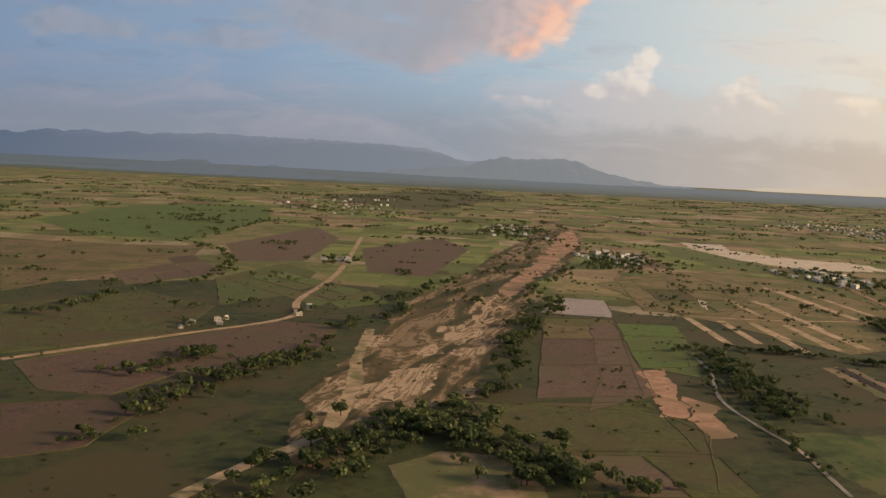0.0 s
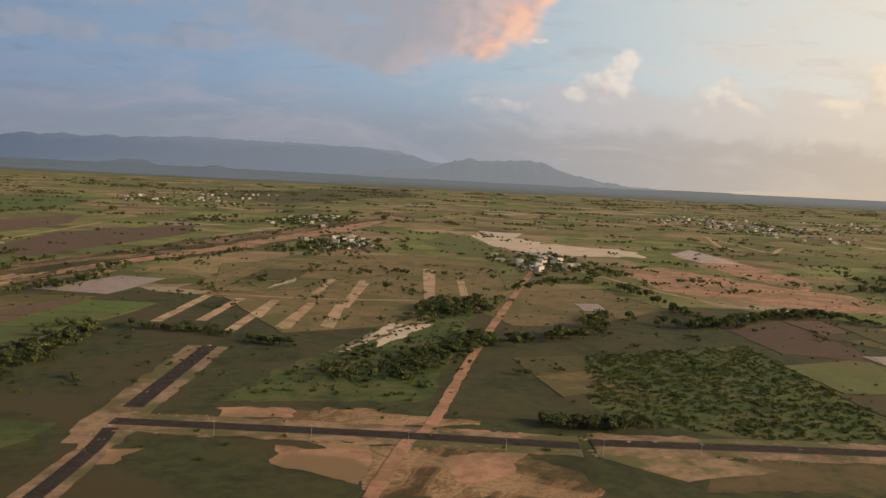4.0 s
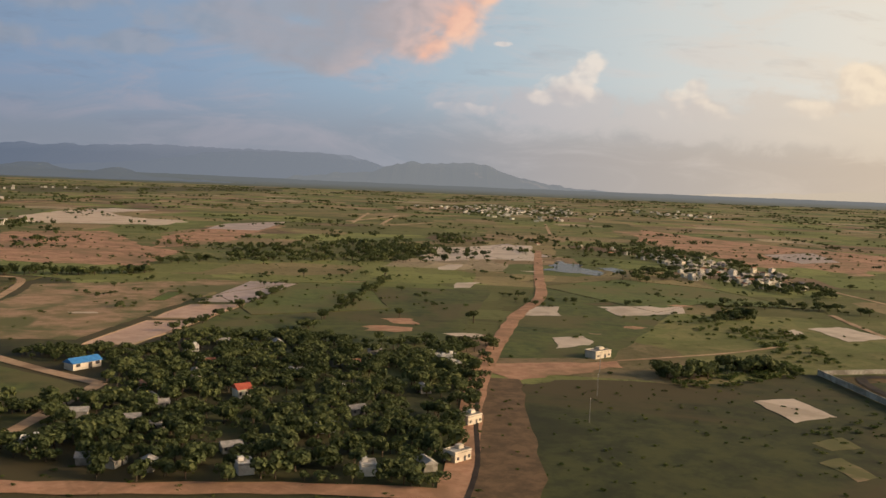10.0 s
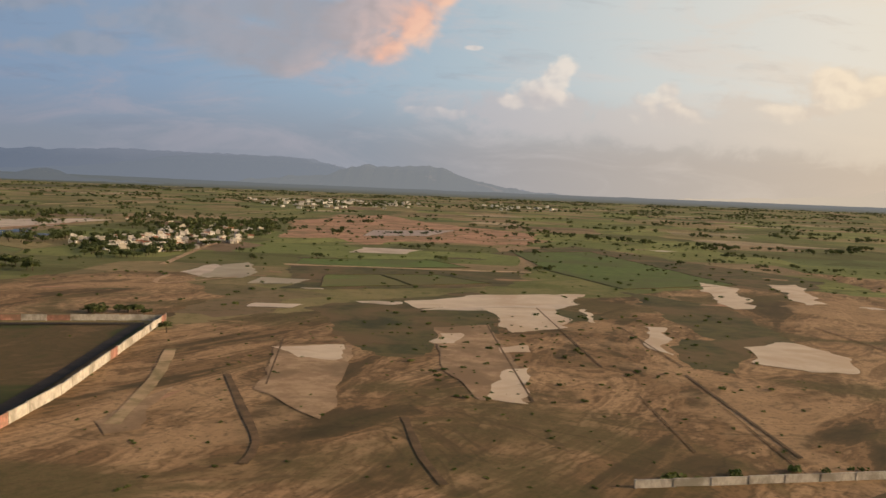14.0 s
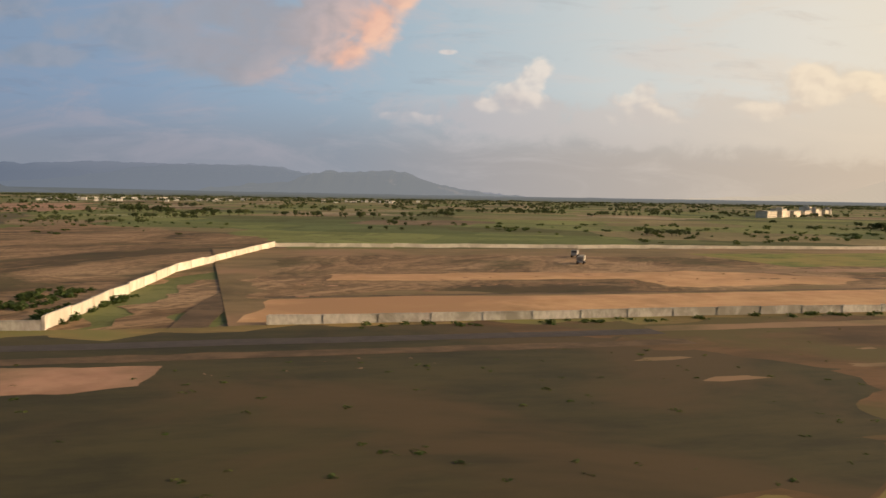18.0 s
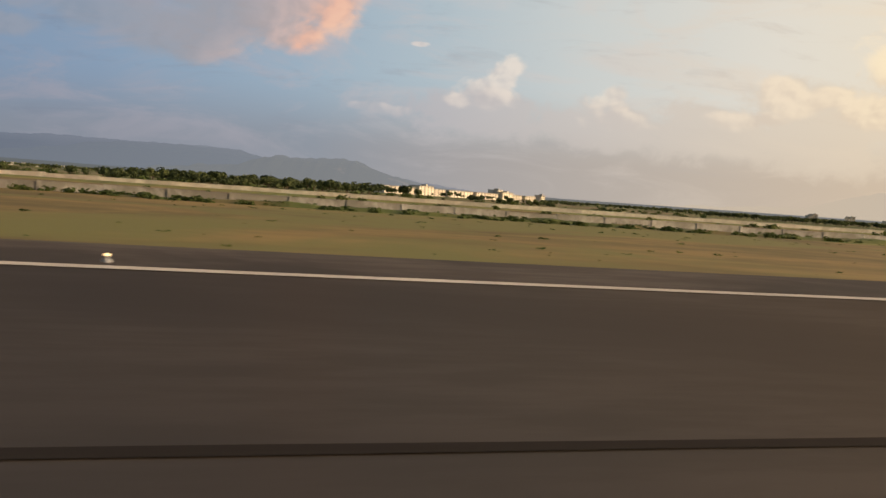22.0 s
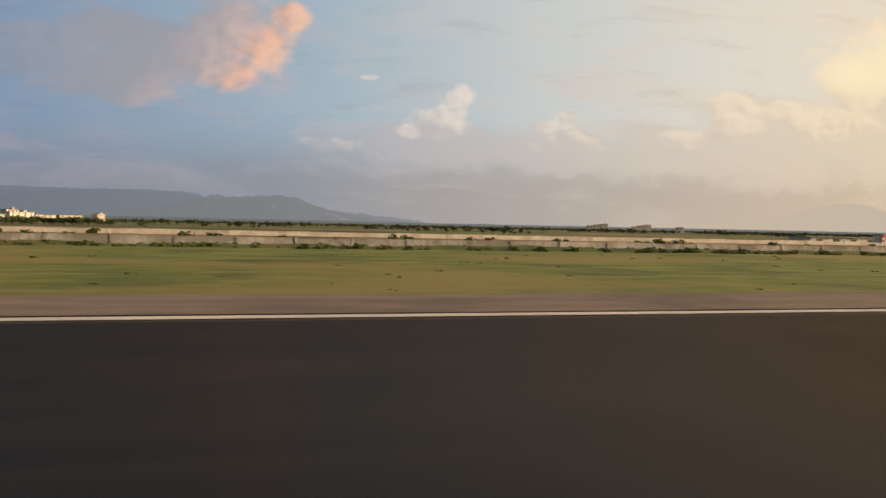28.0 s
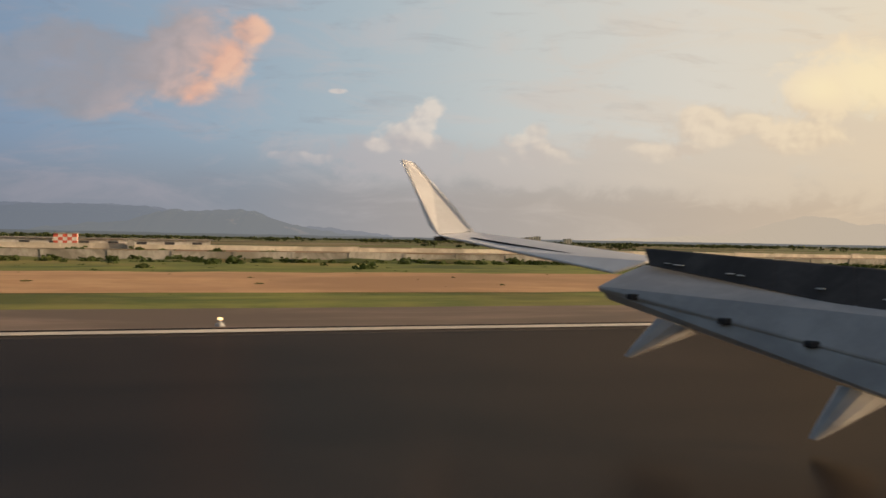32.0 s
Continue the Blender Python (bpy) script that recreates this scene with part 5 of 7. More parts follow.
ribbon("strip", 3, (-260.8, 426.0), (-224.4, 468.1))
field("dirt", (-166.9, 341.9), (-110.2, 445.4), (-110.5, 351.8), (-88.9, 281.6), (-115.0, 243.0), (-148.5, 243.9), (-172.5, 255.9))
bushes(260, 0.2, (-213, 60), (-199, 94), (-155, 93), (-156, 54), (-172, 36), (-208, 42))
bushes(120, 0.4, (-184, 102), (-168, 96), (-140, 93), (-161, 55), (-183, 54), (-191, 60))
field("bare", (-560.5, 117.0), (-532.3, 107.9), (-526.3, 99.1), (-529.6, 90.5), (-556.2, 94.8))
field("dry", (-523.0, 104.8), (-507.9, 102.6), (-501.6, 95.3), (-515.6, 93.7))
field("sward", (-500.9, 101.6), (-474.0, 91.1), (-465.3, 82.0), (-492.5, 84.4), (-516.4, 90.3))
field("bare", (-563.5, 132.0), (-548.7, 131.1), (-531.7, 122.2), (-540.6, 118.7), (-561.7, 122.6))
ribbon("dirtroad", 0.9, (-416.3, 78.3), (-412.3, 91.6), (-407.2, 101.9), (-401.5, 110.5), (-397.0, 117.7), (-388.4, 122.5))
ribbon("ditch", 0.2, (-141.3, 49.6), (-143.0, 43.0), (-144.4, 36.9))
ribbon("ditch", 0.2, (-135.2, 84.7), (-139.6, 62.9))
ribbon("ditch", 0.25, (-170.4, 41.1), (-167.5, 52.4), (-165.0, 62.1))
ribbon("canalbank", 5, (-585.4, 124.1), (-586.9, 114.6), (-591.1, 98.8))
ribbon("canal", 2.2, (-585.4, 124.1), (-586.9, 114.6), (-591.1, 98.8))
field("dirt", (-314.0, 103.4), (-307.9, 102.9), (-300.3, 102.3), (-295.0, 103.2), (-296.1, 100.2), (-303.2, 98.6), (-312.1, 94.7))
ribbon("dirtroad", 0.7, (-295.0, 103.2), (-286.4, 104.7), (-275.6, 107.0), (-265.6, 110.5))
bushes(90, 0.8, (-294, 92), (-285, 98), (-271, 100), (-274, 92), (-288, 88), (-295, 87))
field("dry", (-297.2, 61.8), (-294.4, 62.7), (-294.9, 57.7), (-297.5, 57.0))
field("dry", (-294.2, 67.1), (-289.8, 68.0), (-290.3, 64.9), (-293.9, 64.7))
bushes(40, 0.5, (-293, 70), (-274, 77), (-277, 70), (-294, 65))
ribbon("ditch", 0.4, (-316.0, 87.0), (-320.2, 70.9), (-322.9, 61.2))

# rough pasture along the river and the canal; its dark tone stands in for haze paling the distance
field("turf", (-270.5, 88.0), (-244.0, 85.0), (-246.0, 62.0), (-250.0, 44.0), (-275.0, 46.0))
field("heath", (-281, 44), (-217, 37), (-206, 89), (-271, 91))
field("bare", (-222, 34), (-72, 33), (-62, 88), (-100, 112), (-205, 89), (-212, 60))
field("pasture", (-420, 20), (-206, 20), (-206, 89), (-272, 91), (-330, 94), (-400, 80))
field("pasture", (-760, 30), (-330, 30), (-330, 150), (-420, 230), (-560, 240), (-690, 330), (-900, 300), (-900, 60))

# ---- far country: scattered trees and hedges out to the hills ----
def far_trees(n, y0, y1, x0, x1, size, clump, tag):
    spots = []
    while len(spots) < n:
        y = y0 + (y1 - y0) * RNG.random() ** 1.4
        x = RNG.uniform(x0, x1)
        along, m = RNG.normal() * 0.25 + RNG.choice([0.0, 1.5]), int(RNG.integers(1, clump))
        for i in range(m):
            d = (i - m / 2) * size * 1.1
            spots.append((x + math.cos(along) * d + RNG.normal() * size, y + math.sin(along) * d + RNG.normal() * size, size * (0.4 + 0.8 * RNG.random())))
    plant("far_trees", spots, tag, "trees")


far_trees(3000, 260, 800, -1000, 700, 1.7, 12, "scattered trees and hedges over farmland")
far_trees(6500, 600, 1500, -1300, 1300, 2.1, 22, "distant tree belts over farmland")
far_trees(2600, 1100, 1640, -1500, 1500, 2.6, 40, "dark distant woods before the hills")
far_trees(1500, 150, 480, -640, -70, 1.1, 7, "scattered small trees along field edges")
grove(130, 2.1, (50, 118), (66, 112), (100, 140), (94, 158), (62, 146))
grove(160, 1.5, (185, 150), (212, 150), (206, 200), (180, 200))
far_trees(700, 110, 620, -160, 620, 1.15, 10, "scattered trees and hedges beyond the airfield")
far_trees(220, 200, 420, 60, 560, 1.5, 14, "dark green trees beyond the airfield wall")
far_trees(120, 95, 170, 44, 120, 1.1, 12, "tree belt beyond the airfield wall")

# ---- hills: bare ridges, fading into haze that is painted on as emission ----
AXIS, SIDE = Vector((0.2756, 0.9613, 0)), Vector((0.9613, -0.2756, 0))


def dot(t, axis):
    n = t.t.nodes.new("ShaderNodeVectorMath")
    n.operation = "DOT_PRODUCT"
    t.put(n.inputs[0], t.pos)
    n.inputs[1].default_value = axis
    return n.outputs["Value"]


def hill_paint(name, dark, rock, haze_glow, amount, end=(136, 138, 144), melt=None, near=None):
    """Hillside with kilometres of evening haze painted in as an emission colour."""
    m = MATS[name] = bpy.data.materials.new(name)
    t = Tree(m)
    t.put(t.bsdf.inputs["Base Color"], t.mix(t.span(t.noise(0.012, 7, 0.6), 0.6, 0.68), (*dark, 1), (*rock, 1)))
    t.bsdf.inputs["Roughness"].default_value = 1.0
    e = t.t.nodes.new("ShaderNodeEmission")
    t.put(e.inputs[0], t.ramp(t.math("MULTIPLY_ADD", dot(t, SIDE), 1 / 4000, 0.85), (0.1, haze_glow), (0.95, lin(*end))))
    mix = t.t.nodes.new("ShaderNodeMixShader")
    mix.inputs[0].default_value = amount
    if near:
        # the painted haze thins out, so the nearest slopes still show through
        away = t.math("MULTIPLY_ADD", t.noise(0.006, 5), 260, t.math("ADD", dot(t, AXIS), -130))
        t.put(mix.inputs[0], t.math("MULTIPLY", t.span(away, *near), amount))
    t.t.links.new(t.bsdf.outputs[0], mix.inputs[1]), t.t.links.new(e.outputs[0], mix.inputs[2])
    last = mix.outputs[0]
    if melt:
        # the summits turn partly transparent where they go up into cloud
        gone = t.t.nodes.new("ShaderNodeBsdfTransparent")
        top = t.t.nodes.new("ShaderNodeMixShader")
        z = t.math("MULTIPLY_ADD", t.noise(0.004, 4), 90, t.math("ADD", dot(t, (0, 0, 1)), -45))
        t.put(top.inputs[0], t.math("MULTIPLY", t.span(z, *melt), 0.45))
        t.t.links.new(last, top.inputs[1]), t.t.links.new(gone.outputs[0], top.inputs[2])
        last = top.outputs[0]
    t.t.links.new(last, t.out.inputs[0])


# haze colour and its share of glow for each range
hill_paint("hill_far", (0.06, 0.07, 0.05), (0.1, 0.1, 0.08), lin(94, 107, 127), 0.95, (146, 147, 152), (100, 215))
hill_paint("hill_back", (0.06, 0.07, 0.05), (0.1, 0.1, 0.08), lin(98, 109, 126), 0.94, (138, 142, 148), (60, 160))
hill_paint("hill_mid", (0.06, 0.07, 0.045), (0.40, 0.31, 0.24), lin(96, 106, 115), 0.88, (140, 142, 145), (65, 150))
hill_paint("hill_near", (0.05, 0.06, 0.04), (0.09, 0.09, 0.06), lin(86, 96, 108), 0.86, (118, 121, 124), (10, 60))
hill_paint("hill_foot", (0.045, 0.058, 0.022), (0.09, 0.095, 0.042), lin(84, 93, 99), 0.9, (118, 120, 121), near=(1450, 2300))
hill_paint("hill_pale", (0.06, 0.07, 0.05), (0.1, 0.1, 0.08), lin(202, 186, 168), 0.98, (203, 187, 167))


def ridge(material, dist, depth, rough, *profile):
    """A hill range along SIDE at dist along AXIS; profile: place along it, height."""
    s0, s1 = profile[0][0], profile[-1][0]
    cols, rows, verts, faces = int((s1 - s0) / 14), 9, [], []
    ps, hs = [p[0] for p in profile], [p[1] for p in profile]
    for i in range(cols + 1):
        s = s0 + (s1 - s0) * i / cols
        h = float(np.interp(s, ps, hs))
        h += rough * (noise.noise(Vector((s * 0.009, dist, 0))) + 0.6 * noise.noise(Vector((s * 0.03, dist, 5))) + 0.3 * noise.noise(Vector((s * 0.09, dist, 9))))
        for j in range(rows + 1):
            u = j / rows
            z = max(h, 2.0) * math.sin(u * math.pi / 2) ** 0.9
            wob = rough * 0.7 * noise.noise(Vector((s * 0.02, j * 0.5, dist * 0.01))) * math.sin(u * math.pi)
            p = SIDE * s + AXIS * (dist + depth * (u - 1) + wob * 2)
            verts.append((p.x, p.y, z + wob - 2 * (1 - u)))
    n = rows + 1
    for i in range(cols):
        for j in range(rows):
            a = i * n + j
            faces.append((a, a + n, a + n + 1, a + 1))
    tagged(new("backdrop_hills", mesh_of("backdrop_hills", verts, faces, [material])), "blue-grey hill range on the horizon, haze painted in as glow", "hills", kind="structure")


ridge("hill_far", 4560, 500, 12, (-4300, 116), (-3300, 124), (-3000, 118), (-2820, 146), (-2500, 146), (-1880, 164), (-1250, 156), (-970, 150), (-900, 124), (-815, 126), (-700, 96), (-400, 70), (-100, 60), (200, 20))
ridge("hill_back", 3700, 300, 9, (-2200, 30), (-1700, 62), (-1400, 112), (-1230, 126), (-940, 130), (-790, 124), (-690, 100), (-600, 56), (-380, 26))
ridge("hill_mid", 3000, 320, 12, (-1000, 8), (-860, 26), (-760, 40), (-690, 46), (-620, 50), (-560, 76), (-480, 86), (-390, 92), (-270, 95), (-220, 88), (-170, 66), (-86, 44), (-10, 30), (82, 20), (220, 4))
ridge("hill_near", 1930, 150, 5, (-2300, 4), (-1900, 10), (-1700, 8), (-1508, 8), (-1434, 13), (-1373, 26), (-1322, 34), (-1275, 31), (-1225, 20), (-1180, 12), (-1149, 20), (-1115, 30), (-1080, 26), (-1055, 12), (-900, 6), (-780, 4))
# added rising slope that covers the far plain, its haze glow growing with distance
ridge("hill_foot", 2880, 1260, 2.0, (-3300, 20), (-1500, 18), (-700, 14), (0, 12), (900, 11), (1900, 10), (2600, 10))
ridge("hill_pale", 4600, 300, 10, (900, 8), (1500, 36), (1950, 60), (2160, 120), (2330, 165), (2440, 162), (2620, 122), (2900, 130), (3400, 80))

# ---- evening sky behind everything ----
sm = MATS["sky"] = bpy.data.materials.new("sky")
t = Tree(sm)


def flat_vec(t, s, h, ks, kh):
    n = t.t.nodes.new("ShaderNodeCombineXYZ")
    t.put(n.inputs[0], t.math("MULTIPLY", s, ks)), t.put(n.inputs[1], t.math("MULTIPLY", h, kh))
    return n.outputs[0]


def blob_sum(t, s, h, *blobs):
    """The nearness to the nearest of some ovals: 1 in the middle, 0 at the rim."""
    best = None
    for cs, ch, rs, rh in blobs:
        a, b = t.math("MULTIPLY_ADD", s, 1 / rs, -cs / rs), t.math("MULTIPLY_ADD", h, 1 / rh, -ch / rh)
        d = t.math("SUBTRACT", 1.0, t.math("SQRT", t.math("ADD", t.math("MULTIPLY", a, a), t.math("MULTIPLY", b, b))))
        best = d if best is None else t.math("SMOOTH_MAX", best, d, 0.25)
    return best


s, h = dot(t, SIDE), dot(t, (0, 0, 1))
u = t.math("MULTIPLY_ADD", s, 1 / 6400, 0.5)
high = t.ramp(u, (0.0, lin(122, 142, 168)), (0.22, lin(132, 153, 177)), (0.38, lin(150, 170, 187)), (0.5, lin(172, 186, 194)), (0.62, lin(198, 202, 200)), (0.78, lin(220, 214, 202)), (0.95, lin(232, 218, 194)))
low = t.ramp(u, (0.0, lin(126, 134, 148)), (0.25, lin(134, 140, 152)), (0.4, lin(140, 146, 156)), (0.52, lin(162, 158, 158)), (0.7, lin(186, 174, 162)), (0.9, lin(206, 186, 162)))
base = t.mix(t.span(h, 160, 620), low, high)
# thin grey layers, long and torn
v1 = flat_vec(t, s, h, 0.0012, 0.0042)
veil = t.span(t.noise(1.0, 8, 0.62, v1, 0.8), 0.44, 0.68)
veil_col = t.ramp(u, (0.0, lin(140, 142, 158)), (0.35, lin(172, 166, 174)), (0.55, lin(200, 194, 192)), (0.9, lin(236, 214, 184)))
base = t.mix(t.math("MULTIPLY", veil, 0.55), base, veil_col)
streak = t.span(t.noise(1.0, 7, 0.6, flat_vec(t, s, h, 0.0022, 0.011), 0.5), 0.52, 0.72)
base = t.mix(t.math("MULTIPLY", streak, 0.30), base, t.ramp(u, (0.1, lin(112, 122, 142)), (0.5, lin(150, 152, 160)), (0.9, lin(206, 190, 172))))
# heaped clouds, lit from the sun's side: soft towers over a grey bank
near_fluff = flat_vec(t, s, h, 0.0046, 0.0058)
fluff = t.noise(1.0, 10, 0.60, near_fluff, 0.3)
soft = t.noise(1.0, 3, 0.5, near_fluff, 0.15)
side_lit = t.noise(1.0, 3, 0.5, flat_vec(t, t.math("ADD", s, 30.0), t.math("ADD", h, 22.0), 0.0046, 0.0058), 0.15)
puff = t.math("MULTIPLY_ADD", fluff, 2.0, -0.92)
bank_shape = blob_sum(t, s, h, (250, 430, 420, 130), (900, 400, 420, 130), (1500, 420, 480, 170), (2050, 480, 520, 230), (2600, 560, 520, 280), (1900, 620, 260, 130))
bank_mask = t.span(t.math("ADD", bank_shape, t.math("MULTIPLY", puff, 1.1)), -0.15, 0.45)
bank_col = t.ramp(u, (0.45, lin(176, 174, 180)), (0.62, lin(198, 190, 184)), (0.78, lin(214, 200, 182)), (0.95, lin(226, 206, 178)))
base = t.mix(t.math("MULTIPLY", bank_mask, 0.8), base, bank_col)
heaps = blob_sum(t, s, h, (400, 690, 70, 62), (345, 625, 90, 80), (250, 545, 170, 90), (130, 500, 90, 50), (930, 580, 74, 62), (900, 510, 110, 70), (960, 440, 190, 60), (-410, 436, 66, 26), (-300, 424, 90, 30), (-190, 420, 80, 26), (1790, 690, 120, 60), (1880, 620, 200, 90), (2080, 650, 110, 60), (1640, 500, 190, 60), (2330, 600, 260, 110), (2450, 850, 240, 190), (2750, 900, 300, 200), (-110, 775, 56, 16))
mask = t.span(t.math("ADD", heaps, puff), -0.1, 0.5)
relief = t.span(t.math("ADD", t.math("MULTIPLY_ADD", t.math("SUBTRACT", soft, side_lit), 2.6, 0.45), t.math("MULTIPLY_ADD", h, 1 / 700, -0.78)), 0.0, 0.9)
lit = t.ramp(u, (0.35, lin(222, 206, 200)), (0.55, lin(234, 220, 206)), (0.75, lin(240, 222, 198)), (0.9, lin(248, 226, 190)))
dim = t.ramp(u, (0.35, lin(170, 168, 176)), (0.6, lin(196, 188, 184)), (0.9, lin(224, 202, 174)))
fade = t.span(h, 380, 560)
base = t.mix(t.math("MULTIPLY", mask, t.math("MULTIPLY_ADD", fade, 0.45, 0.25)), base, t.mix(relief, dim, lit))
glow = t.span(blob_sum(t, s, h, (2480, 850, 260, 150), (2750, 900, 420, 260)), 0.0, 1.0)
base = t.mix(t.math("MULTIPLY", glow, 0.7), base, lin(255, 236, 192))
# the haze bank over the horizon
bank = t.span(t.math("MULTIPLY_ADD", t.noise(1.0, 5, 0.55, flat_vec(t, s, h, 0.0016, 0.004), 0.3), 260, h), 500, 170)
base = t.mix(t.math("MULTIPLY", bank, 0.6), base, low)
emit = t.t.nodes.new("ShaderNodeEmission")
emit.inputs[1].default_value = 1.06
t.put(emit.inputs[0], base)
t.t.links.new(emit.outputs[0], t.out.inputs[0])


def curtain(name, material, dist, s0, s1, z0, z1, label):
    p, q = SIDE * s0 + AXIS * dist, SIDE * s1 + AXIS * dist
    me = mesh_of(name, [(p.x, p.y, z0), (q.x, q.y, z0), (q.x, q.y, z1), (p.x, p.y, z1)], [(0, 1, 2, 3)], [material])
    return tagged(new(name, me), label, "sky", kind="structure")


curtain("backdrop_sky", "sky", 4700, -4300, 4100, -60, 1400, "hazy evening sky with pale cumulus")

# the nearer pink cloud
pm = MATS["pink_cloud"] = bpy.data.materials.new("pink_cloud")
t = Tree(pm)
s, h = dot(t, SIDE), dot(t, (0, 0, 1))
fl = t.noise(1.0, 7, 0.53, flat_vec(t, s, h, 0.0058, 0.0080), 0.25)
soft = t.noise(1.0, 3, 0.5, flat_vec(t, s, h, 0.0058, 0.0080), 0.25)
fl2 = t.noise(1.0, 3, 0.5, flat_vec(t, t.math("ADD", s, 40.0), t.math("ADD", h, 6.0), 0.0058, 0.0080), 0.25)
body = blob_sum(t, s, h, (-270, 690, 90, 70), (-345, 610, 130, 120), (-470, 640, 200, 140), (-480, 510, 150, 90), (-640, 570, 280, 150), (-880, 480, 300, 110), (-1150, 570, 320, 110), (-1500, 470, 280, 50), (-860, 640, 300, 90), (-1750, 640, 300, 80), (-2050, 500, 260, 60))
m1 = t.span(t.math("ADD", body, t.math("MULTIPLY_ADD", fl, 1.5, -0.72)), 0.0, 0.55)
thin = t.span(s, -1300, -450)
alpha = t.math("MULTIPLY", m1, t.math("MULTIPLY_ADD", thin, 0.4, 0.52))
edge = t.math("ADD", t.math("MULTIPLY_ADD", s, 1 / 420, 1.72), t.math("MULTIPLY_ADD", h, -1 / 640, 0.66))
tone = t.math("ADD", edge, t.math("MULTIPLY_ADD", fl, 1.0, -0.28))
warm = t.ramp(tone, (0.0, lin(158, 158, 166)), (0.35, lin(181, 169, 170)), (0.6, lin(204, 180, 174)), (0.8, lin(238, 186, 162)), (1.0, lin(246, 198, 170)))
under = t.mix(thin, lin(138, 145, 156), lin(176, 162, 160))
lump = t.span(t.math("MULTIPLY_ADD", t.math("SUBTRACT", soft, fl2), 2.2, 0.55), 0.1, 0.75)
low_side = t.math("MULTIPLY", t.math("SUBTRACT", 1.0, lump), t.math("SUBTRACT", 0.85, t.math("MULTIPLY", t.span(tone, 0.6, 1.0), 0.6)))
colour = t.mix(low_side, warm, under)
emit = t.t.nodes.new("ShaderNodeEmission")
t.put(emit.inputs[0], colour)
clear = t.t.nodes.new("ShaderNodeBsdfTransparent")
mx = t.t.nodes.new("ShaderNodeMixShader")
t.put(mx.inputs[0], alpha)
t.t.links.new(clear.outputs[0], mx.inputs[1]), t.t.links.new(emit.outputs[0], mx.inputs[2])
t.t.links.new(mx.outputs[0], t.out.inputs[0])
curtain("backdrop_cloud", "pink_cloud", 3050, -2400, 0, 240, 900, "ragged cloud lit pink by the setting sun")


# ---- the airfield: runway, verge, perimeter road ----
def slab(name, material, x0, x1, y0, y1, z, label, category, step=6.0, ragged=0.0):
    n = max(1, int((x1 - x0) / step))
    far = [(x0 + (x1 - x0) * i / n, y1 + ragged * (noise.noise(Vector((i * 0.9, y1, 1))) + 0.5 * noise.noise(Vector((i * 2.7, y1, 4))))) for i in range(n + 1)]
    near = [(x0 + (x1 - x0) * i / n, y0 + ragged * noise.noise(Vector((i * 0.9, y0, 2)))) for i in range(n + 1)]
    pts = near + far[::-1]
    return tagged(new(name, flat_mesh(name, pts, z - 0.08, material)), label, category, kind="structure")


def apron(name, material, z, amp, label, category, *corners):
    """A sheet of ground with a ragged rim, for edges that nobody trimmed."""
    for k in (1.0, 0.6, 0.3, 0.0):
        line = ragged(corners, amp * k, 0.5, 0.0, True)
        if 0.97 < covered(line) < 1.03:
            break
    return tagged(new(name, flat_mesh(name, line, z - 0.08, material)), label, category, kind="structure")


RUNWAY_END = 460.0
surf("verge_brown", (0.155, 0.112, 0.034), (0.265, 0.178, 0.056), (0.176, 0.160, 0.043), 0.45, 0.09, sx=0.4, mottle=0.6)
surf("verge_dark", (0.0344, 0.0306, 0.0104), (0.059, 0.0493, 0.0168), (0.0779, 0.0527, 0.0208), 0.45, 0.08, sx=0.4, mottle=0.7)
surf("verge_red", (0.0828, 0.0497, 0.0182), (0.149, 0.0811, 0.0331), (0.0953, 0.0745, 0.0215), 0.5, 0.1, sx=0.4, mottle=0.7)
slab("verge_dry", "verge_brown", -200, 130, 10.2, 34.8, 0.0812, "dry olive-brown grass beside the runway", "verge", 1.5, 0.8)
apron("verge_burnt", "verge_red", 0.0822, 3.0, "reddish dry grass beside the runway", "verge", (-62, 11.9), (-12, 11.9), (-4, 20), (-12, 33.6), (-62, 33.6))
apron("verge_rough", "verge_dark", 0.0832, 3.5, "dark rough grass before the runway", "verge", (-200, 11.9), (-54, 11.9), (-46, 22), (-56, 33.6), (-200, 33.6))
apron("verge_green", "verge", 0.0852, 1.6, "green rough grass beside the runway", "verge", (104, 9.8), (RUNWAY_END, 9.8), (RUNWAY_END, 35.5), (84, 35.5), (98, 24))
slab("airfield_ground", "airfield_dry", -64, RUNWAY_END, 34.0, 84.0, 0.0805, "dry brown rough ground between the two walls", "ground", 4, 0.5)
apron("orange_strip", "plain", 0.083, 0.7, "levelled orange earth strip behind the wall", "earth", (-63, 35.8), (52, 35.6), (49, 40), (20, 42.8), (-62, 43.6))
slab("strip_edge", "ditch", -62, 30, 43.9, 44.5, 0.084, "dark edge drain beside the levelled strip", "ditch", 1.0, 0.25)
apron("turned_earth", "bare", 0.0822, 2.5, "turned reddish earth on the building site", "earth", (-63, 45), (-8, 45), (-2, 56), (-14, 72), (-59, 74))
apron("upper_platform", "plain", 0.0834, 0.9, "upper levelled earth platform", "earth", (-58, 52.5), (-40, 52), (-30, 54), (-33, 56.5), (-57, 57))
apron("tipped_earth", "plain", 0.0838, 2.2, "orange tipped earth where the trucks stand", "earth", (-40, 47), (-26, 46), (-22, 52), (-30, 57), (-39, 56))
slab("tipped_edge", "dirt", -30, 12, 55, 58, 0.0835, "long ridge of pinkish tipped earth", "earth", 1.0, 0.7)
slab("dark_gully", "ditch", -26, 30, 49.5, 50.6, 0.0835, "dark drainage line in the rough ground", "ditch", 1.0, 0.3)
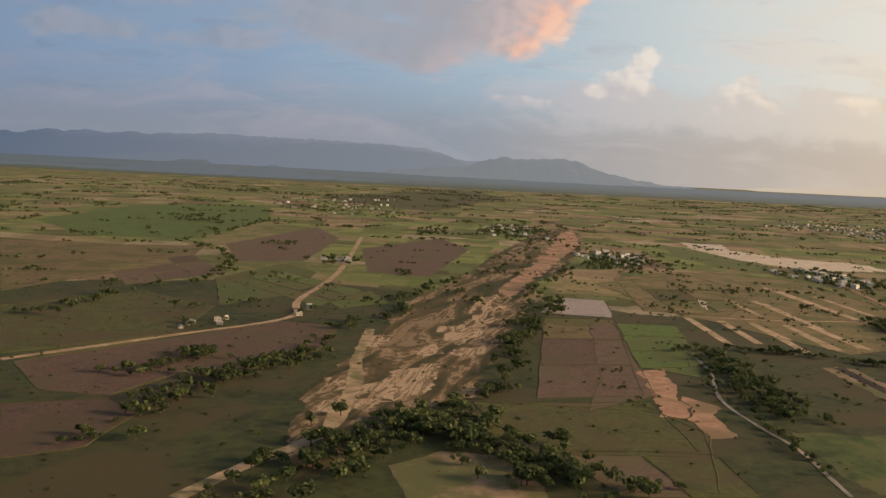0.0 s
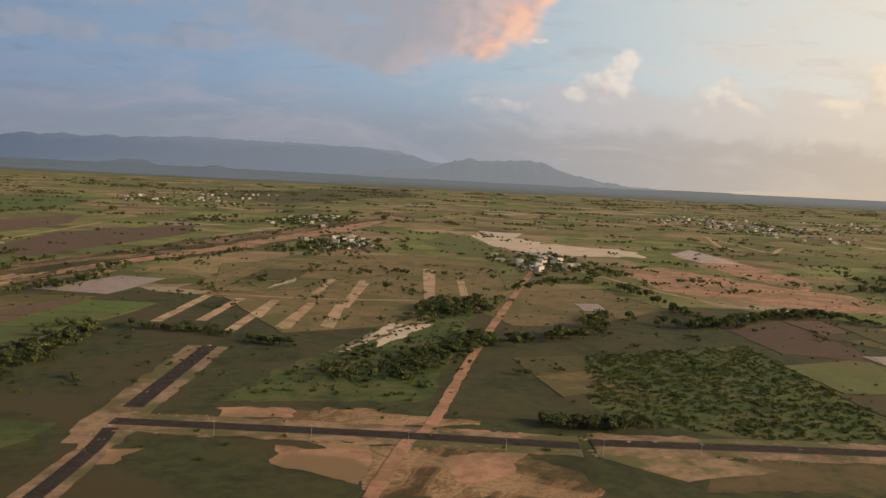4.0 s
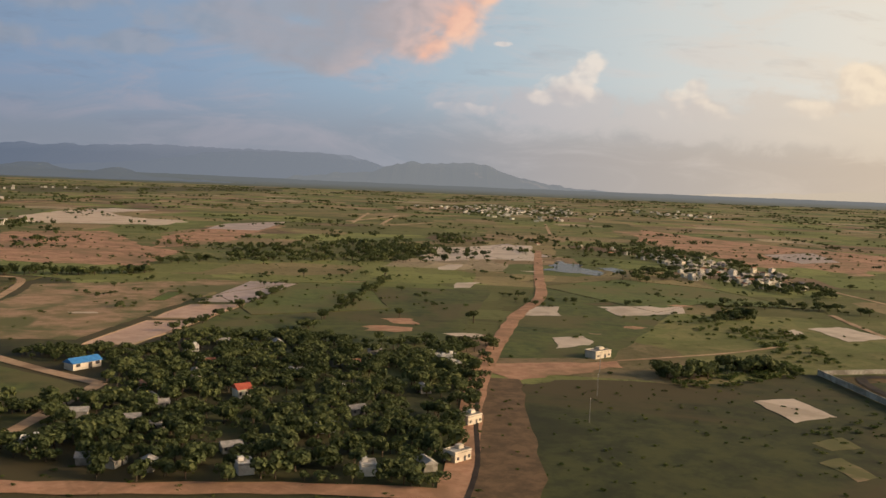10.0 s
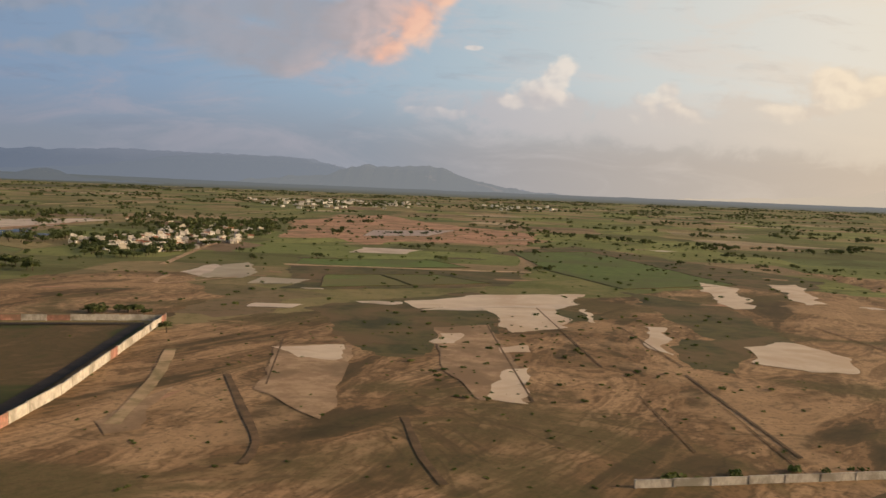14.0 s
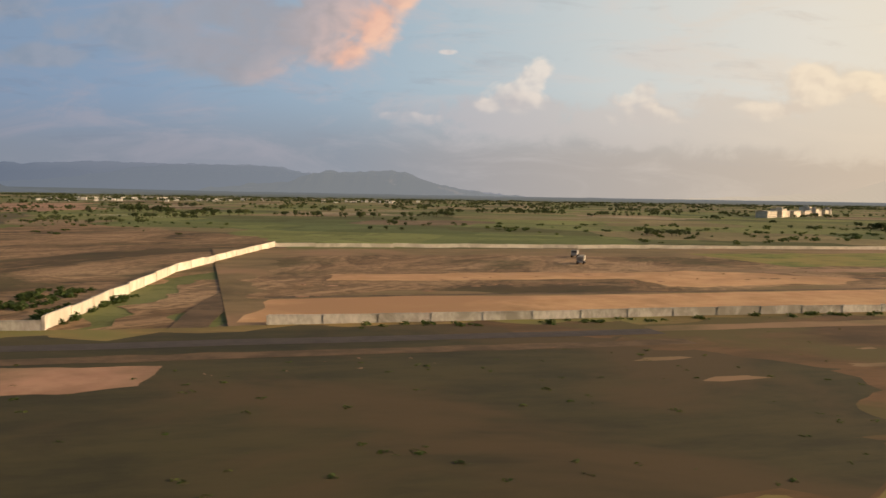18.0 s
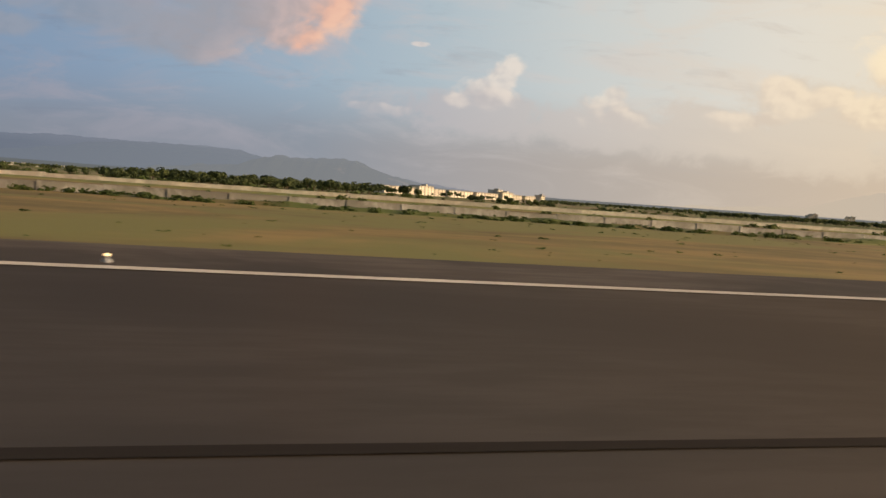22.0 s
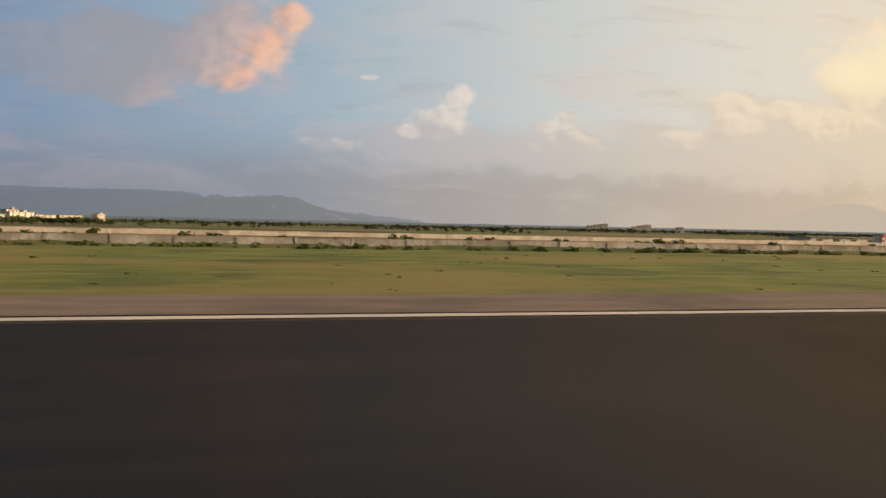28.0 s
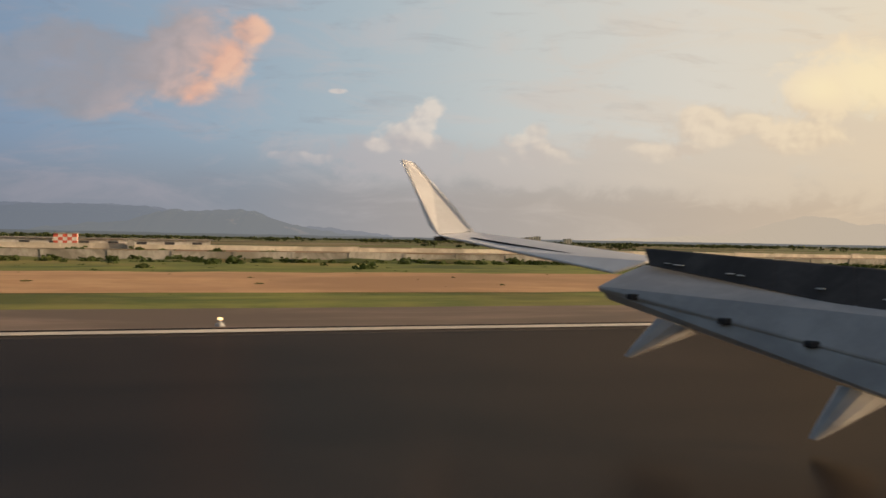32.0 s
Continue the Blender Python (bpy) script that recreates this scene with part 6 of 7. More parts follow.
apron("green_patch", "verge", 0.0845, 1.2, "bright green patch of fresh grass", "verge", (-29.8, 25.6), (-27.6, 23.6), (-26.2, 24.4), (-25.8, 26.6), (-28.6, 27.6))
surf("scar", (0.14, 0.084, 0.044), (0.235, 0.142, 0.082), (0.1, 0.072, 0.03), 1.6, 0.3, sx=0.5, mottle=0.75)
for scar in (((-27.1, 17.9), (-26.3, 17.7), (-25.6, 16.5), (-25.9, 16.1), (-26.6, 16.8)), ((-28.8, 14.5), (-27.7, 14.9), (-27.3, 13.5), (-28.4, 13.4)),
             ((-25.7, 28.7), (-24.1, 29.0), (-24.0, 27.5), (-25.3, 27.2)), ((-25.5, 15.5), (-24.5, 15.5), (-24.7, 15.0), (-25.4, 15.1)),
             ((-24.5, 14.9), (-22.9, 14.8), (-23.2, 14.0), (-24.4, 14.1))):
    apron("bare_scar", "scar", 0.0846, 0.35, "scuffed reddish bare earth in the grass", "earth", *scar)
slab("grass_band", "verge", -20, 200, 60, 76, 0.0825, "olive grass band before the far wall", "verge", 2.0, 1.5)
slab("runway", "asphalt", -38, RUNWAY_END, -11, 9.7, 0.094, "dark worn asphalt runway", "runway", 10)
surf("shoulder_dark", (0.082, 0.065, 0.051), (0.116, 0.093, 0.073), (0.06, 0.048, 0.038), 2.0, 0.2, rough=0.8, spec=0.1, bump=0.12, depth=0.02, sx=0.3)
slab("runway_shoulder_start", "shoulder_dark", -38, 82, 9.3, 11.75, 0.098, "dark asphalt runway shoulder", "runway", 3, 0.05)
slab("runway_shoulder", "shoulder", 82, RUNWAY_END, 9.3, 11.75, 0.098, "paler asphalt runway shoulder", "runway", 3, 0.05)
# dark sheet for tyre rubber, with the aircraft's shadow partly in its colour
slab("rubber_marks", "rubber", 108, RUNWAY_END, -8.5, 8.75, 0.0975, "dark rubber-streaked runway surface, aircraft shade in its tone", "runway", 3, 0.1)
surf("skid", (0.014, 0.011, 0.0085), (0.024, 0.019, 0.015), (0.034, 0.027, 0.02), 1.2, 0.3, rough=0.5, spec=0.04, tint=True, bump=0.06, depth=0.02, sx=0.05)
slab("skid_band", "skid", 24, 52, 4.16, 4.78, 0.0982, "dark tyre rubber band on the runway", "marking", 1.5, 0.05)
slab("skid_streak", "skid", 52, 74, 3.58, 3.69, 0.0982, "thin tyre rubber streak on the runway", "marking", 1.5, 0.02)
slab("edge_line", "runway_paint", -37, RUNWAY_END, 8.96, 9.22, 0.1015, "worn white runway edge line", "marking", 1.5, 0.02)
slab("edge_gutter", "rubber", 110, RUNWAY_END, 9.27, 9.36, 0.1005, "dark joint beside the edge line", "marking", 1.5, 0.03)
for x0, x1, y0, y1 in ((-31.5, -26.5, 7.6, 8.4), (-4.1, 0.5, 4.4, 6.0), (30.5, 43.4, 4.85, 7.85), (55.8, 61.5, 5.0, 6.2)):
    slab("runway_block", "runway_paint", x0, x1, y0, y1, 0.1022, "white painted runway marking block", "marking", 0.8, 0.03)
    slab("runway_block_far", "runway_paint", x0, x1, -y1, -y0, 0.1022, "white painted runway marking block", "marking", 0.8, 0.03)

surf("verge_gold", (0.112, 0.083, 0.0205), (0.182, 0.126, 0.0345), (0.143, 0.09, 0.03), 0.8, 0.12, sx=0.35, mottle=0.6)
apron("verge_edge", "verge_gold", 0.0858, 1.0, "yellowed grass along the runway shoulder", "verge", (-24, 11.9), (56, 11.6), (54, 14.2), (20, 13.6), (0, 14.9), (-20, 13.2))


# cleared strip and turned earth past the middle of the runway
slab("cleared_strip", "plain", 268.5, RUNWAY_END, 14.9, 23.4, 0.092, "levelled orange earth strip in the grass", "earth", 1.2, 0.45)
apron("cleared_start", "plain", 0.0915, 1.1, "ragged start of the levelled earth strip", "earth", (262, 16.8), (271, 15.2), (271, 23), (266, 19.5))
slab("perimeter_road", "road_asphalt", -240, -48, 30.3, 31.5, 0.09, "dark asphalt perimeter road", "road", 4, 0.15)
apron("earth_bank", "dirt", 0.091, 1.2, "heap of orange spoil along the ditch", "earth", (-77, 24.6), (-71, 23.4), (-66.5, 24.2), (-65.8, 26.8), (-71, 27.3), (-76, 26.2))
slab("perimeter_ditch", "ditch", -240, -48, 27.9, 29.0, 0.0905, "overgrown dark ditch", "ditch", 1.2, 0.3)
slab("perimeter_track", "airfield_dry", -48, 40, 30.8, 32.2, 0.0915, "dry dirt track along the wall", "road", 1.5, 0.4)
ribbon_z = LAYER["canal"]
LAYER["canal"] = 0.1
for k in range(60):
    x, y, r = float(RNG.uniform(-52, 46)), float(RNG.uniform(13.5, 31)), float(RNG.uniform(0.15, 0.75))
    rim = [(a, r * float(RNG.uniform(0.5, 1.3))) for a in np.linspace(0, 6.2832, 10)[:-1].tolist()]
    apron("bare_patch", "airfield_dry" if k % 3 else "dirt", 0.0854 + 0.0003 * (k % 9), 0.3, "small bare earth patch in the dry grass", "earth", *[(x + 1.7 * q * math.cos(a), y + 0.55 * q * math.sin(a)) for a, q in rim])


# runway lamps
def make_lamp():
    ob = tagged(new("runway_lamp"), "small lit elevated runway edge lamp", "lamp", "runway edge lamps")
    for name, mat, r, z0, z1 in (("base", "metal_grey", 0.05, 0.0, 0.03), ("stem", "metal_grey", 0.02, 0.03, 0.06)):
        bm = bmesh.new()
        bmesh.ops.create_cone(bm, cap_ends=True, segments=10, radius1=r, radius2=r * 0.8, depth=z1 - z0, matrix=Matrix.Translation((0, 0, (z0 + z1) / 2)))
        part(name, bm, mat, ob)
    bm = bmesh.new()
    bmesh.ops.create_uvsphere(bm, u_segments=10, v_segments=6, radius=0.021, matrix=Matrix.Translation((0, 0, 0.07)) @ Matrix.Diagonal((1.3, 1.3, 0.7, 1)))
    part("glass", bm, "lamp_glow", ob, "glowing warm glass dome")
    return ob


lg = MATS["lamp_glow"] = bpy.data.materials.new("lamp_glow")
t = Tree(lg)
t.bsdf.inputs["Base Color"].default_value = (0.9, 0.8, 0.6, 1)
t.bsdf.inputs["Emission Color"].default_value = (1.0, 0.66, 0.30, 1)
t.bsdf.inputs["Emission Strength"].default_value = 1.8
lamp = make_lamp()
lamp.location = (2.09 - 3 * 12.013, 9.55, 0.018)
for k in range(-2, 34):
    copy_thing(lamp, pose(2.09 + k * 12.013, 9.55, 0.018))


# ---- boundary walls: precast panels between posts ----
PANELS = []
for k in range(3):
    bm = bmesh.new()
    box_into(bm, 0, 0, 0, 1.0, 0.06, 0.5 - 0.03 * (k == 1))
    box_into(bm, 0, 0, 0.5 - 0.03 * (k == 1), 1.0, 0.09, 0.035)
    me = bpy.data.meshes.new("panel")
    bm.to_mesh(me)
    bm.free()
    PANELS.append(me)
bm = bmesh.new()
box_into(bm, 0, 0, 0, 0.1, 0.12, 0.58)
POST = bpy.data.meshes.new("post")
bm.to_mesh(POST)
bm.free()


surf("panel_red", (0.27, 0.13, 0.10), (0.40, 0.21, 0.16), (0.2, 0.12, 0.09), 2.4, 0.5, rough=0.9, vary=0.2, mottle=0.4)


def boundary_wall(name, label, length, material, high, *points, accent=0.0):
    ob = tagged(new(name), label, "wall", kind="structure")
    meshes = []
    for me in PANELS + [POST]:
        m = me.copy()
        m.materials.append(MATS[material])
        meshes.append(m)
    painted = [me.copy() for me in PANELS]
    for m in painted:
        m.materials.append(MATS["panel_red"])
    for a, b in zip(points, points[1:]):
        a, b = Vector((*a, 0)), Vector((*b, 0))
        n = max(1, round((b - a).length / length))
        ang = math.degrees(math.atan2(b.y - a.y, b.x - a.x))
        for i in range(n):
            p = a.lerp(b, (i + 0.5) / n)
            k = RNG.integers(3)
            o = new("panel", painted[k] if RNG.random() < accent else meshes[k])
            o.parent = ob
            o.matrix_basis = pose(p.x, p.y, RNG.normal() * 0.012 - 0.05, 0, RNG.normal() * 0.6, ang) @ Matrix.Diagonal(((b - a).length / n, 1, high, 1))
            q = a.lerp(b, i / n)
            o = new("post", meshes[3])
            o.parent = ob
            o.matrix_basis = pose(q.x, q.y, -0.09, 0, 0, ang) @ Matrix.Diagonal((1, 1, high, 1))


boundary_wall("wall_near", "weathered grey-white concrete boundary wall of panels", 2.0, "wall_panel", 0.78, (-182, 38.2), (-150, 36.2), (-70.5, 35.0))
boundary_wall("wall_along_runway", "weathered grey-white concrete boundary wall of panels", 2.2, "wall_panel", 0.78, (-62.5, 34.9), (60, 34.5), (330, 34.6), (440, 34.6))
boundary_wall("wall_far", "long pale boundary wall beyond the first", 4.0, "plaster_cream", 0.72, (-58, 88.0), (8, 82.5), (140, 66), (260, 64), (440, 62))
boundary_wall("wall_side", "pale boundary wall running away from the runway", 3.0, "plaster_cream", 1.0, (-70.5, 35.0), (-66.5, 60), (-58, 88.0))
boundary_wall("wall_compound", "grey stone-topped compound wall", 2.2, "wall_panel", 1.1, (-272.9, 92.7), (-205.3, 91.2), accent=0.12)
boundary_wall("wall_compound_side", "weathered cream compound wall with some red panels", 2.2, "wall_panel", 1.35, (-205.3, 91.2), (-210.6, 60.3), (-216.5, 38.0), accent=0.16)
boundary_wall("wall_compound_west", "weathered pale compound wall running to the field", 2.2, "wall_panel", 1.3, (-272.9, 92.7), (-278.7, 63.2), (-281, 45))
LAYER["canal"] = ribbon_z
ribbon("canal", 1.0, (-207.6, 89.6), (-212.7, 60), (-218.4, 38))
ribbon("canal", 1.3, (-208.2, 89.0), (-240, 89.9), (-262, 90.2), (-270.0, 88.2), (-275.6, 63), (-278.6, 45))
# low growth and small pale scrapes over the fields
bushes(1300, 0.55, (-420, 95), (-275, 95), (-60, 112), (-60, 300), (-300, 330), (-520, 330))
bushes(900, 0.6, (-760, 120), (-420, 100), (-520, 330), (-800, 330))
bushes(500, 0.3, (-400, 40), (-284, 48), (-274, 90), (-330, 92))
bushes(110, 0.22, (-270, 46), (-220, 40), (-209, 88), (-268, 89))
for k in range(70):
    x, y, r = float(RNG.uniform(-430, -60)), float(RNG.uniform(97, 300)), float(RNG.uniform(0.5, 2.2))
    rim = [(a, r * float(RNG.uniform(0.5, 1.4))) for a in np.linspace(0, 6.2832, 11)[:-1].tolist()]
    field(("dry", "dirt", "white", "sward")[k % 4], *[(x + 1.6 * q * math.cos(a), y + q * math.sin(a)) for a, q in rim])
# growth at the foot of the walls
bushes(340, 0.34, (-60, 33.4), (120, 33.2), (120, 34.2), (-60, 34.4))
bushes(1900, 0.36, (60, 32.2), (340, 32.0), (340, 34.3), (60, 34.2))


def grass_bank(x0, x1, y, high, wide):
    """A low uneven bank of rough grass along the wall's foot."""
    verts, faces, n = [], [], int((x1 - x0) / 0.8)
    for i in range(n + 1):
        x = x0 + (x1 - x0) * i / n
        q = Vector((x * 0.35, y, 2.0))
        k = 0.75 + 0.5 * noise.noise(q) + 0.3 * noise.noise(q * 3.1)
        end = min(1.0, (x - x0) / 6, (x1 - x) / 6)
        for v, f in ((-1.0, 0.0), (-0.55, 0.35), (-0.1, 0.9), (0.3, 1.0), (1.0, 0.9)):
            w = 0.15 * noise.noise(Vector((x * 0.8, v, 7)))
            verts.append((x, y + v * wide + w, BASE + 0.002 + f * high * max(k, 0.2) * end))
    for i in range(n):
        for j in range(4):
            a = i * 5 + j
            faces.append((a, a + 5, a + 6, a + 1))
    tagged(new("grass_bank", mesh_of("grass_bank", verts, faces, ["verge_scrub"])), "low bank of rough green grass along the wall", "bank", kind="structure")


surf("verge_scrub", (0.066, 0.0864, 0.0192), (0.12, 0.1344, 0.0312), (0.156, 0.12, 0.0432), 0.9, 0.2, sx=0.6, mottle=0.7)
grass_bank(56, 445, 33.3, 0.27, 1.1)
bushes(2200, 0.15, (100, 12.4), (400, 12.4), (400, 32), (46, 32))
bushes(1100, 0.15, (-45, 12.4), (100, 12.4), (100, 32), (-45, 32))
bushes(900, 0.17, (-130, 12.4), (-45, 12.4), (-45, 28), (-130, 28))
bushes(90, 0.45, (240, 25.5), (440, 25.5), (440, 33.5), (240, 33.5))
bushes(120, 0.8, (-180, 29.5), (-72, 28.4), (-72, 30.6), (-180, 32.0))
bushes(60, 0.6, (-180, 38.6), (-76, 35.4), (-76, 36.2), (-180, 39.5))
bushes(160, 0.6, (40, 46), (300, 44), (300, 60), (40, 62))
bushes(200, 0.9, (-20, 92), (120, 90), (160, 150), (-20, 170))


# ---- things on the airfield and beyond ----
def truck(x, y, rot, cab):
    ob = tagged(new("dump_truck"), "dusty dump truck on the earthworks", "truck", "dump trucks")
    ob.matrix_world = pose(x, y, 0.005, 0, 0, rot) @ Matrix.Scale(0.55, 4)
    boxes("chassis", "metal_grey", ob, (0, 0, 0.28, 2.9, 0.7, 0.14))
    cab_part = boxes("cab", cab, ob, (1.15, 0, 0.34, 0.7, 0.95, 0.85), bevel=0.05)
    boxes("windscreen", "opening", cab_part, (1.5, 0, 0.78, 0.03, 0.8, 0.32))
    boxes("dump_body", "concrete", ob, (-0.35, 0, 0.44, 2.1, 1.0, 0.62), bevel=0.03)
    for wx in (1.1, -0.5, -1.05):
        for wy in (-0.42, 0.42):
            bm = bmesh.new()
            bmesh.ops.create_cone(bm, cap_ends=True, segments=14, radius1=0.24, radius2=0.24, depth=0.2, matrix=pose(wx, wy, 0.24, 90))
            wheel = part("wheel", bm, "rubber", ob)
            boxes("hub", "metal_grey", wheel, (wx, wy * 1.25, 0.18, 0.12, 0.02, 0.12))


truck(-36.2, 64.2, 60, "plaster_cream")
truck(-33.4, 71.7, 240, "metal_grey")


def apartment_block(x, y, w, d, storeys, rot):
    ob = tagged(new("apartment_block"), "long cream apartment block in evening sun", "building", "apartment blocks")
    ob.matrix_world = pose(x, y, BASE, 0, 0, rot)
    h = storeys * 0.72
    boxes("wall", "plaster_cream", ob, (0, 0, 0, w, d, h))
    boxes("roof", "concrete", ob, (0, 0, h, w + 0.2, d + 0.2, 0.16))
    if storeys > 3:
        boxes("stair_tower", "plaster_cream", ob, (w * 0.2, 0, h + 0.16, w * 0.12, d * 0.5, 0.5))
    n = max(3, int(w / 1.7))
    me = None
    for i in range(n):
        for k in range(storeys):
            bx = -w / 2 + (i + 0.5) * w / n
            if me is None:
                o = boxes("window", "opening", ob, (0, 0, 0, 0.5, 0.08, 0.4))
                me = o.data
            else:
                o = new("window", me)
                o.parent = ob
            o.location = (bx, -d / 2, k * 0.72 + 0.2)


for i in range(11):
    f = i / 10
    apartment_block(121 + 66 * f, 262 + 54 * f + (i % 2) * 1.5, 8.4, 4.0, 4 if i in (2, 8) else 3, 39 + (i % 3) * 2)
apartment_block(171, 306, 4, 4, 5, 40)
apartment_block(196, 324, 3, 3, 4, 40)
for i in range(7):
    apartment_block(480 + i * 11, 520 + (i % 3) * 12, 5.0, 4.0, 5 + i % 3, -15)

# signal hut painted in squares and the long low store beside it
hut = tagged(new("signal_hut"), "small hut painted in red and white squares", "hut")
hut.location = (284.0, 67.8, 0)
for i in range(5):
    for k in range(4):
        mat = "paint_red" if (i + k) % 2 else "plaster_white"
        boxes("wall_square", mat, hut, (-0.6 + i * 0.3, -0.6, k * 0.24, 0.3, 0.08, 0.24))
for k in range(4):
    for j in range(4):
        boxes("wall_square", "paint_red" if (j + k) % 2 else "plaster_white", hut, (0.71, -0.45 + j * 0.3, k * 0.24, 0.08, 0.3, 0.24))
boxes("core", "plaster_white", hut, (0, 0, 0, 1.3, 1.1, 0.94))
boxes("roof", "concrete", hut, (0, 0, 0.96, 1.6, 1.4, 0.06))
store = tagged(new("store_building"), "long low white store with a flat roof", "building")
store.location = (286.0, 72.0, 0)
boxes("wall", "plaster_white", store, (0, 0, 0, 16, 3.0, 0.62))
boxes("roof", "roof_grey", store, (0, 0, 0.62, 16.4, 3.4, 0.07))
for i in range(8):
    boxes("window", "opening", store, (-7 + i * 2, -1.5, 0.2, 0.7, 0.06, 0.25))
gate = tagged(new("gate_pillar"), "square concrete pillar by the far wall", "pillar")
gate.location = (288.4, 63.4, 0)
boxes("shaft", "concrete", gate, (0, 0, 0, 0.45, 0.45, 0.62))
boxes("cap", "concrete", gate, (0, 0, 0.62, 0.56, 0.56, 0.06))

# striped marker mast on its painted ring
mast = tagged(new("marker_mast"), "red and white banded marker mast", "mast")
mast.location = (30.5, 60.0, 0)
for k in range(5):
    boxes("band", "paint_red" if k % 2 else "plaster_white", mast, (0, 0, k * 0.26, 0.42 - k * 0.04, 0.42 - k * 0.04, 0.26))
bm = bmesh.new()
ring = [(Vector((math.cos(a) * r, math.sin(a) * r * 0.8, 0.01 + (0.04 if r == 1.6 else 0))), r) for a in np.linspace(0, 6.283, 41)[:-1] for r in (1.5, 1.6, 1.7)]
vs = [bm.verts.new(p) for p, _ in ring]
for i in range(40):
    for k in range(2):
        a, b = i * 3 + k, (i + 1) % 40 * 3 + k
        bm.faces.new((vs[a], vs[b], vs[b + 1], vs[a + 1]))
ob = part("painted_ring", bm, "plaster_white", None)
ob.location = (31.2, 29.5, 0)
tagged(ob, "white painted low ring on the grass", "ring")

# village houses that stand out
blue = make_house(4.2, 2.0, 0.95, "plaster_cream", "roof_blue", False, "pale house with a bright blue sheet roof")
blue.matrix_world = pose(-359.7, 105.0, BASE, 0, 0, 42) @ Matrix.Scale(0.85, 4)
red = make_house(1.8, 2.0, 1.2, "plaster_cream", "roof_red", False, "small house with a bright red roof")
red.matrix_world = pose(-343.0, 89.8, BASE, 0, 0, 20) @ Matrix.Scale(0.8, 4)
shed = make_house(5.0, 3.0, 1.4, "plaster_cream", "roof_grey", True, "long cream farm shed with a pale flat roof")
shed.matrix_world = pose(-296.5, 106.0, BASE, 0, 0, 25) @ Matrix.Scale(0.62, 4)
for k, x, y, turn in ((0, -359.9, 75.1, 4), (0, -343.8, 66.7, 100), (3, -341.8, 102.9, 20), (3, -344.2, 117.8, 5), (3, -353.2, 69.7, 60), (3, -350.8, 78.8, 0), (1, -327.1, 67.1, 30), (1, -322.9, 77.4, 30)):
    put_house(k, x, y, turn)

# rubble thrown up along the canal's banks
def rubble(name, label, material, n, spread, size, *points):
    line, g = spline(points, 1.0), np.random.default_rng(len(points) * 31 + n)
    verts, faces = [], []
    for i in range(n):
        p = line[int(g.integers(len(line)))]
        x, y = p.x + g.normal() * 0.6, p.y + float(g.choice([-1, 1])) * spread * (0.55 + 0.75 * g.random())
        r, h, a0 = size * (0.3 + 1.1 * g.random() ** 2), size * (0.03 + 0.12 * g.random()), g.random() * 6.28
        k = len(verts)
        verts += [(x + r * (0.7 + 0.6 * g.random()) * math.cos(a0 + a), y + 0.7 * r * (0.7 + 0.6 * g.random()) * math.sin(a0 + a), BASE + 0.01) for a in (0, 1.05, 2.1, 3.14, 4.2, 5.24)]
        verts += [(x + r * 0.35 * math.cos(a0 + a), y + r * 0.3 * math.sin(a0 + a), BASE + 0.03 + h * (0.7 + 0.5 * g.random())) for a in (0.4, 2.5, 4.6)]
        for f in ((0, 1, 6), (1, 2, 7, 6), (2, 3, 7), (3, 4, 8, 7), (4, 5, 8), (5, 0, 6, 8), (6, 7, 8)):
            faces.append(tuple(k + q for q in f))
    tagged(new(name, mesh_of(name, verts, faces, [material])), label, "rubble", kind="stuff")


rubble("rubble_heaps", "pale rubble and spoil heaps along the canal", "dirt", 420, 3.8, 0.8, (-586, 127.5), (-552, 117.8), (-523, 109), (-483, 100), (-458, 92), (-443, 85))
rubble("rubble_heaps_side", "pale rubble and spoil heaps along the canal", "strip", 160, 2.8, 0.5, (-572, 178), (-584, 133), (-588, 112))
rubble("earth_heaps", "low orange earth heaps on the building site", "dirt", 90, 2.6, 0.7, (-61, 47), (-50, 50), (-38, 52), (-26, 53), (-14, 52))
rubble("spoil_heaps", "low brown spoil heaps beside the perimeter road", "dirt", 90, 0.6, 0.45, (-84, 26.4), (-74, 25.6), (-64, 26.2), (-54, 27.4))

# poles along the canal
pole = tagged(new("power_pole"), "slim grey concrete power pole", "pole", "power poles")
bm = bmesh.new()
bmesh.ops.create_cone(bm, cap_ends=True, segments=8, radius1=0.055, radius2=0.03, depth=4.0, matrix=Matrix.Translation((0, 0, 2.0)))
part("shaft", bm, "metal_grey", pole)
arm = boxes("crossarm", "metal_grey", pole, (0, 0, 3.6, 0.9, 0.07, 0.07))
for k in (-0.4, 0.0, 0.4):
    boxes("insulator", "plaster_white", arm, (k, 0, 3.67, 0.06, 0.06, 0.12))
pole.location = (-572, 118.5, BASE)
pole.scale = (0.62, 0.62, 0.62)
for k in range(1, 12):
    copy_thing(pole, pose(-572 + k * 12.5, 118.5 - k * 3.6, BASE, 0, 0, -16))
for x, y in ((-300.5, 97.0), (-306.0, 86.0), (-311.5, 76)):
    copy_thing(pole, pose(x, y, BASE, 0, 0, 60))


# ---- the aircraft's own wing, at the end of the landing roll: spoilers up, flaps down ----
surf("wing_white", (0.74, 0.72, 0.70), (0.80, 0.78, 0.76), (0.70, 0.68, 0.66), 6.0, 1.5, rough=0.38, spec=0.45, bump=0.02, depth=0.01)
surf("flap_grey", (0.36, 0.35, 0.345), (0.43, 0.42, 0.41), (0.30, 0.29, 0.285), 5.0, 1.2, rough=0.42, spec=0.4, bump=0.03, depth=0.01)
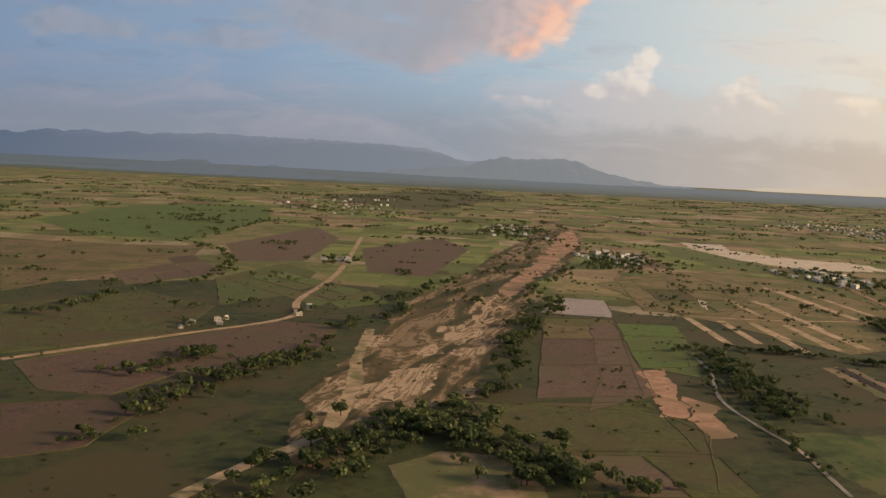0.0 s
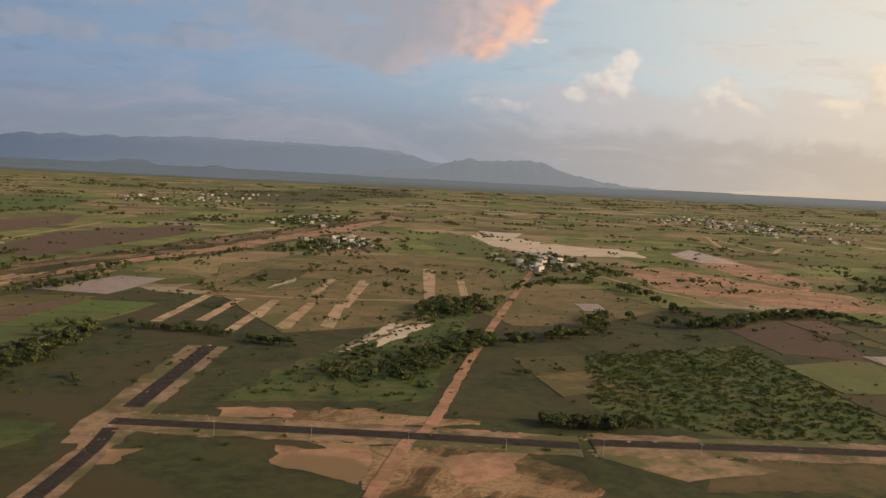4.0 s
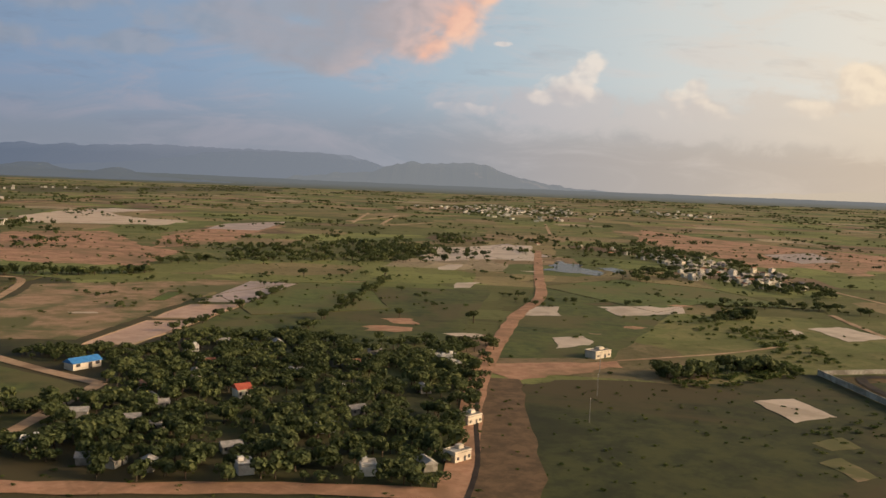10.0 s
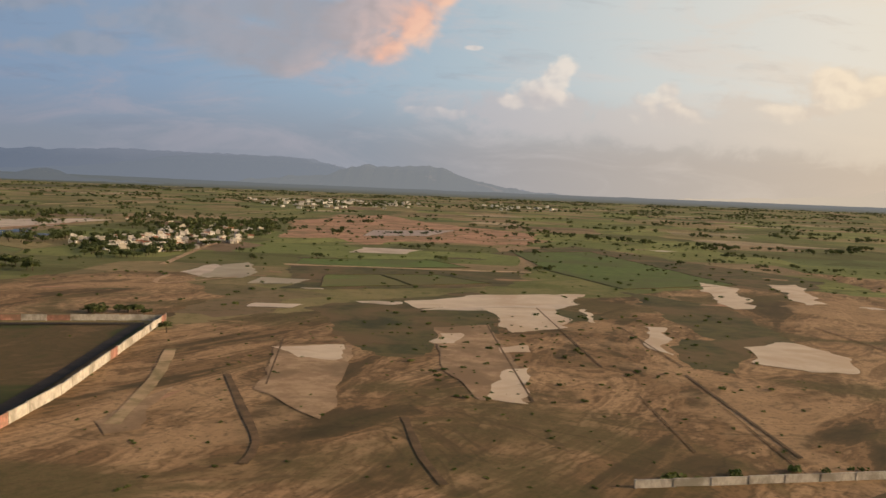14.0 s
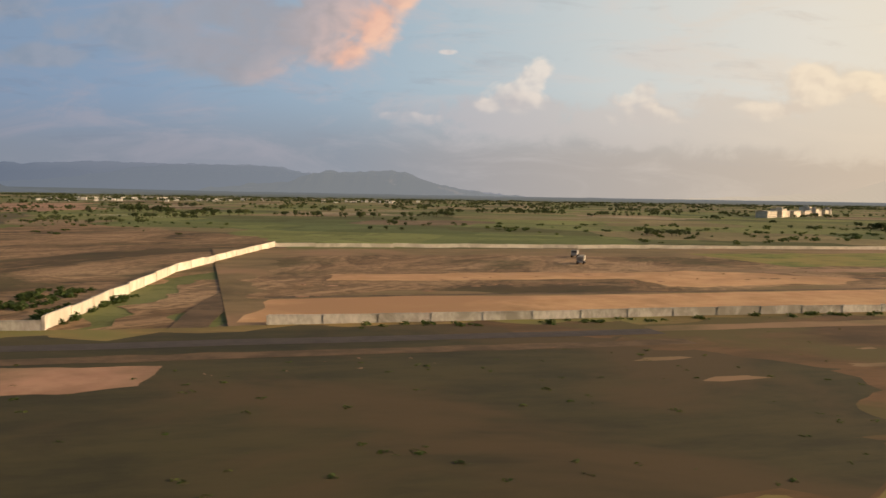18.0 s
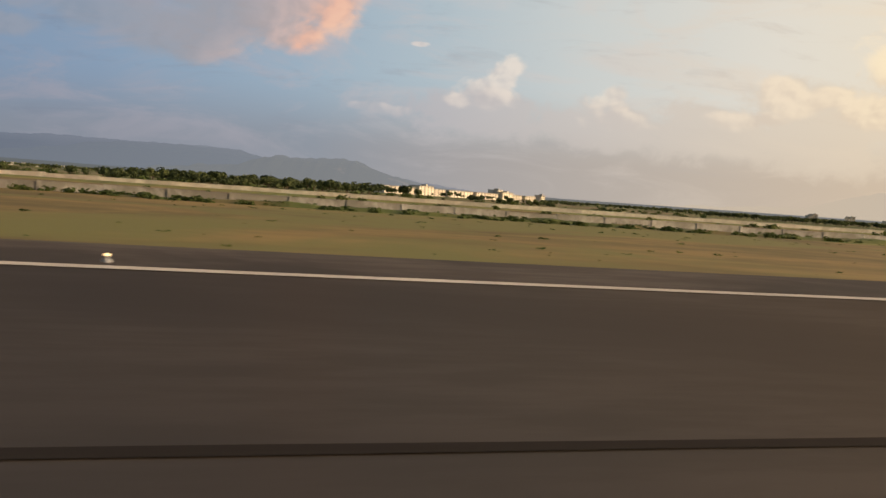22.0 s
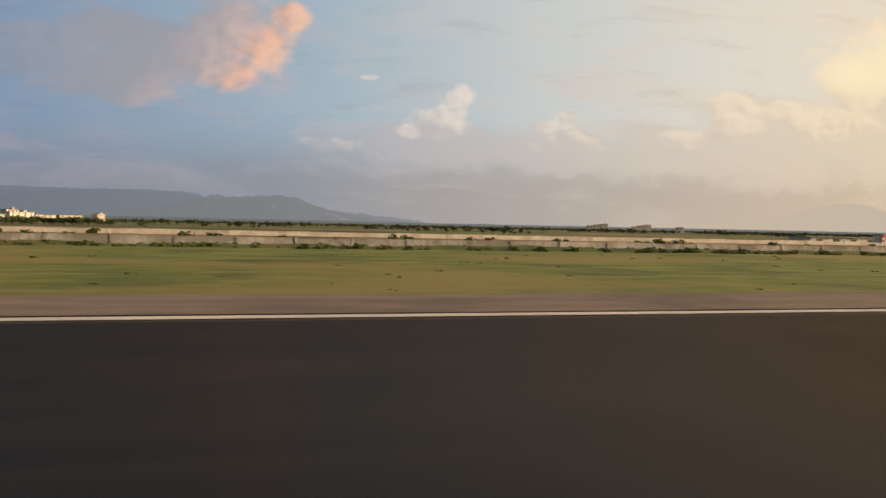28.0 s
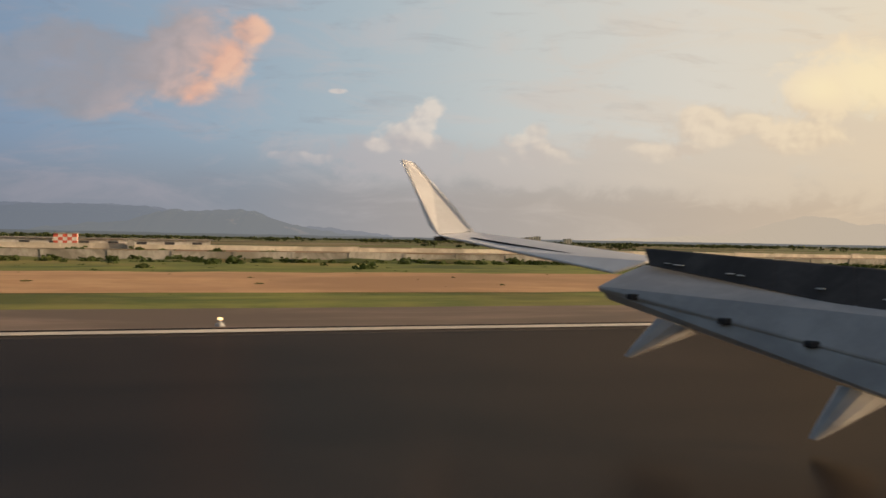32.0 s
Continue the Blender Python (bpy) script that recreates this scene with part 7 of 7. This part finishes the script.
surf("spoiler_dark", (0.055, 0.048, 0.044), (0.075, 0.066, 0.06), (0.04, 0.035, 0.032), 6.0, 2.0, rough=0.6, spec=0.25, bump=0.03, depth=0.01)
surf("seal_dark", (0.02, 0.02, 0.022), (0.03, 0.03, 0.032), None, 5.0, rough=0.7)
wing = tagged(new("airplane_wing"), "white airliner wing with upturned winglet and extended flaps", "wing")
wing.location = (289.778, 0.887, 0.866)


def plate(name, material, parent, thick, *top, label="", bevel=0.006):
    """A flat panel with thickness: its outline and the same outline shifted by thick."""
    bm = bmesh.new()
    up = [bm.verts.new(p) for p in top]
    down = [bm.verts.new(Vector(p) + Vector(thick)) for p in top]
    bm.faces.new(up), bm.faces.new(down[::-1])
    for i in range(len(top)):
        k = (i + 1) % len(top)
        bm.faces.new((up[k], up[i], down[i], down[k]))
    bmesh.ops.recalc_face_normals(bm, faces=bm.faces[:])
    return part(name, bm, material, parent, label, bevel)


def along(a, b, f):
    return tuple(p + (q - p) * f for p, q in zip(a, b))


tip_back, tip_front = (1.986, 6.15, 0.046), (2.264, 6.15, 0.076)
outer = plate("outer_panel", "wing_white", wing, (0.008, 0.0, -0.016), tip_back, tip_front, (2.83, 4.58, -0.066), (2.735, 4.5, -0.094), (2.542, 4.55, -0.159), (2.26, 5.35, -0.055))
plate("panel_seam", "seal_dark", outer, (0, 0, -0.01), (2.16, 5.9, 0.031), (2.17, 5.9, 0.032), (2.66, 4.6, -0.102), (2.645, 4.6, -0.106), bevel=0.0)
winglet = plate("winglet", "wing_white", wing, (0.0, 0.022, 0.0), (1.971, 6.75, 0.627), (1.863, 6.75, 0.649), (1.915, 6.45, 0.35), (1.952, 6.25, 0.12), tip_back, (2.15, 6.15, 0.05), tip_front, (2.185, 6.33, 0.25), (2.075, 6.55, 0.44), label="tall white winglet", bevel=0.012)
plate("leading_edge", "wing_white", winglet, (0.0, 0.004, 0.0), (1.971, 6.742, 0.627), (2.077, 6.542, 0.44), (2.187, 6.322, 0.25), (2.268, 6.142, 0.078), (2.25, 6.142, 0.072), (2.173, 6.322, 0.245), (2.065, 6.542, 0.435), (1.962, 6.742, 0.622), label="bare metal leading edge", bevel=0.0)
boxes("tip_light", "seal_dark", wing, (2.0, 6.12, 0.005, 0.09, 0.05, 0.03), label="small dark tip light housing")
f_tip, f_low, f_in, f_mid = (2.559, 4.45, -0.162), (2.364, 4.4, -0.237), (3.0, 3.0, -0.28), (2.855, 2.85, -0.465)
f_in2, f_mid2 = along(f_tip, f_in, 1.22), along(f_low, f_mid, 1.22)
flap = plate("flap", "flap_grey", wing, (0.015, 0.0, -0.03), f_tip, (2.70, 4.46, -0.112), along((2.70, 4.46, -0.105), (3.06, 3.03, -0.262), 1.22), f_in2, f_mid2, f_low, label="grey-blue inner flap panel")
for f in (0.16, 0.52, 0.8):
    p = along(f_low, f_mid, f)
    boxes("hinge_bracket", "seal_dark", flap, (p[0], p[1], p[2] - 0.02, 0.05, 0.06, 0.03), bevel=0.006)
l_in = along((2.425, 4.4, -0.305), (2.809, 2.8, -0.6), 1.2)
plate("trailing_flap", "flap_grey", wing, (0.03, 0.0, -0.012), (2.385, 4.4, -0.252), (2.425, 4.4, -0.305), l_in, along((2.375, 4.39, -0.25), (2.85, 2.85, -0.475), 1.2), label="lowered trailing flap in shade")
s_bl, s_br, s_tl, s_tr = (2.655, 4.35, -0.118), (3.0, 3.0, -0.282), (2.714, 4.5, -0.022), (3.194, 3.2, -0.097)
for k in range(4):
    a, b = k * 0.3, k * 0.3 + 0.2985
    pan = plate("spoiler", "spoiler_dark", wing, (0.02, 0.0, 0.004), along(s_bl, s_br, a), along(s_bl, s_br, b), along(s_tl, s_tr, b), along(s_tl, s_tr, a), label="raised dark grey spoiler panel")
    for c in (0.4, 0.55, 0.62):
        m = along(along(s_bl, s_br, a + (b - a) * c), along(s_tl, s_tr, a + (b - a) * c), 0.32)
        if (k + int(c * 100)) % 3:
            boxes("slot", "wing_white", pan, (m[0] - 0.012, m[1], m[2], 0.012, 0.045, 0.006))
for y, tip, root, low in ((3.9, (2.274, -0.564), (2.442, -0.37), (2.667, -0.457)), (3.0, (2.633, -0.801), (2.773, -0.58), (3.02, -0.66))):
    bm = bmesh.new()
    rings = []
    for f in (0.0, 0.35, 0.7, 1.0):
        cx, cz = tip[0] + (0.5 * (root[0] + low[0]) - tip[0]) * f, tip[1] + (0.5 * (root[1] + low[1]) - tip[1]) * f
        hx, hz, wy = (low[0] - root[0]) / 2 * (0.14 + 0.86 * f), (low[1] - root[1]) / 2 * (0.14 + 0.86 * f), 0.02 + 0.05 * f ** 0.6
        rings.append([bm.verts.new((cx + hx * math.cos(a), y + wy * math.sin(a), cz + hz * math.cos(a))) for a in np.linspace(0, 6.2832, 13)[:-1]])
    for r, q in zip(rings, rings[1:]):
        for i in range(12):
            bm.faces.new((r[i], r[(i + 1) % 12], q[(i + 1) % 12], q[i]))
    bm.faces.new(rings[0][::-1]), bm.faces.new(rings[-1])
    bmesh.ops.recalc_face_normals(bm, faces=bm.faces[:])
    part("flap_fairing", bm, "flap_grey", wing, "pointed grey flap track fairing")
